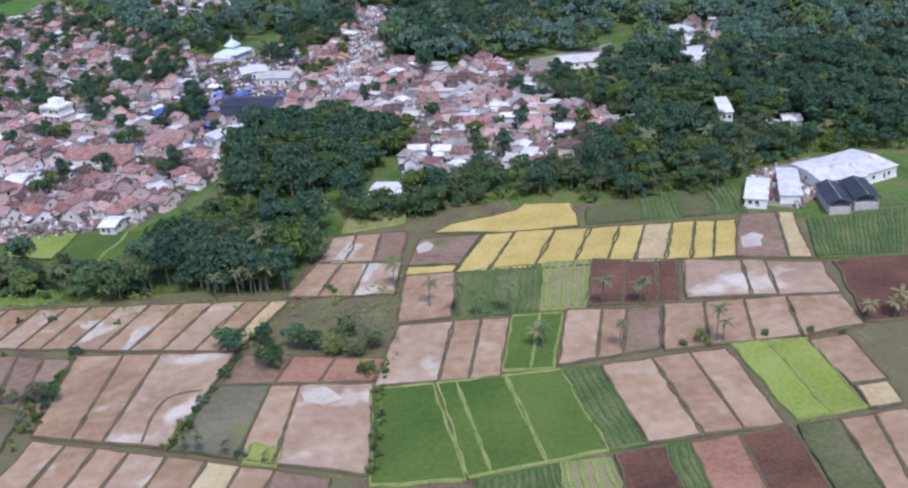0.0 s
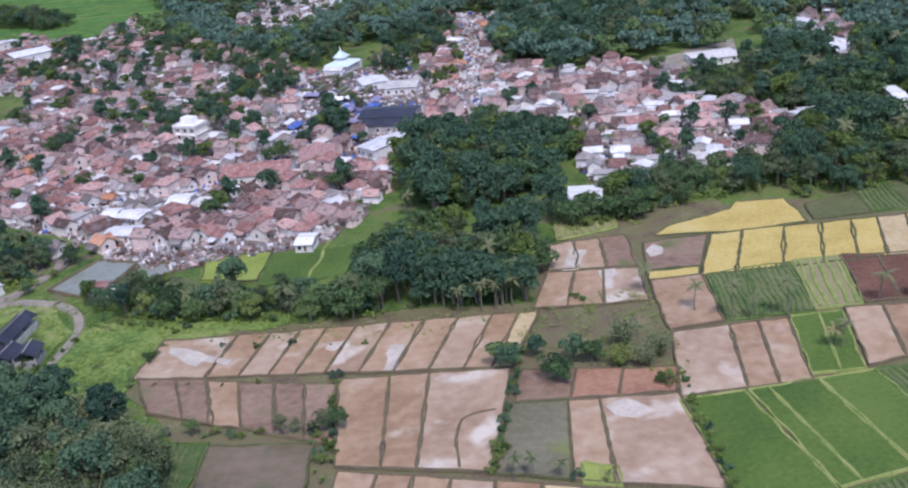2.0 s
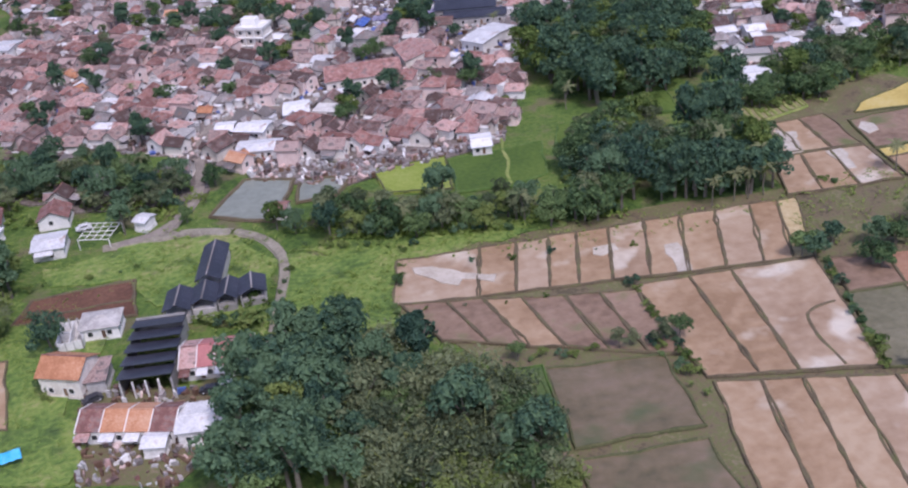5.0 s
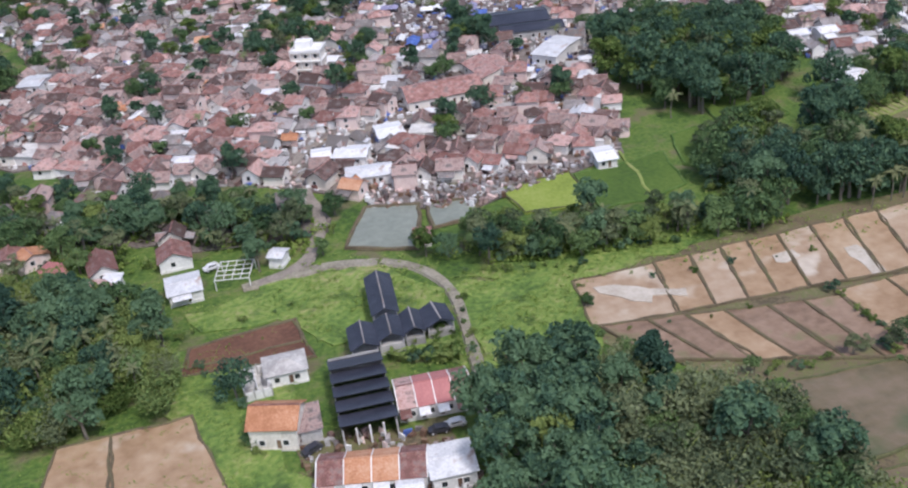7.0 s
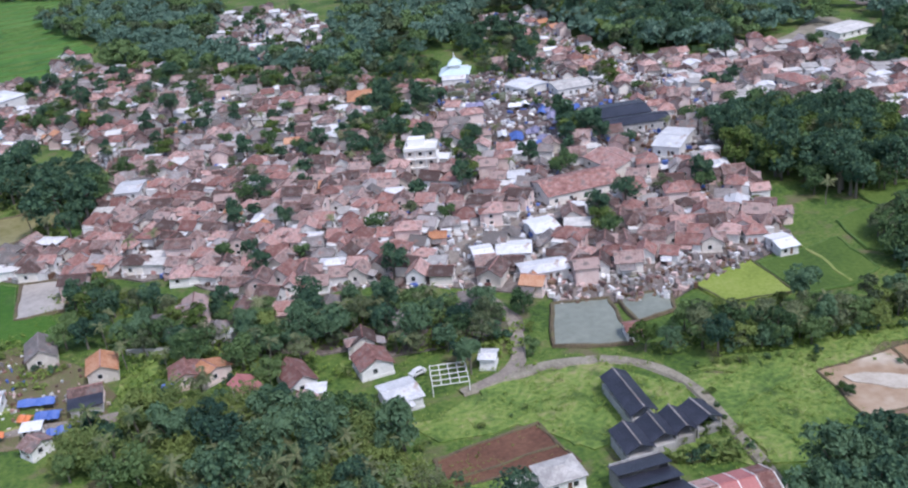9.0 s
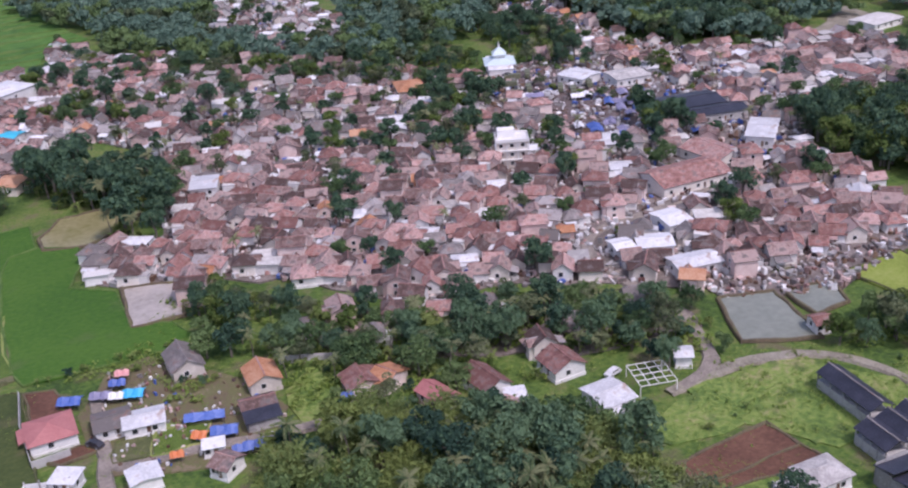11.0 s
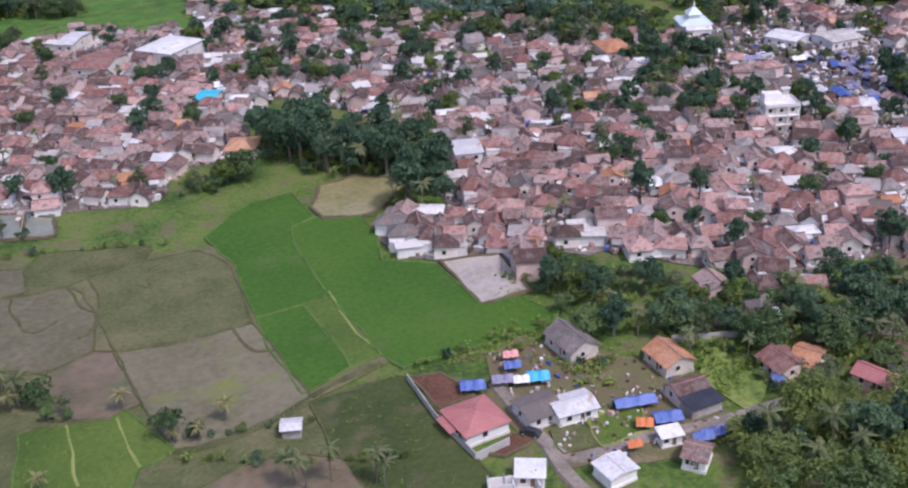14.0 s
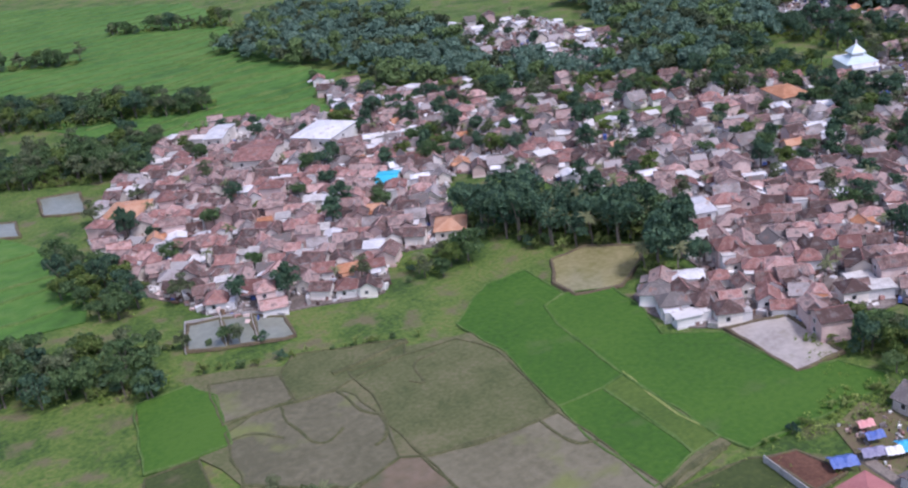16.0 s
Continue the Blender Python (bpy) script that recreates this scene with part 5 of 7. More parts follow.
strip(('soil', 'soil', 'mud'), (25.4, 233.8), (49.3, 231.1), (44.4, 210.4), (19.4, 206.8), (0.38, 0.64))
strip(('soil', 'soil', 'soil'), (50.5, 232.5), (81.7, 231.2), (79.0, 210.8), (45.4, 209.3), (0.33, 0.66))
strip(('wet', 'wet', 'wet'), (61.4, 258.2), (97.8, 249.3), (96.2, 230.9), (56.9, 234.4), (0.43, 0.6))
strip(('soil',), (82.4, 231.1), (96.3, 230.0), (95.7, 213.7), (79.6, 210.6), ())
strip(('dark', 'dark', 'dark'), (36.6, 262.0), (60.3, 258.5), (54.9, 233.4), (31.2, 235.0), (0.38, 0.75))
strip(('rows',), (23.2, 262.9), (35.9, 262.2), (30.4, 234.5), (18.7, 235.1), ())
strip(('crop', 'crop'), (-1.3, 261.5), (22.2, 262.4), (17.8, 233.5), (-3.9, 235.2), (0.45,))
strip(('soil',), (-16.8, 262.3), (-2.6, 261.8), (-4.5, 235.0), (-18.8, 233.7), ())
strip(('gold', 'gold', 'gold', 'gold', 'gold', 'straw', 'gold', 'gold', 'gold'), (7.9, 286.8), (83.7, 282.7), (76.5, 256.9), (-2.7, 261.1), (0.12, 0.28, 0.42, 0.54, 0.64, 0.75, 0.84, 0.92))
lush([(-7.7, 290.9), (-3.0, 296.3), (18.7, 303.1), (22.0, 308.3), (36.8, 306.1), (37.1, 287.0), (13.5, 286.5), (7.6, 287.8)], 'gold')
lush([(-12.7, 287.0), (6.8, 287.0), (-1.3, 267.3), (-16.0, 268.6)], 'mud')
lush([(-16.0, 267.5), (-2.0, 266.3), (-3.2, 261.5), (-17.1, 261.9)], 'gold')
strip(('wet', 'soil', 'mud'), (-39.6, 293.3), (-16.2, 294.1), (-17.7, 272.0), (-42.3, 275.7), (0.33, 0.66))
strip(('soil', 'soil', 'wet'), (-42.9, 274.6), (-17.9, 270.8), (-19.9, 250.6), (-50.2, 254.1), (0.3, 0.62))
strip(('mud', 'straw'), (85.7, 285.8), (101.7, 284.3), (96.4, 252.2), (76.5, 256.8), (0.7,))
strip(('crop', 'crop'), (103.6, 277.6), (141.8, 280.8), (127.0, 248.9), (97.8, 251.9), (0.6,))
strip(('dark',), (101.3, 248.6), (128.2, 251.7), (111.4, 215.4), (96.5, 215.2), ())
strip(('fallow', 'crop', 'fallow', 'crop'), (41.2, 299.9), (91.3, 313.6), (88.9, 287.5), (39.0, 288.0), (0.35, 0.6, 0.8))
strip(('rice',), (-24.5, 202.9), (-10.3, 203.2), (-4.9, 165.8), (-24.1, 166.6), ())
strip(('rice', 'rice', 'rice', 'crop'), (-9.6, 203.1), (28.1, 204.9), (33.4, 172.6), (-4.0, 166.5), (0.12, 0.43, 0.78))
strip(('soil', 'soil', 'soil'), (29.4, 205.1), (60.2, 208.3), (63.3, 175.4), (33.8, 173.0), (0.4, 0.7))
strip(('lime', 'lime'), (61.5, 209.7), (79.5, 209.2), (82.2, 179.0), (66.1, 176.5), (0.5,))
strip(('soil',), (80.2, 208.3), (89.8, 209.6), (91.0, 189.0), (82.3, 188.4), ())
strip(('straw',), (82.7, 187.6), (90.4, 188.3), (90.4, 179.6), (82.6, 178.7), ())
strip(('dark', 'crop', 'red', 'dark'), (26.1, 169.6), (64.2, 174.4), (64.6, 152.1), (26.4, 155.4), (0.28, 0.42, 0.7))
strip(('fallow',), (65.5, 174.5), (74.6, 175.4), (74.2, 150.9), (65.4, 152.0), ())
strip(('soil', 'soil'), (75.0, 175.3), (90.2, 177.4), (85.6, 149.2), (74.7, 150.8), (0.5,))
strip(('rows',), (14.6, 168.4), (25.3, 168.8), (25.9, 156.5), (14.0, 157.2), ())
strip(('crop',), (-2.6, 164.8), (13.7, 168.0), (14.0, 157.2), (-3.8, 156.0), ())
strip(('rows',), (-33.6, 318.7), (-15.2, 315.9), (-17.1, 300.4), (-36.6, 296.3), ())

# fields of the second half
lush([(-318.1, 476.9), (-307.5, 468.9), (-310.8, 453.7), (-317.1, 441.8), (-311.9, 437.2), (-306.0, 431.2), (-309.0, 407.5), (-299.2, 403.8), (-296.6, 393.3), (-300.5, 389.8), (-316.5, 392.1), (-338.6, 395.7), (-339.9, 402.7), (-336.5, 435.1), (-330.9, 464.8), (-326.8, 475.0)], 'deep')
lush([(-329.6, 497.6), (-316.5, 496.4), (-318.1, 476.9), (-326.8, 475.0), (-330.9, 464.8), (-336.5, 435.1), (-343.8, 434.2), (-355.9, 435.8), (-349.1, 463.8), (-348.8, 485.3)], 'deep')
lush([(-343.8, 434.2), (-336.5, 435.1), (-339.9, 402.7), (-347.8, 402.6), (-346.3, 409.7)], 'rice')
lush([(-355.9, 435.8), (-343.8, 434.2), (-346.3, 409.7), (-347.8, 402.6), (-361.1, 400.6), (-359.0, 420.5)], 'deep')
lush([(-388.7, 442.1), (-376.6, 437.1), (-362.6, 434.8), (-357.7, 433.9), (-358.5, 420.1), (-360.2, 398.5), (-369.6, 396.0), (-383.4, 395.3), (-390.6, 398.9), (-390.6, 418.6)], 'grey')
lush([(-381.9, 486.4), (-367.4, 482.0), (-353.8, 478.5), (-349.6, 466.3), (-357.0, 435.1), (-362.6, 434.8), (-376.6, 437.1), (-388.0, 442.1), (-388.0, 458.3), (-384.4, 465.7)], 'fallow')
lush([(-407.8, 485.9), (-398.3, 483.3), (-388.7, 480.6), (-386.3, 474.6), (-387.5, 457.8), (-392.7, 446.1), (-404.8, 442.9), (-412.7, 451.0), (-422.5, 462.2), (-417.0, 483.2)], 'grey')
lush([(-410.7, 507.6), (-395.1, 498.0), (-397.9, 484.7), (-407.8, 485.9), (-415.9, 487.5)], 'grey')
lush([(-388.2, 504.6), (-362.8, 488.8), (-367.4, 482.0), (-381.8, 482.4), (-388.7, 480.6), (-398.3, 483.3), (-395.1, 498.0)], 'fallow')
lush([(-404.8, 442.9), (-392.9, 445.7), (-388.7, 442.1), (-390.6, 418.6), (-398.8, 417.7), (-408.7, 424.7), (-410.1, 435.0)], 'murky')
lush([(-415.1, 423.9), (-407.1, 422.2), (-397.8, 416.9), (-394.3, 419.1), (-390.6, 398.9), (-398.6, 397.7), (-402.6, 391.4), (-420.9, 406.3)], 'rice')
lush([(-428.1, 440.8), (-424.2, 437.6), (-425.8, 425.6), (-431.4, 428.0)], 'grey')
lush([(-431.8, 426.5), (-422.3, 420.0), (-424.1, 406.9), (-434.7, 415.5)], 'murky')
lush([(-396.4, 384.3), (-380.6, 386.1), (-370.8, 382.6), (-360.4, 371.7), (-367.9, 361.1)], 'murky')
lush([(-361.8, 397.2), (-341.5, 393.8), (-339.8, 391.9), (-342.1, 373.0), (-344.5, 354.3), (-350.8, 347.1), (-366.3, 359.8), (-364.4, 382.0)], 'olive')
lush([(-428.0, 512.6), (-414.0, 510.7), (-411.7, 500.8), (-415.1, 486.0), (-417.4, 478.2), (-425.2, 479.2), (-437.4, 482.0)], 'deep')
lush([(-437.9, 480.3), (-425.6, 478.0), (-428.0, 466.9), (-434.9, 446.9), (-445.2, 456.3)], 'olive')
bank([(-415.9, 487.5), (-407.8, 485.9), (-398.3, 483.3), (-388.7, 480.6)], 1.5, 0.8)
bank([(-385.4, 487.5), (-374.9, 487.8), (-363.1, 488.1)], 2.0, 1.0)
bank([(-388.7, 480.6), (-388.8, 465.9), (-385.9, 461.7), (-389.3, 454.4), (-394.1, 453.6)], 1.2, 0.6)
bank([(-387.7, 441.2), (-380.0, 439.1), (-370.9, 436.4), (-362.6, 434.8)], 1.3, 0.6)
bank([(-362.6, 434.8), (-363.5, 421.9), (-358.8, 419.5)], 1.2, 0.6)
bank([(-360.2, 398.5), (-349.3, 400.4), (-341.6, 400.3)], 1.8, 0.8)
bank([(-402.5, 484.2), (-404.4, 472.4), (-402.6, 461.5), (-395.7, 464.9)], 1.1, 0.5)
bank([(-417.9, 479.9), (-411.4, 478.4), (-407.6, 471.1)], 1.1, 0.5)
bank([(-373.6, 470.5), (-371.3, 465.5), (-369.0, 478.4), (-361.4, 476.7)], 1.1, 0.5)
bank([(-422.5, 462.2), (-412.7, 451.0), (-404.8, 442.9), (-392.7, 445.5)], 1.1, 0.5)
bank([(-390.7, 398.6), (-383.4, 395.3), (-369.8, 395.6), (-361.8, 397.2)], 1.8, 0.8)
bank([(-415.1, 423.9), (-407.1, 422.2), (-397.8, 416.9)], 1.2, 0.6)
bank([(-335.5, 436.1), (-338.8, 421.1), (-339.7, 403.5)], 0.9, 0.35, True)
bank([(-406.1, 420.8), (-410.0, 399.5)], 0.9, 0.35, True)
bank([(-396.9, 416.9), (-398.4, 397.5)], 0.9, 0.35, True)
strip(('soil', 'soil'), (-266.1, 258.7), (-239.7, 255.7), (-236.7, 230.1), (-271.5, 242.1), (0.4,))
strip(('dark',), (-236.6, 281.1), (-211.2, 280.8), (-212.2, 271.0), (-237.6, 273.0), ())
strip(('dark',), (-236.0, 281.4), (-212.0, 280.5), (-211.2, 264.2), (-239.8, 271.1), ())
stubble([(-413.9, 515.5), (-380.8, 493.9), (-344.2, 476.6), (-344.3, 469.8), (-333.8, 437.4), (-339.9, 399.5), (-365.8, 396.3), (-391.3, 405.6), (-415.7, 434.6), (-422.5, 462.2), (-425.6, 478.7)])
stubble([(-440.0, 455.4), (-415.7, 434.6), (-392.3, 404.6), (-390.1, 392.9), (-398.3, 380.3), (-449.6, 421.3)])
stubble([(-359.6, 396.5), (-340.0, 393.1), (-349.5, 365.3), (-346.5, 351.7), (-367.5, 361.5), (-397.3, 381.3), (-389.1, 395.0)])
bank([(-75.3, 188.4), (-74.9, 197.8), (-74.5, 206.1), (-71.4, 207.7), (-65.2, 208.6)], 1.1, 0.5, 'earth')
strip(('lime', 'lime'), (-50.1, 184.4), (-43.4, 182.0), (-44.4, 176.1), (-51.3, 177.6), (0.5,))
lush([(-123.3, 312.8), (-95.6, 312.1), (-100.8, 291.9), (-112.4, 289.0), (-126.3, 291.8)], 'rice')
lush([(-87.7, 320.8), (-70.8, 322.7), (-71.7, 309.0), (-84.7, 290.0), (-95.1, 301.9)], 'rice')
lush([(-68.6, 335.2), (-48.6, 329.9), (-50.8, 314.8), (-70.5, 318.7)], 'rice')
lush([(-144.7, 316.1), (-123.9, 315.2), (-126.8, 294.7), (-144.7, 299.4)], 'lime')
bank([(-106.2, 319.5), (-107.6, 307.3), (-112.0, 290.3)], 1.2, 0.4, True)
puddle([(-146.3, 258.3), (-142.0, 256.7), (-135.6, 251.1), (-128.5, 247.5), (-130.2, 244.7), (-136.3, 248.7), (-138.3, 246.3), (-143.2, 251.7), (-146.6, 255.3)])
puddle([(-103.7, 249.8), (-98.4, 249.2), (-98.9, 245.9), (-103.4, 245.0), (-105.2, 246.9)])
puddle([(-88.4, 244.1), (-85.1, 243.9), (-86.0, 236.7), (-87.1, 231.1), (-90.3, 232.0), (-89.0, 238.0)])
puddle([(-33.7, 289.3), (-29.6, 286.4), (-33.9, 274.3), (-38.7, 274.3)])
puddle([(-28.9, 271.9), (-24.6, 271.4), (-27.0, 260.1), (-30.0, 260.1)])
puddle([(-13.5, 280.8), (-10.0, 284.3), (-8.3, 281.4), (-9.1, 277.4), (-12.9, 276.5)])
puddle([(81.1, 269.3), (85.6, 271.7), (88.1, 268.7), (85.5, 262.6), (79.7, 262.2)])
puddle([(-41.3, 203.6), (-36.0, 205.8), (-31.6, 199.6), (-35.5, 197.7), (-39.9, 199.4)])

# meadows
meadow([(-235.0, 295.9), (-189.6, 296.7), (-176.4, 275.7), (-183.8, 243.7), (-194.6, 261.7), (-206.6, 266.1), (-214.8, 283.4), (-232.4, 286.1)])
meadow([(-172.3, 275.7), (-146.0, 266.4), (-154.6, 236.8), (-175.7, 243.8), (-177.7, 250.1)])
meadow([(-172.3, 278.9), (-133.7, 282.2), (-103.4, 271.0), (-105.8, 262.5), (-147.1, 263.2)])
meadow([(-278.5, 364.0), (-263.7, 355.0), (-272.3, 343.1), (-290.2, 339.1), (-290.1, 348.6)])
meadow([(-315.6, 360.0), (-308.7, 351.2), (-319.8, 349.4), (-323.9, 354.5)])
meadow([(-216.0, 301.0), (-197.6, 298.2), (-194.6, 270.4), (-209.2, 269.7)])
meadow([(-175.3, 277.8), (-151.1, 266.4), (-157.7, 236.7), (-180.8, 242.7)])
meadow([(-236.9, 276.0), (-217.1, 273.2), (-218.9, 252.2), (-232.3, 227.8), (-237.2, 230.7), (-237.9, 256.5)])
meadow([(-246.5, 285.4), (-231.1, 273.5), (-228.9, 240.4), (-220.4, 218.9), (-223.2, 208.6), (-241.7, 215.2)])
grow([(-281.7, 361.8), (-187.6, 305.3), (-144.0, 265.4), (-157.7, 229.6), (-178.8, 236.5), (-217.4, 219.9), (-286.4, 256.9)], 5.0, 0.32)
grow([(-302.5, 413.6), (-203.9, 331.2), (-245.8, 301.6), (-305.8, 331.2), (-310.1, 388.1)], 4.5, 0.36)
grow([(-427.7, 469.4), (-389.3, 408.9), (-340.0, 393.1), (-299.8, 388.7), (-336.2, 340.1), (-443.7, 419.6)], 7.0, 0.32)
grow([(-217.5, 309.7), (-56.4, 251.2), (-60.4, 242.5), (-149.3, 260.1), (-158.7, 233.6), (-203.9, 246.9)], 4.0, 0.5)
grow([(-57.4, 254.4), (-17.1, 261.6), (-19.3, 210.8), (-54.2, 227.9)], 3.0, 0.5)
grow([(-311.4, 378.5), (-299.0, 369.5), (-306.1, 361.1), (-313.5, 367.4)], 0.9, 0.7)
grow([(-310.9, 398.8), (-298.0, 392.8), (-308.4, 383.6), (-329.1, 389.1), (-337.3, 393.1)], 1.6, 0.6)
grow([(-319.2, 361.5), (-309.6, 356.1), (-314.6, 345.4), (-325.0, 349.3)], 1.6, 0.35)
grow([(-286.7, 359.0), (-266.9, 354.3), (-278.1, 345.8), (-290.4, 345.2)], 1.2, 0.7)

# far paddies
paddy([(-369.8, 1319.2), (-192.8, 1038.6), (-241.5, 790.7), (-295.5, 750.4), (-401.7, 831.1), (-428.2, 854.8)])
paddy([(-274.0, 985.3), (-219.0, 904.9), (-265.2, 751.1), (-262.3, 658.0), (-294.5, 622.5)])
paddy([(-417.2, 922.6), (-235.5, 816.4), (-232.8, 746.7), (-282.7, 702.4), (-337.6, 709.7)])
paddy([(-442.6, 716.2), (-416.8, 642.3), (-415.2, 587.2), (-423.4, 570.0), (-447.3, 576.8), (-460.5, 590.8)])

# ponds
pond([(-180.8, 325.7), (-166.9, 319.9), (-175.5, 296.3), (-192.0, 306.7)])
pond([(-165.8, 318.8), (-151.9, 314.2), (-157.1, 304.5), (-168.2, 304.8)])
pond([(-304.8, 432.4), (-289.8, 425.5), (-295.3, 405.1), (-308.7, 407.5)], 'muddy')
pond([(-401.4, 694.7), (-387.4, 686.8), (-392.6, 660.7), (-405.5, 672.2)])
pond([(-432.5, 690.0), (-415.1, 675.9), (-418.1, 658.3), (-434.7, 673.7)])
pond([(-401.6, 543.5), (-393.1, 539.1), (-398.8, 522.1), (-407.8, 528.2)])
pond([(-392.7, 538.7), (-385.8, 534.5), (-391.4, 517.6), (-398.3, 522.1)])
pond([(-385.4, 534.1), (-379.5, 525.8), (-382.5, 513.5), (-390.9, 517.6)])
pond([(-306.9, 495.2), (-293.8, 494.9), (-283.7, 483.5), (-289.3, 475.8), (-304.8, 468.1), (-317.2, 473.4), (-316.2, 483.6)], 'shallow')

# black-roofed sheds and terraced houses by the meadow
long_shed(-192.1, 274.5, 79, 16.3, 5.6, 4.0, 1.6, 'black', 'long shed with a black pitched sheet roof')
long_shed(-200.8, 260.6, 80, 8.4, 5.7, 3.6, 1.5, 'black', 'small shed with a black pitched sheet roof')
long_shed(-194.7, 260.8, 80, 7.6, 5.4, 3.6, 1.5, 'black', 'small shed with a black pitched sheet roof')
long_shed(-189.4, 260.7, 80, 7.6, 4.2, 3.6, 1.5, 'black', 'small shed with a black pitched sheet roof')
long_shed(-183.8, 260.5, 87, 6.8, 5.8, 3.6, 1.5, 'black', 'small shed with a black pitched sheet roof')
saw_tooth_shed(-206.6, 242.4, -9, 10.9, 23.7, 5, 4.0)
row_house(-193.5, 237.1, -11, 3.75, 9.9, 3.2, ['red', 'pink', 'pink', 'red'])
row_house(-211.2, 220.7, -20, 5.04, 8.4, 3.2, ['red', 'orange', 'orange', 'red'])
landmark('gable', -198.0, 215.3, -10, 8.0, 8.5, 3.6, 0.7, 'zinc', 'white', 'white house with a pale zinc roof')
landmark('gable', -206.8, 212.6, -15, 4.1, 4.5, 2.8, 0.5, 'zinc', 'white', 'small white outbuilding with a flat zinc roof', windows=0)
landmark('gable', -224.2, 241.3, -26, 9.4, 8.4, 5.0, 2.6, 'orange', 'cream', 'unplastered house with a bright orange tile roof')
landmark('shed', -218.4, 239.8, -9, 4.0, 7.2, 3.2, 0.6, 'brown', 'concrete', 'half-built concrete annexe of a house', windows=0)
landmark('hip', -218.4, 260.3, -7, 8.5, 6.9, 3.2, 1.0, 'slab', 'white', 'half-built white house with pale grey roof sheets', windows=2)
shell_house(-225.1, 259.3, -3, 5.8, 9.1, 2.8)
tent('cyan', -234.8, 219.4, 10, 0.9, 0.9)
car('white', -192.6, 227.4, -8)
car('dark', -196.0, 227.2, -12)
car('dark', -219.8, 233.2, 20)

# houses and shelters beside the paddy
compound_wall([(-401.6, 544.5), (-385.1, 535.3), (-378.8, 526.1)], 0.9)
compound_wall([(-401.6, 544.5), (-408.3, 527.7)], 0.9)
compound_wall([(-392.9, 539.0), (-398.7, 522.0)], 0.8)
compound_wall([(-385.6, 534.3), (-391.3, 517.5)], 0.8)
landmark('hip', -337.9, 368.7, -95, 10.0, 9.8, 2.8, 1.6, 'pink', 'white', 'bungalow with a faded red roof and a front veranda', porch=True)
landmark('gable', -304.1, 378.8, -95, 10.3, 7.4, 2.8, 2.6, 'grey', 'cream', 'house with a steep dark grey roof and pale gable')
landmark('gable', -325.6, 363.8, -9, 7.7, 7.6, 2.7, 1.0, 'grey', 'white', 'long white house with dark roof panels')
landmark('gable', -319.6, 360.1, -14, 8.5, 6.5, 2.8, 0.8, 'zinc', 'white', 'white house wing with a pale roof')
landmark('gable', -291.2, 361.1, -99, 8.3, 7.2, 2.7, 2.0, 'orange', 'cream', 'small single-storey house with a peach-coloured tile roof')
landmark('gable', -296.7, 350.0, -11, 7.4, 5.5, 2.7, 1.4, 'brown', 'pinkish', 'damaged house with a torn pinkish roof')
landmark('shed', -297.6, 345.1, -9, 7.3, 3.7, 2.6, 0.4, 'black', 'concrete', 'lean-to under a black roof sheet', windows=0)
landmark('shed', -310.3, 341.4, -20, 4.1, 2.7, 2.6, 0.4, 'zinc', 'white', 'small white house with a zinc roof', windows=1)
landmark('gable', -310.2, 334.0, -59, 4.4, 5.7, 2.6, 1.4, 'brown', 'white', 'small single-storey house with a brown tile roof')
landmark('gable', -325.6, 340.2, -94, 5.4, 6.0, 2.6, 0.6, 'zinc', 'white', 'wrecked house under loose white sheets', windows=0)
shell_house(-343.8, 347.9, -27, 9.5, 4.7, 2.8)
landmark('shed', -339.1, 349.0, -39, 5.1, 4.6, 2.8, 0.2, 'zinc', 'white', 'white flat-roofed room of an unfinished house', windows=1)
strip(('dark',), (-341.0, 344.7), (-332.4, 340.2), (-338.0, 331.8), (-348.4, 338.9), ())
landmark('gable', -273.4, 344.8, -98, 7.4, 8.1, 2.6, 1.8, 'red', 'pinkish', 'collapsed house with a broken red tile roof')
tent('pink', -317.8, 383.6, -25, 0.7, 0.6)
tent('blue', -319.9, 380.1, -25, 0.8, 0.7)
tent('cyan', -318.0, 373.4, -30, 1.0, 1.0)
tent('white', -321.7, 374.5, -30, 0.7, 0.7)
tent('blue', -331.2, 379.2, -30, 1.1, 1.0)
tent('violet', -324.7, 377.0, -30, 1.0, 0.8)
tent('blue', -307.8, 354.1, -22, 1.8, 0.9)
tent('blue', -306.1, 346.3, -25, 1.2, 1.0)
tent('orange', -311.1, 347.6, -40, 0.7, 0.8)
tent('orange', -317.6, 343.6, -20, 0.6, 0.5)
tent('blue', -302.8, 337.3, -20, 1.0, 0.7)
tent('violet', -299.0, 336.5, -20, 1.0, 0.7)
tent('blue', -305.3, 337.5, -20, 0.9, 0.7)
tent('blue', -278.7, 341.7, -20, 0.6, 0.6)
compound_wall([(-340.4, 390.9), (-343.2, 375.7), (-344.0, 359.9), (-335.9, 359.8)])
compound_wall([(-284.4, 367.2), (-271.3, 359.3), (-266.8, 363.6), (-266.4, 370.1)])
car('dark', -330.8, 359.5, -60)
strip(('dark',), (-339.3, 391.2), (-332.6, 389.2), (-332.2, 377.7), (-340.2, 378.4), ())
strip(('dark',), (-341.2, 360.7), (-333.0, 362.1), (-330.7, 357.9), (-338.7, 357.5), ())
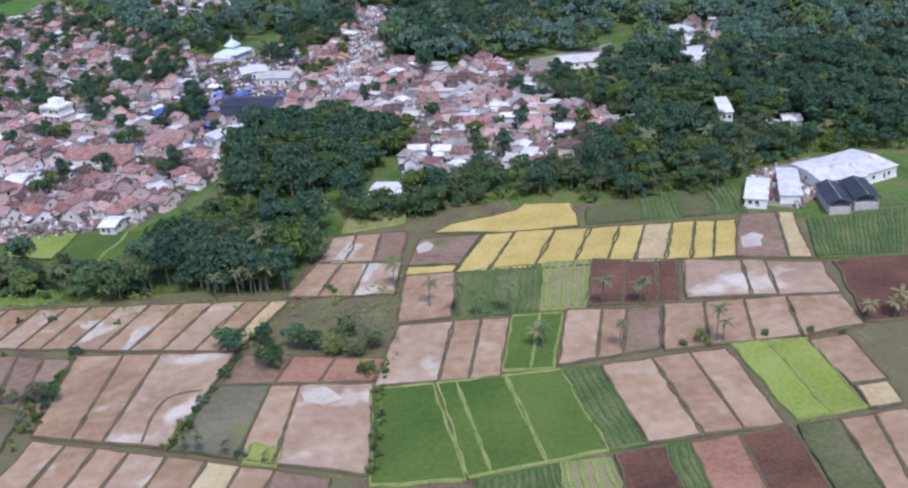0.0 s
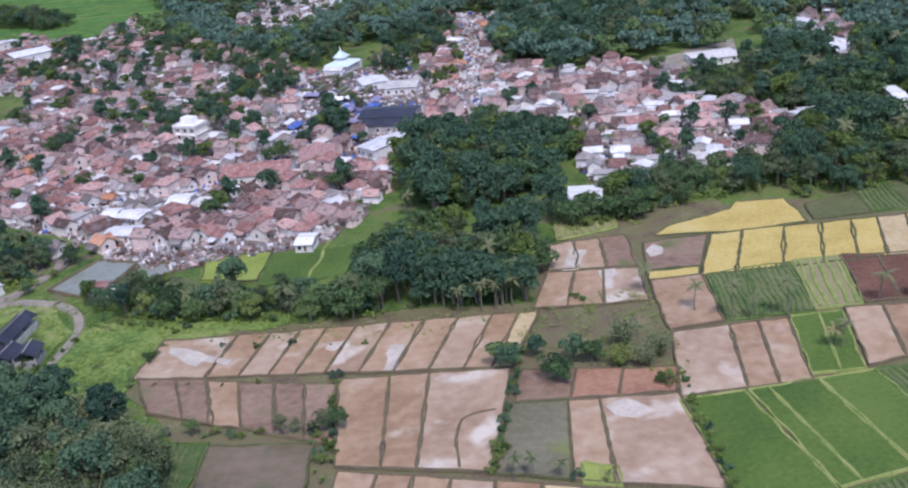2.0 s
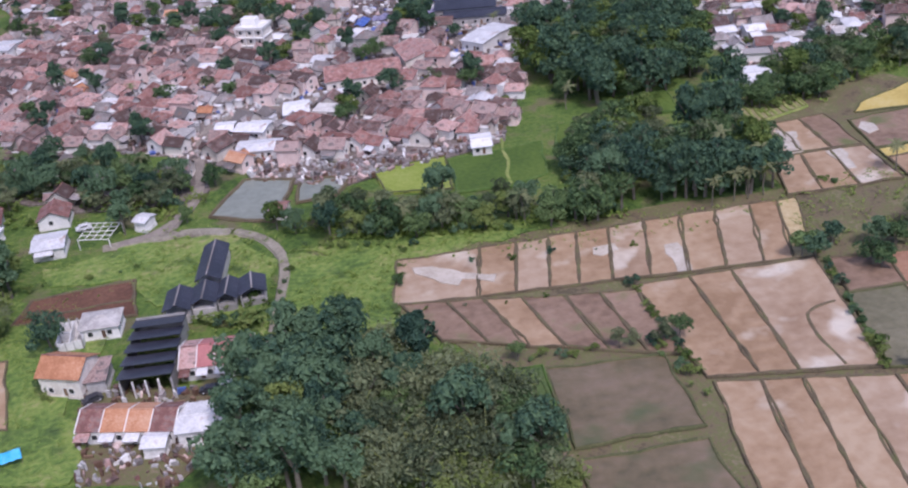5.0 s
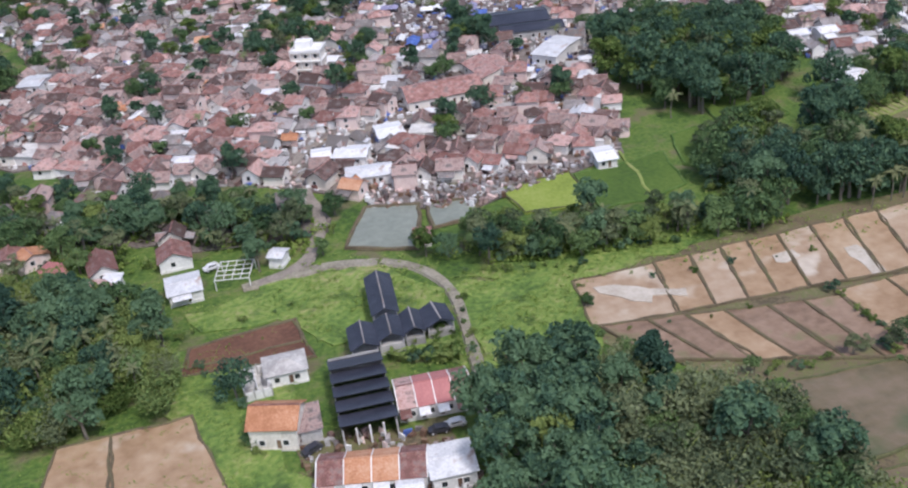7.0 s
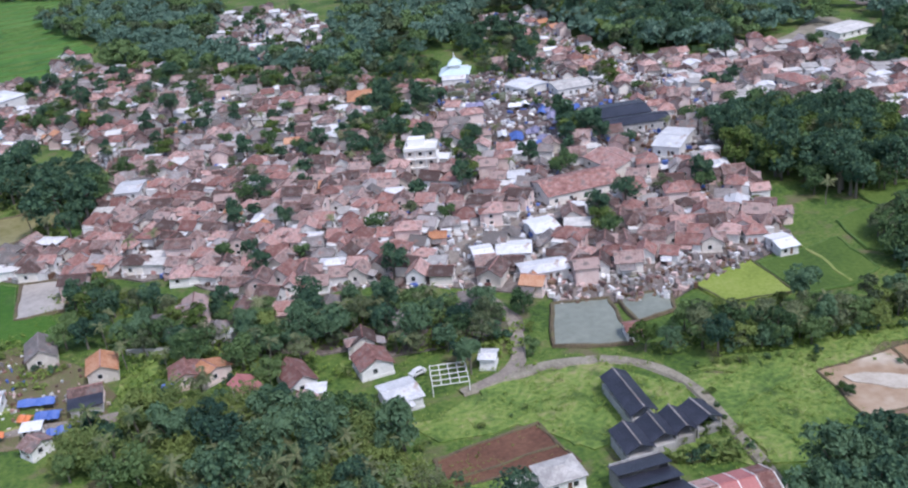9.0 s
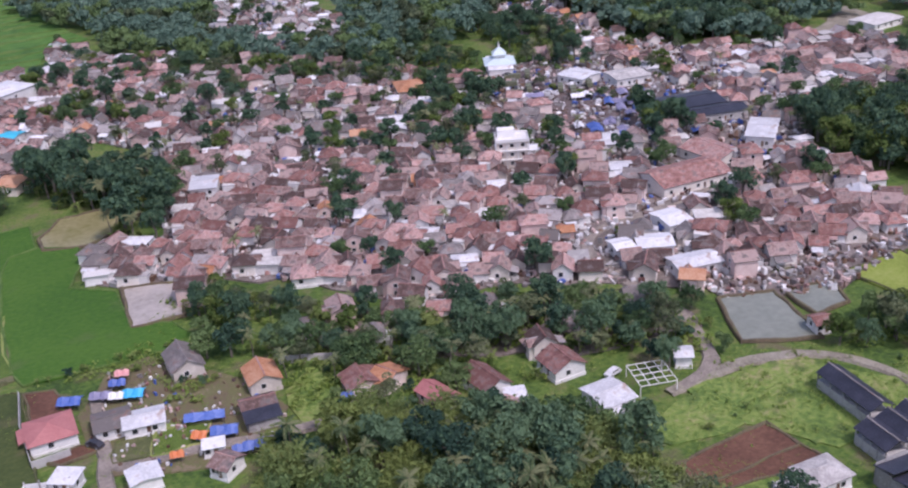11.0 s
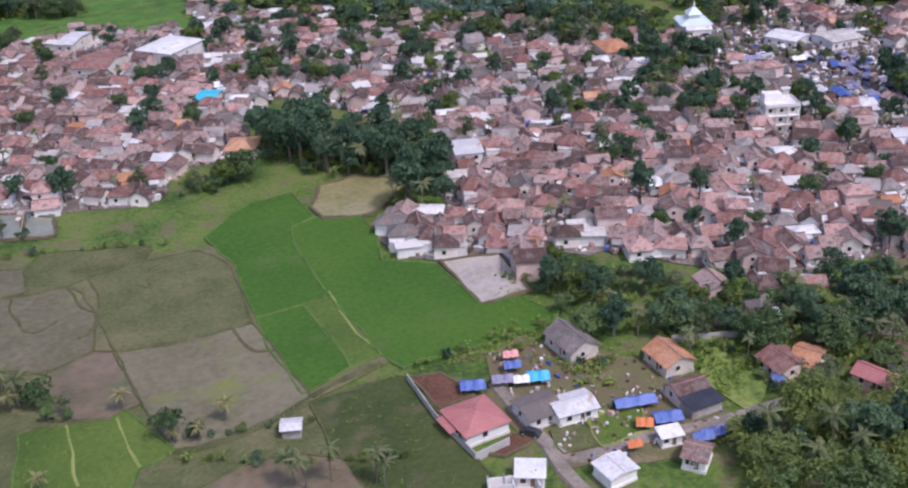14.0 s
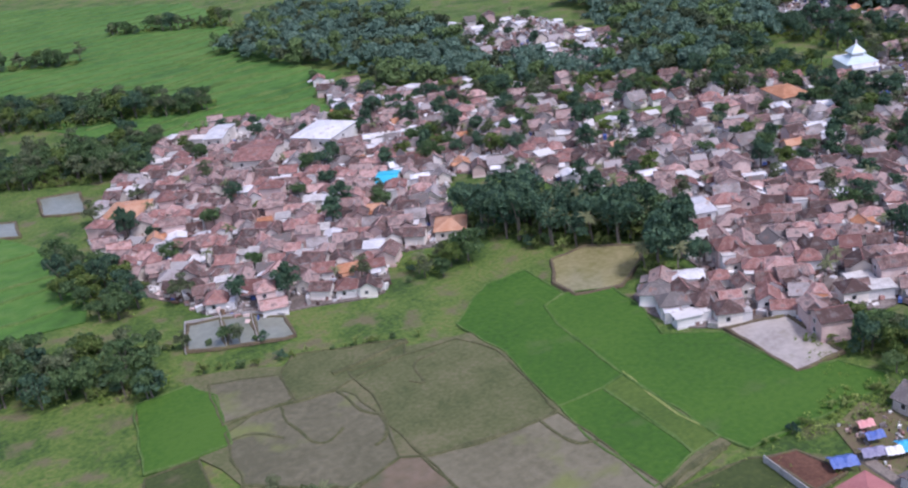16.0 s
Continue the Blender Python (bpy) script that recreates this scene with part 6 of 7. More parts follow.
strip(('fallow',), (-327.0, 358.4), (-318.5, 358.8), (-321.9, 348.2), (-329.4, 350.9), ())
strip(('rice',), (-318.3, 357.3), (-307.0, 353.2), (-310.5, 346.0), (-321.9, 348.2), ())

# houses between the groves
landmark('gable', -232.9, 322.9, -94, 7.8, 8.0, 2.7, 2.4, 'red', 'white', 'white house with a red hipped roof')
landmark('gable', -250.9, 327.2, -87, 10.1, 6.6, 2.7, 2.3, 'red', 'white', 'damaged house with a brownish red roof')
landmark('gable', -262.5, 329.2, -79, 8.1, 5.3, 2.6, 1.5, 'pink', 'pinkish', 'pink-roofed small house with white walls')
landmark('gable', -233.0, 305.8, -3, 7.8, 9.0, 2.9, 0.7, 'zinc', 'white', 'white house with a shining zinc roof', porch=True)
landmark('gable', -252.4, 314.4, -72, 7.1, 6.0, 2.6, 1.3, 'red', 'pinkish', 'house with a dark red roof')
landmark('shed', -248.9, 318.5, -23, 4.1, 3.2, 2.6, 0.4, 'zinc', 'white', 'shed with a white zinc roof', windows=0)
landmark('gable', -268.0, 342.6, -69, 5.4, 8.4, 2.6, 1.6, 'orange', 'pinkish', 'ruined house with orange tiles')
landmark('gable', -273.2, 376.3, -21, 4.3, 6.9, 2.6, 1.0, 'grey', 'white', 'pale grey-roofed house among trees')
car('white', -225.1, 313.9, 10)
landmark('gable', -208.7, 308.6, -36, 3.6, 4.4, 2.8, 0.6, 'zinc', 'white', 'small pale hut beside the lane', windows=0)
landmark('gable', -173.0, 299.9, -20, 4.1, 4.8, 2.6, 1.0, 'red', 'cream', 'small red-roofed hut on the pond bank', windows=1)
landmark('gable', -112.7, 315.5, -12, 5.3, 8.7, 2.8, 0.8, 'zinc', 'white', "white hut with a zinc roof at the field's edge", windows=1)
landmark('gable', -369.1, 389.5, -30, 3.6, 3.4, 2.4, 0.6, 'zinc', 'concrete', 'small field shed with a pale roof', windows=0)

frame_shed(-220.2, 306.4, -20, 8.5, 9.0)

# the town square and its buildings
mosque(-104.9, 537.0, -30, 11.5)
flat_block(-166.2, 438.8, -30, 11.5, 9.0, 3, 'cream three-storey building with open galleries', 'cream')
landmark('gable', -134.2, 388.4, -7, 25.5, 15.4, 3.6, 2.4, 'red', 'cream', 'long school building with a red tiled roof', windows=5)
landmark('gable', -112.5, 397.8, -88, 17.2, 13.0, 3.4, 2.0, 'red', 'cream', 'school wing with a red tiled roof', windows=3)
landmark('gable', -85.4, 401.1, -52, 9.4, 19.8, 4.0, 0.8, 'zinc', 'white', 'large white hall with a pale roof')
landmark('hip', -152.1, 535.1, -20, 11.2, 16.1, 3.6, 2.2, 'orange', 'cream', 'large house with a bright orange roof')
landmark('gable', -83.1, 441.0, -16, 23.4, 15.4, 4.0, 1.2, 'black', 'concrete', 'long hall with a dark blue-black roof', windows=5)
landmark('gable', -83.0, 427.4, -16, 23.4, 9.3, 3.6, 1.0, 'black', 'concrete', 'long hall with a dark blue-black roof', windows=5)
landmark('gable', -76.2, 485.2, -12, 14.9, 12.8, 3.6, 0.8, 'slab', 'white', 'white-roofed market hall beside the square', windows=4)
landmark('gable', -89.7, 499.2, -77, 13.3, 12.4, 3.4, 0.7, 'zinc', 'white', 'low white hall with a zinc roof', windows=3)
landmark('gable', -303.7, 589.5, -41, 7.1, 11.0, 3.2, 0.8, 'cyan', 'white', 'house with a bright cyan sheet roof')
landmark('hip', -294.4, 652.4, -60, 18.3, 21.8, 6.2, 1.6, 'zinc', 'white', 'large white two-storey house with hipped roof', storeys=2)
landmark('hip', -313.9, 536.0, -38, 9.5, 11.7, 3.2, 1.8, 'orange', 'cream', 'house with a fresh orange roof')
landmark('hip', -383.1, 641.9, -38, 14.2, 17.4, 3.2, 2.0, 'orange', 'cream', 'house with a broad orange roof')
landmark('gable', -323.2, 692.3, -42, 7.8, 19.0, 5.8, 1.0, 'zinc', 'cream', 'tall cream house with a pale roof', storeys=2)
landmark('gable', -324.9, 651.6, -44, 15.0, 19.6, 5.8, 1.8, 'red', 'cream', 'two-storey house with ochre bands and red tiles', storeys=2)
landmark('gable', -261.4, 481.5, -25, 8.4, 11.4, 5.6, 0.6, 'zinc', 'white', 'tall plain white house with a flat zinc roof', storeys=2)
landmark('gable', -174.7, 357.0, -29, 9.6, 8.1, 3.2, 0.8, 'zinc', 'white', 'white-walled house with a pale zinc roof')
landmark('gable', -160.1, 365.9, -8, 7.7, 10.4, 3.2, 0.8, 'zinc', 'white', 'white-walled house with a pale zinc roof')
landmark('gable', -174.3, 341.3, -15, 12.7, 7.6, 3.2, 0.8, 'zinc', 'white', 'white-walled house with a pale zinc roof')
landmark('gable', -183.2, 360.7, -15, 5.3, 7.3, 3.2, 0.8, 'zinc', 'white', 'white-walled house with a pale zinc roof')

# farm buildings by the far fields
landmark('gable', 117.9, 307.8, 12, 8.3, 18.0, 3.6, 0.8, 'zinc', 'white', 'long white-roofed poultry shed')
landmark('gable', 124.6, 309.1, 8, 8.8, 19.4, 3.6, 0.8, 'zinc', 'white', 'long white-roofed poultry shed')
landmark('gable', 133.1, 312.8, 24, 13.3, 19.1, 3.6, 0.8, 'zinc', 'white', 'wide white-roofed poultry shed')
long_shed(115.5, 288.2, 84, 15.8, 6.4, 3.6, 1.4, 'black', 'shed with a black pitched roof')
long_shed(124.3, 289.8, 84, 15.1, 7.3, 3.6, 1.4, 'black', 'shed with a black pitched roof')
landmark('gable', 95.1, 298.6, -20, 6.4, 17.5, 3.0, 0.6, 'zinc', 'white', 'small white farmhouse with a zinc roof')
landmark('gable', 106.3, 302.3, -15, 6.0, 23.3, 3.0, 0.6, 'zinc', 'white', 'pale farm outbuilding with a zinc roof', windows=0)
landmark('gable', -22.5, 323.2, -11, 10.3, 14.5, 3.0, 0.8, 'zinc', 'white', 'greenhouse with a pale translucent roof', windows=0)
# this narrow house takes the place of a white scaffold tower
landmark('gable', 106.0, 377.1, -7, 4.2, 19.0, 6.0, 0.5, 'zinc', 'white', 'narrow white two-storey house standing in for a lattice tower', storeys=2)
landmark('gable', 74.3, 377.5, -2, 8.0, 10.8, 3.0, 0.7, 'zinc', 'white', 'small white house standing among trees')
# a hall added where a long whitish strip of ground or road lies
landmark('gable', 65.6, 473.5, 2, 20.7, 14.4, 3.0, 0.6, 'slab', 'white', 'long white hall standing in for a pale patch of ground', windows=4)
landmark('hip', -31.0, 411.8, 3, 10.9, 14.6, 3.4, 2.0, 'red', 'cream', 'house with a red hipped roof')
landmark('hip', -5.9, 427.5, 0, 7.9, 15.4, 3.4, 2.0, 'red', 'cream', 'house with a red hipped roof')
landmark('gable', 121.7, 513.6, 17, 8.5, 15.6, 3.4, 0.8, 'zinc', 'white', 'white-roofed house among far trees')
landmark('gable', 117.3, 464.6, 15, 16.2, 22.2, 3.4, 0.8, 'zinc', 'white', 'white-roofed house among far trees')

# parked vehicles, stalls and shelters on the square
car('white', -102.7, 495.3, 63)
car('dark', -108.4, 526.2, -31)
car('white', -93.0, 501.2, -35)
car('truck', -109.9, 519.9, -26)
car('truck', -117.1, 511.9, -34)
car('dark', -86.9, 510.8, -25)
car('dark', -114.5, 495.9, -24)
car('truck', -102.5, 486.8, 54)
car('white', -110.5, 493.9, -32)
car('white', -96.2, 495.7, -32)
car('white', -95.3, 499.0, -30)
car('white', -94.5, 515.5, 64)
car('white', -120.6, 507.5, 60)
car('dark', -118.2, 531.7, -34)
car('truck', -114.4, 501.4, 60)
car('truck', -91.2, 504.7, -28)
car('white', -95.2, 503.6, -30)
car('white', -88.5, 504.0, -31)
car('white', -92.8, 494.6, 57)
car('white', -97.1, 494.9, 55)
car('truck', -122.1, 500.4, -33)
car('truck', -104.2, 493.4, 55)
car('truck', -92.0, 490.3, 64)
car('dark', -117.0, 506.9, 55)
car('truck', -102.6, 519.1, 55)
car('dark', -93.5, 492.3, 65)
tent('violet', -102.2, 457.2, 59, 1.5, 0.9)
tent('violet', -99.5, 440.4, 66, 0.9, 1.0)
tent('white', -105.8, 480.2, -25, 1.1, 1.2)
tent('violet', -98.2, 442.8, 63, 1.2, 1.2)
tent('white', -106.2, 431.1, 62, 1.4, 1.2)
tent('violet', -118.1, 436.1, 68, 1.6, 1.1)
tent('blue', -98.1, 420.0, 63, 1.4, 1.2)
tent('blue', -125.2, 443.6, 56, 1.2, 1.2)
tent('violet', -121.1, 429.5, -28, 1.3, 0.9)
tent('violet', -97.8, 463.9, -21, 1.6, 0.9)
tent('violet', -91.7, 464.3, 54, 0.8, 1.0)
tent('violet', -89.3, 471.7, 66, 1.5, 1.1)
tent('blue', -109.7, 425.1, 52, 1.2, 1.0)
tent('violet', -108.8, 424.7, 58, 1.3, 1.1)
tent('blue', -118.9, 432.6, -33, 1.5, 1.1)
tent('white', -114.7, 427.1, 59, 1.4, 1.0)
tent('blue', -93.9, 462.2, 64, 1.0, 0.9)
tent('violet', -132.0, 437.2, 67, 0.9, 0.8)
tent('violet', -105.5, 422.8, 51, 0.9, 1.0)
tent('violet', -104.1, 439.2, -30, 1.1, 1.2)
tent('white', -101.7, 479.3, 63, 0.9, 1.1)
tent('blue', -105.1, 434.3, 65, 0.9, 1.2)
tent('violet', -103.7, 449.8, 67, 0.9, 1.0)
tent('violet', -108.7, 431.9, -34, 0.9, 0.8)
tent('white', -93.2, 448.3, -21, 1.4, 0.8)
tent('violet', -95.5, 458.6, -26, 0.9, 0.9)
tent('blue', -91.2, 460.8, -31, 0.9, 1.1)
tent('violet', -126.8, 490.8, -33, 1.3, 0.9)
tent('violet', -115.7, 447.2, 52, 1.3, 1.0)
tent('violet', -117.3, 446.5, -26, 0.9, 1.1)
tent('blue', -111.7, 428.8, -34, 1.2, 0.9)
tent('violet', -101.9, 443.3, -23, 1.2, 1.0)
tent('white', -121.1, 494.9, -28, 0.8, 1.2)
tent('blue', -89.2, 462.2, -29, 1.1, 1.2)
tent('violet', -94.2, 442.6, -37, 1.5, 1.0)
tent('blue', -123.5, 447.3, 66, 1.0, 1.3)
tent('violet', -103.9, 429.7, -25, 1.1, 0.9)
tent('white', -106.7, 423.5, -28, 1.3, 1.2)
tent('violet', -99.7, 474.8, 53, 1.0, 0.9)
tent('violet', -117.0, 430.5, -26, 1.2, 1.3)
tent('white', -127.3, 451.4, 63, 1.4, 0.9)
tent('violet', -118.1, 492.3, -27, 1.5, 1.2)
tent('blue', -100.9, 466.2, 52, 1.6, 1.0)
tent('violet', -97.1, 463.6, -27, 1.1, 1.3)

# roads
road([(-185.8, 228.6), (-181.8, 240.5), (-178.6, 255.4), (-174.4, 274.6), (-178.2, 288.6), (-185.7, 295.5)], 2.3, DIRT, 'narrow pale dirt track through the meadow')
road([(-186.6, 295.5), (-197.2, 300.5), (-209.0, 301.1), (-219.8, 301.1)], 3.0, DIRT, 'narrow dirt lane along the ponds')
road([(-216.0, 301.0), (-203.9, 303.2), (-198.9, 311.5), (-192.5, 326.2), (-193.2, 348.6), (-190.0, 369.0), (-179.5, 378.3), (-160.6, 377.3), (-127.0, 378.9), (-107.1, 377.6)], 3.0, MUD_LANE, 'curving brown-grey village lane')
road([(-55.8, 381.1), (-52.5, 408.2), (-47.3, 456.5), (-39.9, 522.0), (-36.2, 580.1), (-34.5, 644.5)], 7.0, ASPHALT, 'straight grey main street')
road([(-276.6, 335.5), (-284.9, 337.2), (-297.4, 339.8), (-312.8, 345.6), (-329.1, 348.0), (-330.1, 354.3), (-327.8, 369.2), (-325.7, 378.8)], 2.6, MUD_LANE, 'muddy lane between the shelters')
road([(-330.1, 354.3), (-332.2, 348.0), (-333.2, 337.2)], 2.6, MUD_LANE, 'muddy lane past half-built houses')

# single trees, palms and hedges in the fields
spot('palm', 34.8, 235.3, 0.8)
spot('palm', 44.7, 233.6, 0.8)
spot('palm', 46.4, 234.3, 0.8)
spot('palm', 59.9, 211.1, 0.8)
spot('palm', 17.1, 215.5, 0.8)
spot('palm', 10.9, 233.3, 0.8)
spot('palm', 1.8, 233.9, 0.8)
spot('palm', -2.7, 235.7, 0.8)
spot('palm', -10.1, 242.0, 0.8)
spot('palm', -19.5, 254.4, 0.8)
spot('palm', 58.6, 211.4, 0.8)
spot('palm', 35.4, 212.4, 0.8)
spot('dry_palm', 97.5, 216.4, 0.8)
spot('dry_palm', 103.8, 215.9, 0.8)
spot('dry_palm', 105.5, 216.6, 0.8)
spot('dry_palm', 15.5, 216.3, 0.8)
spot('broad', -62.0, 227.4, 0.8)
spot('broad', -59.7, 225.5, 0.8)
spot('broad', -44.2, 225.8, 0.8)
spot('broad', -40.5, 223.8, 0.8)
spot('bamboo', -33.7, 221.2, 0.7)
spot('bamboo', -28.5, 218.9, 0.7)
spot('bamboo', -24.9, 222.6, 0.7)
spot('bamboo', -30.9, 229.5, 0.7)
spot('bush', -26.3, 210.2, 0.7)
spot('bush', -24.2, 211.2, 0.7)
spot('bush', 50.8, 211.3, 0.7)
spot('bush', 55.7, 211.3, 0.7)
spot('bush', 70.3, 212.2, 0.7)
spot('bush', 81.4, 211.8, 0.7)
spot('bush', 88.9, 210.6, 0.7)
spot('bush', -38.2, 257.8, 0.7)
spot('bush', -36.4, 255.7, 0.7)
spot('broad', -151.1, 251.8, 0.4)
spot('broad', -52.6, 230.1, 0.6)
spot('broad', -50.1, 217.9, 0.6)
spot('broad', -49.2, 216.1, 0.6)
spot('palm', -69.5, 256.8, 0.8)
spot('palm', -63.3, 257.3, 0.8)
spot('palm', -59.5, 257.2, 0.8)
spot('palm', -54.9, 257.6, 0.8)
spot('palm', -100.0, 264.7, 0.8)
spot('palm', -90.8, 264.1, 0.8)
spot('dry_palm', -414.3, 433.0, 0.7)
spot('dry_palm', -394.6, 418.7, 0.7)
spot('dry_palm', -378.1, 402.0, 0.7)
spot('dry_palm', -389.7, 401.1, 0.7)
spot('dry_palm', -385.2, 398.7, 0.7)
spot('dry_palm', -416.3, 401.2, 0.7)
spot('palm', -412.6, 434.1, 0.8)
spot('palm', -414.2, 438.1, 0.8)
spot('palm', -376.0, 374.6, 0.8)
spot('palm', -374.7, 372.5, 0.8)
spot('palm', -369.6, 371.3, 0.8)
spot('palm', -363.0, 365.6, 0.8)
spot('palm', -362.3, 363.9, 0.8)
spot('broad', -408.7, 424.7, 0.5)
spot('broad', -421.3, 436.7, 0.5)
spot('broad', -418.6, 437.0, 0.5)
hedge_line((-56.5, 232.9), (-68.6, 185.0), 1.9, ('bush', 'bush', 'banana', 'bush'), 0.60)
hedge_line((-101.9, 230.7), (-102.0, 195.9), 1.9, ('bush', 'bush', 'banana'), 0.50)
hedge_line((-22.2, 212.7), (-23.6, 169.6), 1.9, ('bush', 'banana', 'bush'), 0.50)
hedge_line((-64.9, 183.3), (-43.2, 176.3), 4.0, ('bush', 'palm'), 0.45)
hedge_line((-106.6, 210.1), (-104.1, 187.8), 2.6, ('bush', 'banana', 'bush'), 0.60)
hedge_line((-140.6, 214.9), (-101.3, 207.7), 3.0, ('bush', 'bush', 'airy'), 0.60)
hedge_line((-131.9, 255.8), (-94.9, 246.5), 9.0, ('bush',), 0.40)
hedge_line((-147.8, 239.6), (-102.4, 229.5), 9.0, ('bush',), 0.30)
hedge_line((-392.3, 403.3), (-364.6, 390.3), 2.6, ('bush', 'airy', 'bush'), 0.60)
hedge_line((-418.4, 454.0), (-404.7, 422.6), 3.0, ('bush', 'broad', 'airy'), 0.55)
hedge_line((-390.1, 393.3), (-355.2, 368.8), 3.4, ('bush', 'banana'), 0.50)
hedge_line((-338.3, 394.5), (-301.9, 390.8), 2.4, ('bush', 'bush', 'banana'), 0.50)
hedge_line((-408.5, 514.9), (-358.7, 488.1), 3.2, ('bush', 'bush', 'banana'), 0.60)
hedge_line((-416.6, 537.5), (-389.1, 517.7), 2.6, ('bush', 'airy'), 0.55)
hedge_line((-196.7, 260.5), (-179.6, 255.8), 2.2, ('bush', 'bush', 'banana'), 0.60)
hedge_line((-197.4, 254.9), (-181.9, 250.9), 2.2, ('bush', 'bush', 'banana'), 0.55)
hedge_line((-146.3, 266.7), (-154.9, 237.1), 3.0, ('bush',), 0.50)
hedge_line((-237.3, 286.8), (-210.9, 286.4), 3.5, ('bush', 'banana'), 0.60)
hedge_line((-168.6, 279.7), (-143.8, 268.2), 3.0, ('bush', 'banana', 'bush'), 0.60)
hedge_line((-175.1, 269.1), (-181.7, 242.5), 3.0, ('bush', 'bush'), 0.40)
hedge_line((-229.8, 256.6), (-229.0, 231.2), 3.0, ('bush', 'bush', 'broad'), 0.60)
hedge_line((-235.3, 272.6), (-230.5, 262.2), 3.0, ('bush', 'bush'), 0.60)
hedge_line((-313.7, 385.6), (-304.0, 387.3), 3.0, ('bush',), 0.50)
hedge_line((-309.7, 373.4), (-294.2, 366.3), 2.6, ('bush', 'banana'), 0.50)
hedge_line((-109.4, 513.5), (-94.7, 458.3), 5.0, ('bush', 'airy'), 0.70)

# village ground
village_main([(-281.0, 466.0), (-267.4, 500.7), (-242.4, 486.2), (-208.2, 466.9), (-178.7, 446.3), (-146.3, 421.6), (-121.5, 396.8), (-82.4, 379.9), (-87.7, 353.1), (-99.7, 329.7), (-116.1, 322.3), (-146.4, 324.9), (-178.5, 332.2), (-195.2, 347.6), (-221.9, 367.0), (-244.0, 370.0), (-260.1, 402.3), (-284.6, 423.3)])
village_grey([(-250.3, 711.5), (-223.9, 664.7), (-230.9, 596.4), (-206.8, 569.8), (-166.3, 549.5), (-134.9, 549.9), (-131.6, 534.6), (-150.4, 487.0), (-173.3, 448.4), (-194.5, 435.5), (-218.2, 439.9), (-229.2, 468.3), (-260.4, 496.2), (-266.8, 548.0), (-283.7, 581.7), (-280.6, 636.1)])
village_west([(-384.1, 667.4), (-337.5, 719.4), (-317.5, 725.7), (-295.8, 699.3), (-284.4, 646.3), (-272.2, 610.8), (-285.2, 575.9), (-312.1, 550.7), (-307.8, 532.4), (-321.6, 529.7), (-333.4, 537.3), (-351.3, 516.5), (-377.8, 529.2), (-388.3, 530.2), (-400.6, 565.3), (-402.9, 590.8), (-401.9, 632.3)])
village_east([(-32.4, 511.6), (-4.0, 488.0), (25.3, 485.5), (47.6, 459.7), (46.0, 405.0), (67.0, 394.4), (65.0, 367.3), (41.8, 344.6), (8.3, 339.8), (-16.3, 336.8), (-18.6, 355.9), (-14.9, 385.9), (-40.1, 402.5), (-53.9, 428.9)])
village_north([(-48.1, 613.7), (-22.6, 611.7), (-37.9, 464.3), (-62.9, 475.2)])
village_market([(-122.3, 531.2), (-84.8, 530.0), (-64.1, 489.3), (-72.2, 427.8), (-91.7, 425.1), (-111.1, 424.9), (-131.5, 435.1)])
village_wnorth([(-245.9, 755.7), (-241.5, 693.3), (-208.5, 671.7), (-232.6, 619.1), (-269.0, 607.2), (-281.3, 656.0)])
village_fringe([(-186.8, 677.0), (-150.7, 778.2), (-104.0, 753.2), (-112.2, 673.6), (-148.5, 610.4)])
village_slope([(-58.3, 602.7), (-40.7, 648.3), (-5.9, 630.7), (-37.0, 547.2), (-22.0, 519.0), (-32.0, 437.0), (-58.8, 427.1), (-68.3, 498.0)])
village_farm([(98.5, 318.3), (123.2, 330.1), (115.8, 298.1), (104.5, 286.9), (91.3, 294.1)])
village_brink([(-178.5, 332.2), (-146.4, 324.9), (-116.1, 322.3), (-100.7, 330.8), (-105.0, 318.3), (-134.7, 312.6), (-153.7, 309.8), (-179.8, 324.6)])
village_infill([(-136.7, 540.4), (-116.3, 538.3), (-78.0, 538.1), (-62.8, 506.8), (-41.4, 425.0), (-82.4, 379.9), (-121.5, 396.8), (-146.3, 421.6), (-168.2, 438.0), (-164.9, 482.0)])
village_outer([(-315.7, 698.8), (-223.9, 669.6), (-134.8, 569.3), (-124.8, 520.5), (-195.0, 582.2), (-294.7, 595.8)])
village_rows([(-222.9, 239.4), (-193.8, 227.4), (-193.7, 210.2), (-204.6, 200.8), (-222.2, 207.6)])
village_camp([(-320.4, 388.5), (-307.1, 384.2), (-314.4, 371.6), (-308.5, 360.7), (-295.2, 352.7), (-293.3, 340.0), (-300.5, 336.5), (-317.8, 343.1), (-330.2, 347.0), (-331.1, 354.2), (-328.8, 370.2)])
village_edge([(-306.0, 462.0), (-291.9, 465.2), (-276.6, 452.4), (-280.5, 420.1), (-291.2, 408.8), (-289.7, 426.6), (-303.9, 432.9), (-311.5, 441.1)])
rubble([(-281.0, 466.0), (-267.4, 500.7), (-242.4, 486.2), (-208.2, 466.9), (-178.7, 446.3), (-146.3, 421.6), (-121.5, 396.8), (-82.4, 379.9), (-87.7, 353.1), (-99.7, 329.7), (-116.1, 322.3), (-146.4, 324.9), (-178.5, 332.2), (-195.2, 347.6), (-221.9, 367.0), (-244.0, 370.0), (-260.1, 402.3), (-284.6, 423.3)], 5, 'clutter of walls, sheets and stores between the houses')
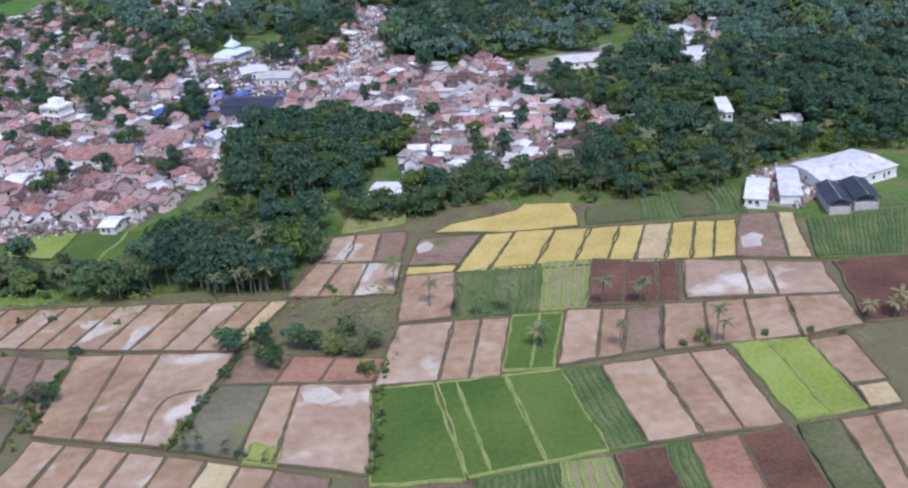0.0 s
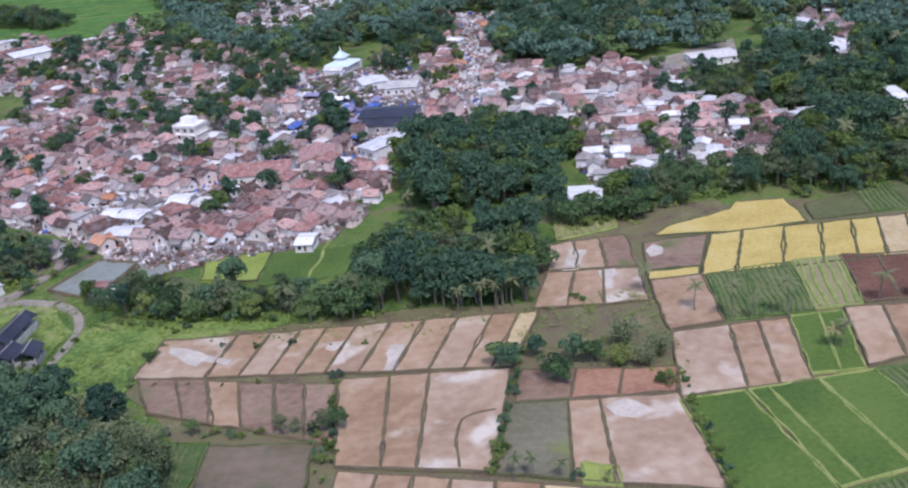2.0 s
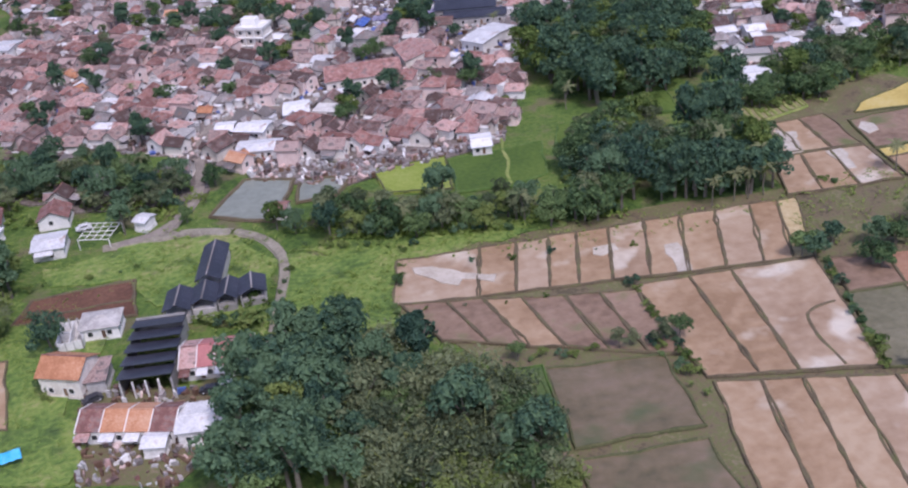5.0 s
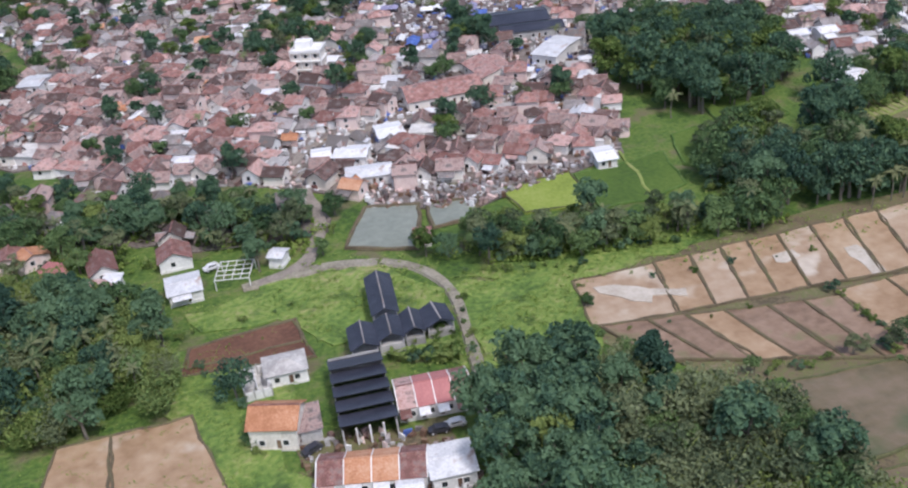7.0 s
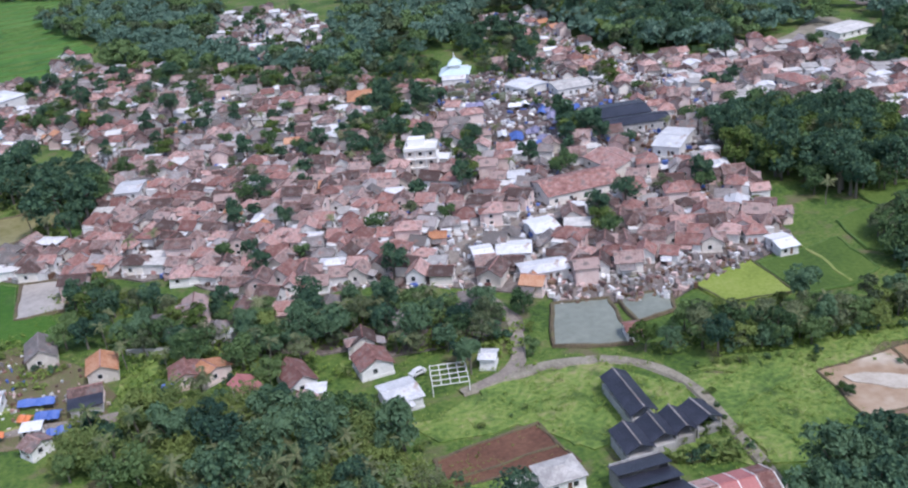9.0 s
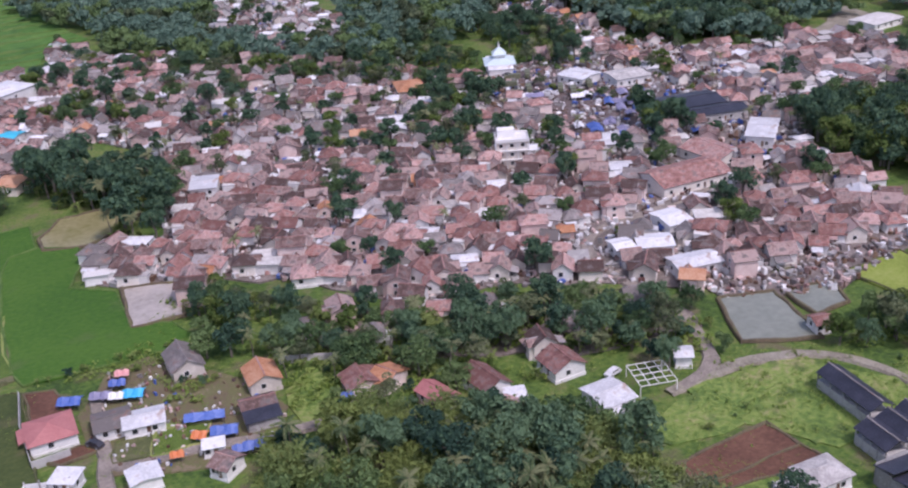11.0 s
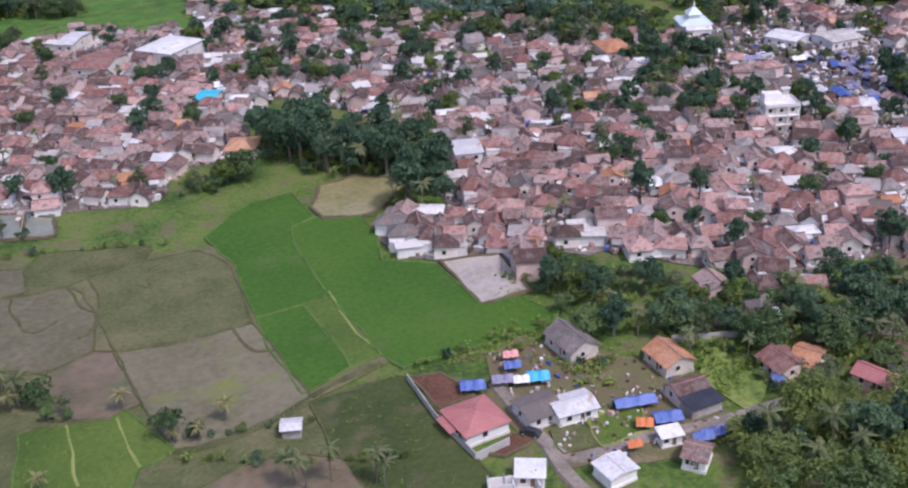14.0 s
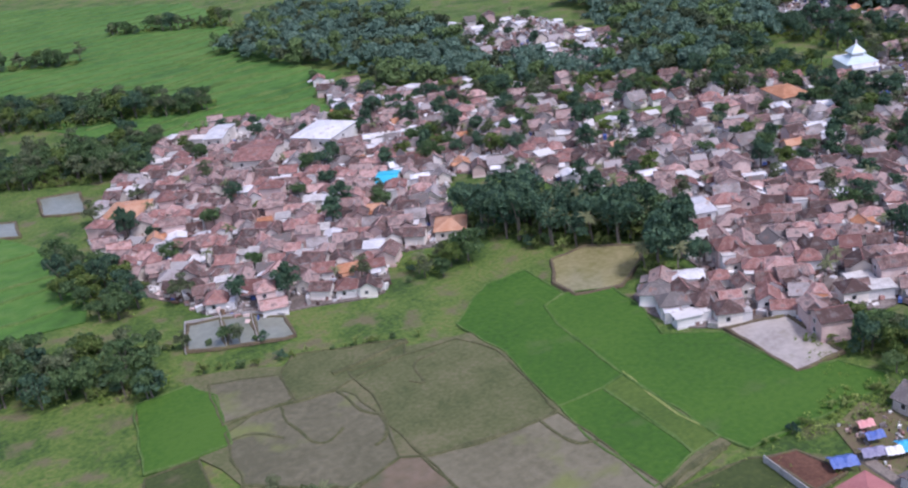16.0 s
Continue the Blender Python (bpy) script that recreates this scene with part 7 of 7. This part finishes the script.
rubble([(-250.3, 711.5), (-223.9, 664.7), (-230.9, 596.4), (-206.8, 569.8), (-166.3, 549.5), (-134.9, 549.9), (-131.6, 534.6), (-150.4, 487.0), (-173.3, 448.4), (-194.5, 435.5), (-218.2, 439.9), (-229.2, 468.3), (-260.4, 496.2), (-266.8, 548.0), (-283.7, 581.7), (-280.6, 636.1)], 4.5, 'grey rubble and fallen sheets between the houses')
rubble([(-384.1, 667.4), (-337.5, 719.4), (-317.5, 725.7), (-295.8, 699.3), (-284.4, 646.3), (-272.2, 610.8), (-285.2, 575.9), (-312.1, 550.7), (-307.8, 532.4), (-321.6, 529.7), (-333.4, 537.3), (-351.3, 516.5), (-377.8, 529.2), (-388.3, 530.2), (-400.6, 565.3), (-402.9, 590.8), (-401.9, 632.3)], 5, 'clutter of boards, sheets and low walls')
rubble([(-32.4, 511.6), (-4.0, 488.0), (25.3, 485.5), (47.6, 459.7), (46.0, 405.0), (67.0, 394.4), (65.0, 367.3), (41.8, 344.6), (8.3, 339.8), (-16.3, 336.8), (-18.6, 355.9), (-14.9, 385.9), (-40.1, 402.5), (-53.9, 428.9)], 3.2, 'heaps of broken walls and fallen roofs')
rubble([(-48.1, 613.7), (-22.6, 611.7), (-37.9, 464.3), (-62.9, 475.2)], 5, 'clutter of boards, sheets and low walls')
rubble([(-245.9, 755.7), (-241.5, 693.3), (-208.5, 671.7), (-232.6, 619.1), (-269.0, 607.2), (-281.3, 656.0)], 5, 'clutter of boards, sheets and low walls')
rubble([(-186.8, 677.0), (-150.7, 778.2), (-104.0, 753.2), (-112.2, 673.6), (-148.5, 610.4)], 5, 'clutter of boards, sheets and low walls')
rubble([(-58.3, 602.7), (-40.7, 648.3), (-5.9, 630.7), (-37.0, 547.2), (-22.0, 519.0), (-32.0, 437.0), (-58.8, 427.1), (-68.3, 498.0)], 5, 'clutter of boards, sheets and low walls')
rubble([(98.5, 318.3), (123.2, 330.1), (115.8, 298.1), (104.5, 286.9), (91.3, 294.1)], 5, 'clutter of boards, sheets and low walls')
rubble([(-178.5, 332.2), (-146.4, 324.9), (-116.1, 322.3), (-100.7, 330.8), (-105.0, 318.3), (-134.7, 312.6), (-153.7, 309.8), (-179.8, 324.6)], 3.0, 'broken concrete and scrap along the village edge', 1.4, (2, 6, 3, 4, 2, 1, 0.3, 6, 4))
rubble([(-136.7, 540.4), (-116.3, 538.3), (-78.0, 538.1), (-62.8, 506.8), (-41.4, 425.0), (-82.4, 379.9), (-121.5, 396.8), (-146.3, 421.6), (-168.2, 438.0), (-164.9, 482.0)], 5, 'clutter of boards, sheets and low walls', 1.4, (2, 5, 2, 3, 2, 1, 2, 6, 3))
rubble([(-315.7, 698.8), (-223.9, 669.6), (-134.8, 569.3), (-124.8, 520.5), (-195.0, 582.2), (-294.7, 595.8)], 5, 'clutter of boards, sheets and low walls')
rubble([(-222.9, 239.4), (-193.8, 227.4), (-193.7, 210.2), (-204.6, 200.8), (-222.2, 207.6)], 2.6, 'broken walls, boards and stores round the terrace', 1.3, (1, 6, 2, 5, 0.5, 1, 0.2, 6, 8), 0.7)
rubble([(-320.4, 388.5), (-307.1, 384.2), (-314.4, 371.6), (-308.5, 360.7), (-295.2, 352.7), (-293.3, 340.0), (-300.5, 336.5), (-317.8, 343.1), (-330.2, 347.0), (-331.1, 354.2), (-328.8, 370.2)], 14, 'belongings and debris strewn between the shelters', 0.8, (3, 4, 2, 4, 3, 2, 1.5, 4, 4), 0.45)
rubble([(-306.0, 462.0), (-291.9, 465.2), (-276.6, 452.4), (-280.5, 420.1), (-291.2, 408.8), (-289.7, 426.6), (-303.9, 432.9), (-311.5, 441.1)], 5, 'clutter of boards, sheets and low walls')
village_infill([(117.6, 535.6), (148.9, 539.8), (138.0, 486.7), (112.6, 426.6), (101.6, 452.9)])
village_farm([(32.7, 484.5), (86.4, 508.3), (79.9, 477.9), (36.1, 462.8)])
landmark('gable', 71.3, 374.8, 9, 9.6, 11.0, 3.2, 0.8, 'zinc', 'white', 'small white-roofed house among trees')
landmark('gable', 127.8, 364.1, -8, 6.5, 9.0, 3.2, 0.8, 'zinc', 'white', 'small white-roofed house among trees')
landmark('gable', 116.3, 358.5, 8, 10.0, 8.5, 3.2, 0.8, 'zinc', 'white', 'small white-roofed house among trees')
landmark('gable', 173.9, 458.9, 9, 8.9, 16.0, 3.2, 0.8, 'zinc', 'white', 'small white-roofed house among trees')
village_camp([(-321.4, 388.4), (-309.0, 390.3), (-299.0, 373.7), (-293.0, 363.4), (-290.1, 348.6), (-297.4, 338.7), (-310.8, 336.1), (-324.0, 342.9), (-323.9, 351.4), (-332.1, 361.6), (-330.9, 374.4)])
rubble([(-321.4, 388.4), (-299.0, 373.7), (-290.1, 348.6), (-297.4, 338.7), (-324.0, 342.9), (-332.1, 361.6)], 9, 'scattered belongings and debris between shelters', 0.7, (3, 4, 2, 4, 3, 2, 1.5, 4, 5), 0.45)
village_hamlet([(-273.1, 380.3), (-229.1, 359.6), (-191.5, 335.8), (-193.8, 317.6), (-217.1, 322.8), (-235.5, 334.7), (-271.2, 357.9)])

# trees
plant_grove([(-83.2, 330.0), (-77.0, 363.7), (-58.8, 371.2), (-28.0, 354.5), (-32.0, 338.1), (-51.3, 330.0), (-67.7, 327.4)])
plant_mixed([(-159.0, 277.9), (-124.5, 267.8), (-123.9, 275.1), (-158.8, 282.1)])
plant_grove([(-124.5, 267.8), (-81.8, 261.6), (-52.4, 256.8), (-42.4, 280.0), (-41.6, 303.3), (-56.7, 297.4), (-72.6, 284.5), (-77.7, 270.3), (-114.8, 274.2)])
plant_thicket([(-187.8, 227.5), (-170.8, 233.3), (-164.8, 226.3), (-173.6, 185.4), (-195.7, 194.2)])
plant_canes([(-163.8, 230.3), (-154.7, 226.5), (-147.6, 211.3), (-137.6, 195.3), (-136.2, 184.9), (-135.2, 172.1), (-173.6, 185.4)])
plant_bamboo([(-283.4, 311.8), (-256.9, 310.1), (-241.0, 297.0), (-238.8, 277.2), (-242.2, 260.2), (-259.6, 259.2), (-270.1, 255.8), (-286.1, 276.6)])
plant_mixed([(-269.0, 366.5), (-227.8, 353.5), (-198.9, 335.1), (-191.8, 318.6), (-197.9, 309.3), (-215.3, 320.5), (-231.3, 345.5)])
plant_mixed([(-300.3, 417.0), (-290.4, 394.6), (-271.0, 382.5), (-265.9, 359.1), (-244.7, 351.4), (-226.5, 342.2), (-208.7, 328.3), (-195.4, 337.0), (-222.8, 356.6), (-263.6, 382.7), (-283.8, 414.5)])
plant_jungle([(-311.0, 537.5), (-304.5, 501.5), (-285.6, 486.8), (-281.1, 463.7), (-270.6, 488.6), (-270.5, 508.5), (-299.3, 540.2)])
plant_jungle([(-298.5, 478.6), (-285.1, 465.2), (-289.5, 456.0), (-300.0, 464.5)])
plant_hedge([(-29.3, 328.8), (-19.5, 306.0), (-5.5, 307.9), (46.0, 318.4), (64.0, 321.7), (76.0, 347.5), (40.0, 331.6), (2.8, 332.3)])
plant_bamboo([(-302.6, 335.5), (-284.0, 335.2), (-263.9, 320.6), (-249.7, 306.9), (-241.1, 294.9), (-241.9, 265.3), (-311.3, 320.7)])
plant_hedge([(-447.2, 567.1), (-417.0, 535.4), (-414.8, 520.2), (-421.9, 510.0), (-456.5, 535.8)])
plant_hedge([(-352.1, 969.7), (-308.4, 928.2), (-317.9, 920.2), (-355.4, 956.1)])
plant_hedge([(-270.2, 996.5), (-206.8, 931.2), (-211.9, 920.2), (-274.0, 985.3)])
plant_hedge([(-399.9, 763.9), (-337.5, 719.4), (-365.9, 683.0), (-418.1, 722.6)])
plant_copse([(58.4, 383.9), (102.8, 375.0), (133.5, 476.0), (76.2, 461.3)])
plant_copse([(111.5, 365.2), (162.5, 338.9), (205.5, 439.8), (125.8, 445.2)])
plant_mixed([(-161.5, 298.1), (-134.9, 292.6), (-116.2, 271.3), (-126.5, 267.8), (-154.0, 274.8), (-166.0, 287.5)])
plant_hedge([(-88.6, 309.8), (-60.4, 305.4), (-74.7, 272.5), (-101.5, 280.1)])
plant_far([(-31.2, 514.0), (24.3, 486.6), (71.9, 519.7), (127.7, 554.6), (-18.3, 656.2)])
plant_far([(-246.7, 644.7), (-131.8, 557.8), (-113.9, 656.7), (-197.1, 904.6)])
plant_far([(-125.6, 605.5), (-45.0, 604.9), (24.8, 511.7), (98.9, 634.6), (-44.3, 845.6)])
plant_far([(-256.2, 857.4), (-241.5, 790.7), (-208.5, 671.7), (-151.7, 733.2), (-141.5, 843.3), (-173.3, 928.8)])
plant_far([(-181.6, 601.4), (-105.1, 585.0), (-31.2, 632.4), (-36.5, 688.2), (-199.1, 736.8)])
plant_far([(-14.2, 501.6), (81.5, 490.8), (91.5, 613.7), (-21.4, 663.3)])
plant_far([(119.4, 602.6), (277.9, 575.7), (246.1, 471.7), (225.5, 434.2), (128.1, 454.5), (97.1, 481.8)])
plant_copse([(-13.0, 648.0), (94.4, 568.3), (40.0, 518.0), (-1.5, 502.2), (-23.0, 522.7)])
plant_copse([(-57.3, 408.8), (-2.3, 430.1), (18.7, 404.6), (-27.0, 354.6), (-47.4, 358.1), (-69.2, 354.3), (-83.9, 357.8)])
plant_banana([(-196.7, 258.5), (-190.6, 264.9), (-178.6, 259.6), (-181.7, 246.9), (-196.8, 249.9)])
plant_mixed([(-166.2, 280.0), (-114.6, 264.1), (-89.8, 260.3), (-89.6, 268.3), (-99.3, 272.2), (-151.1, 291.7), (-177.6, 295.2)])
plant_grove([(-77.8, 258.6), (-49.4, 259.1), (-51.6, 266.7), (-76.7, 267.1)])
plant_mixed([(-285.6, 374.3), (-247.7, 354.6), (-212.8, 328.2), (-194.9, 313.4), (-202.8, 307.5), (-230.6, 336.8), (-250.7, 340.2), (-287.8, 361.4)])
plant_mixed([(-90.1, 538.5), (-85.4, 516.6), (-32.5, 568.8), (-45.5, 612.7), (-75.5, 611.8)])
plant_grove([(-62.3, 411.4), (-32.6, 407.3), (-53.6, 376.9), (-84.3, 372.1)])
plant_mixed([(24.7, 437.1), (67.2, 443.6), (58.4, 387.3), (38.5, 416.3)])
plant_hedge([(36.1, 334.9), (86.9, 338.9), (96.7, 319.4), (83.2, 305.8), (42.5, 305.2)])
plant_hedge([(90.1, 351.2), (111.4, 351.9), (120.3, 331.1), (96.7, 319.4)])
plant_mixed([(-281.7, 358.6), (-265.9, 358.1), (-245.5, 337.2), (-236.0, 320.6), (-248.2, 321.9), (-283.0, 334.2)])
plant_mixed([(-139.0, 532.1), (-121.6, 538.3), (-140.6, 493.0), (-158.7, 475.6), (-178.7, 446.3), (-190.2, 466.0), (-166.0, 509.9)])
plant_mixed([(-151.1, 452.4), (-135.0, 448.8), (-140.6, 425.6), (-158.0, 424.0)])
plant_grove([(-112.4, 440.7), (-99.6, 441.8), (-105.5, 424.8), (-118.0, 422.4)])
plant_mixed([(-131.8, 557.8), (-106.3, 547.7), (-105.7, 581.5), (-123.4, 603.2)])
plant_mixed([(-231.7, 643.2), (-139.0, 532.1), (-131.8, 557.8), (-215.2, 656.6)])
plant_copse([(47.6, 331.5), (83.7, 327.7), (103.2, 360.5), (58.1, 369.3)])
plant_mixed([(85.4, 327.8), (101.9, 329.4), (111.5, 358.6), (97.4, 362.5)])
plant_mixed([(104.8, 333.9), (159.2, 330.0), (165.8, 344.6), (112.5, 355.2)])
plant_hedge([(-35.2, 317.8), (-28.6, 326.4), (-1.1, 311.0), (-12.4, 299.7), (-34.0, 302.2)])
plant_hedge([(-390.5, 804.1), (-302.5, 743.9), (-294.7, 763.5), (-396.4, 870.0)])
plant_mixed([(-278.4, 373.7), (-270.1, 353.7), (-251.8, 345.2), (-233.6, 334.6), (-219.2, 320.6), (-212.9, 325.0), (-246.6, 350.6), (-265.9, 359.1)])
plant_mixed([(-414.5, 625.5), (-400.8, 595.5), (-405.8, 560.4), (-419.1, 563.7), (-423.6, 592.1)])
plant_mixed([(-338.7, 529.5), (-318.1, 519.7), (-324.0, 509.5), (-344.8, 514.3)])
plant_belt([(-296.8, 412.7), (-277.3, 401.0), (-263.2, 384.1), (-263.4, 354.3), (-267.3, 353.4), (-289.0, 373.8), (-298.0, 376.3)])
plant_belt([(-262.2, 379.1), (-246.0, 371.8), (-231.9, 359.6), (-214.2, 344.9), (-211.9, 331.6), (-222.6, 317.7), (-230.9, 331.9), (-250.9, 345.8), (-262.0, 353.3)])
plant_belt([(-210.9, 334.7), (-194.8, 333.1), (-184.3, 327.6), (-188.8, 319.1), (-198.8, 304.8), (-213.8, 303.7), (-222.2, 314.2)])

build_far()
rng = random.Random(77)
for x, y in SPARE:
    if math.dist((x, y), (-169, 427)) > 13:
        plant(rng.choice(("broad", "broad", "tall", "airy", "palm", "bush")), x, y, rng, 0.72)

build_weeds()
build_houses(300)
build_plants({"tree": 300, "shrub": 170, "coconut_palm": 60, "banana_plant": 40, "bamboo_clump": 60})

# the stock that the copies were made from is not part of the place
for stock in [p[0] for some in PROTOS.values() for p in some] + [t for some in TREES.values() for t in some] + [*TENTS.values(), *CARS.values()]:
    for ob in (*stock.children_recursive, stock):
        bpy.data.objects.remove(ob)
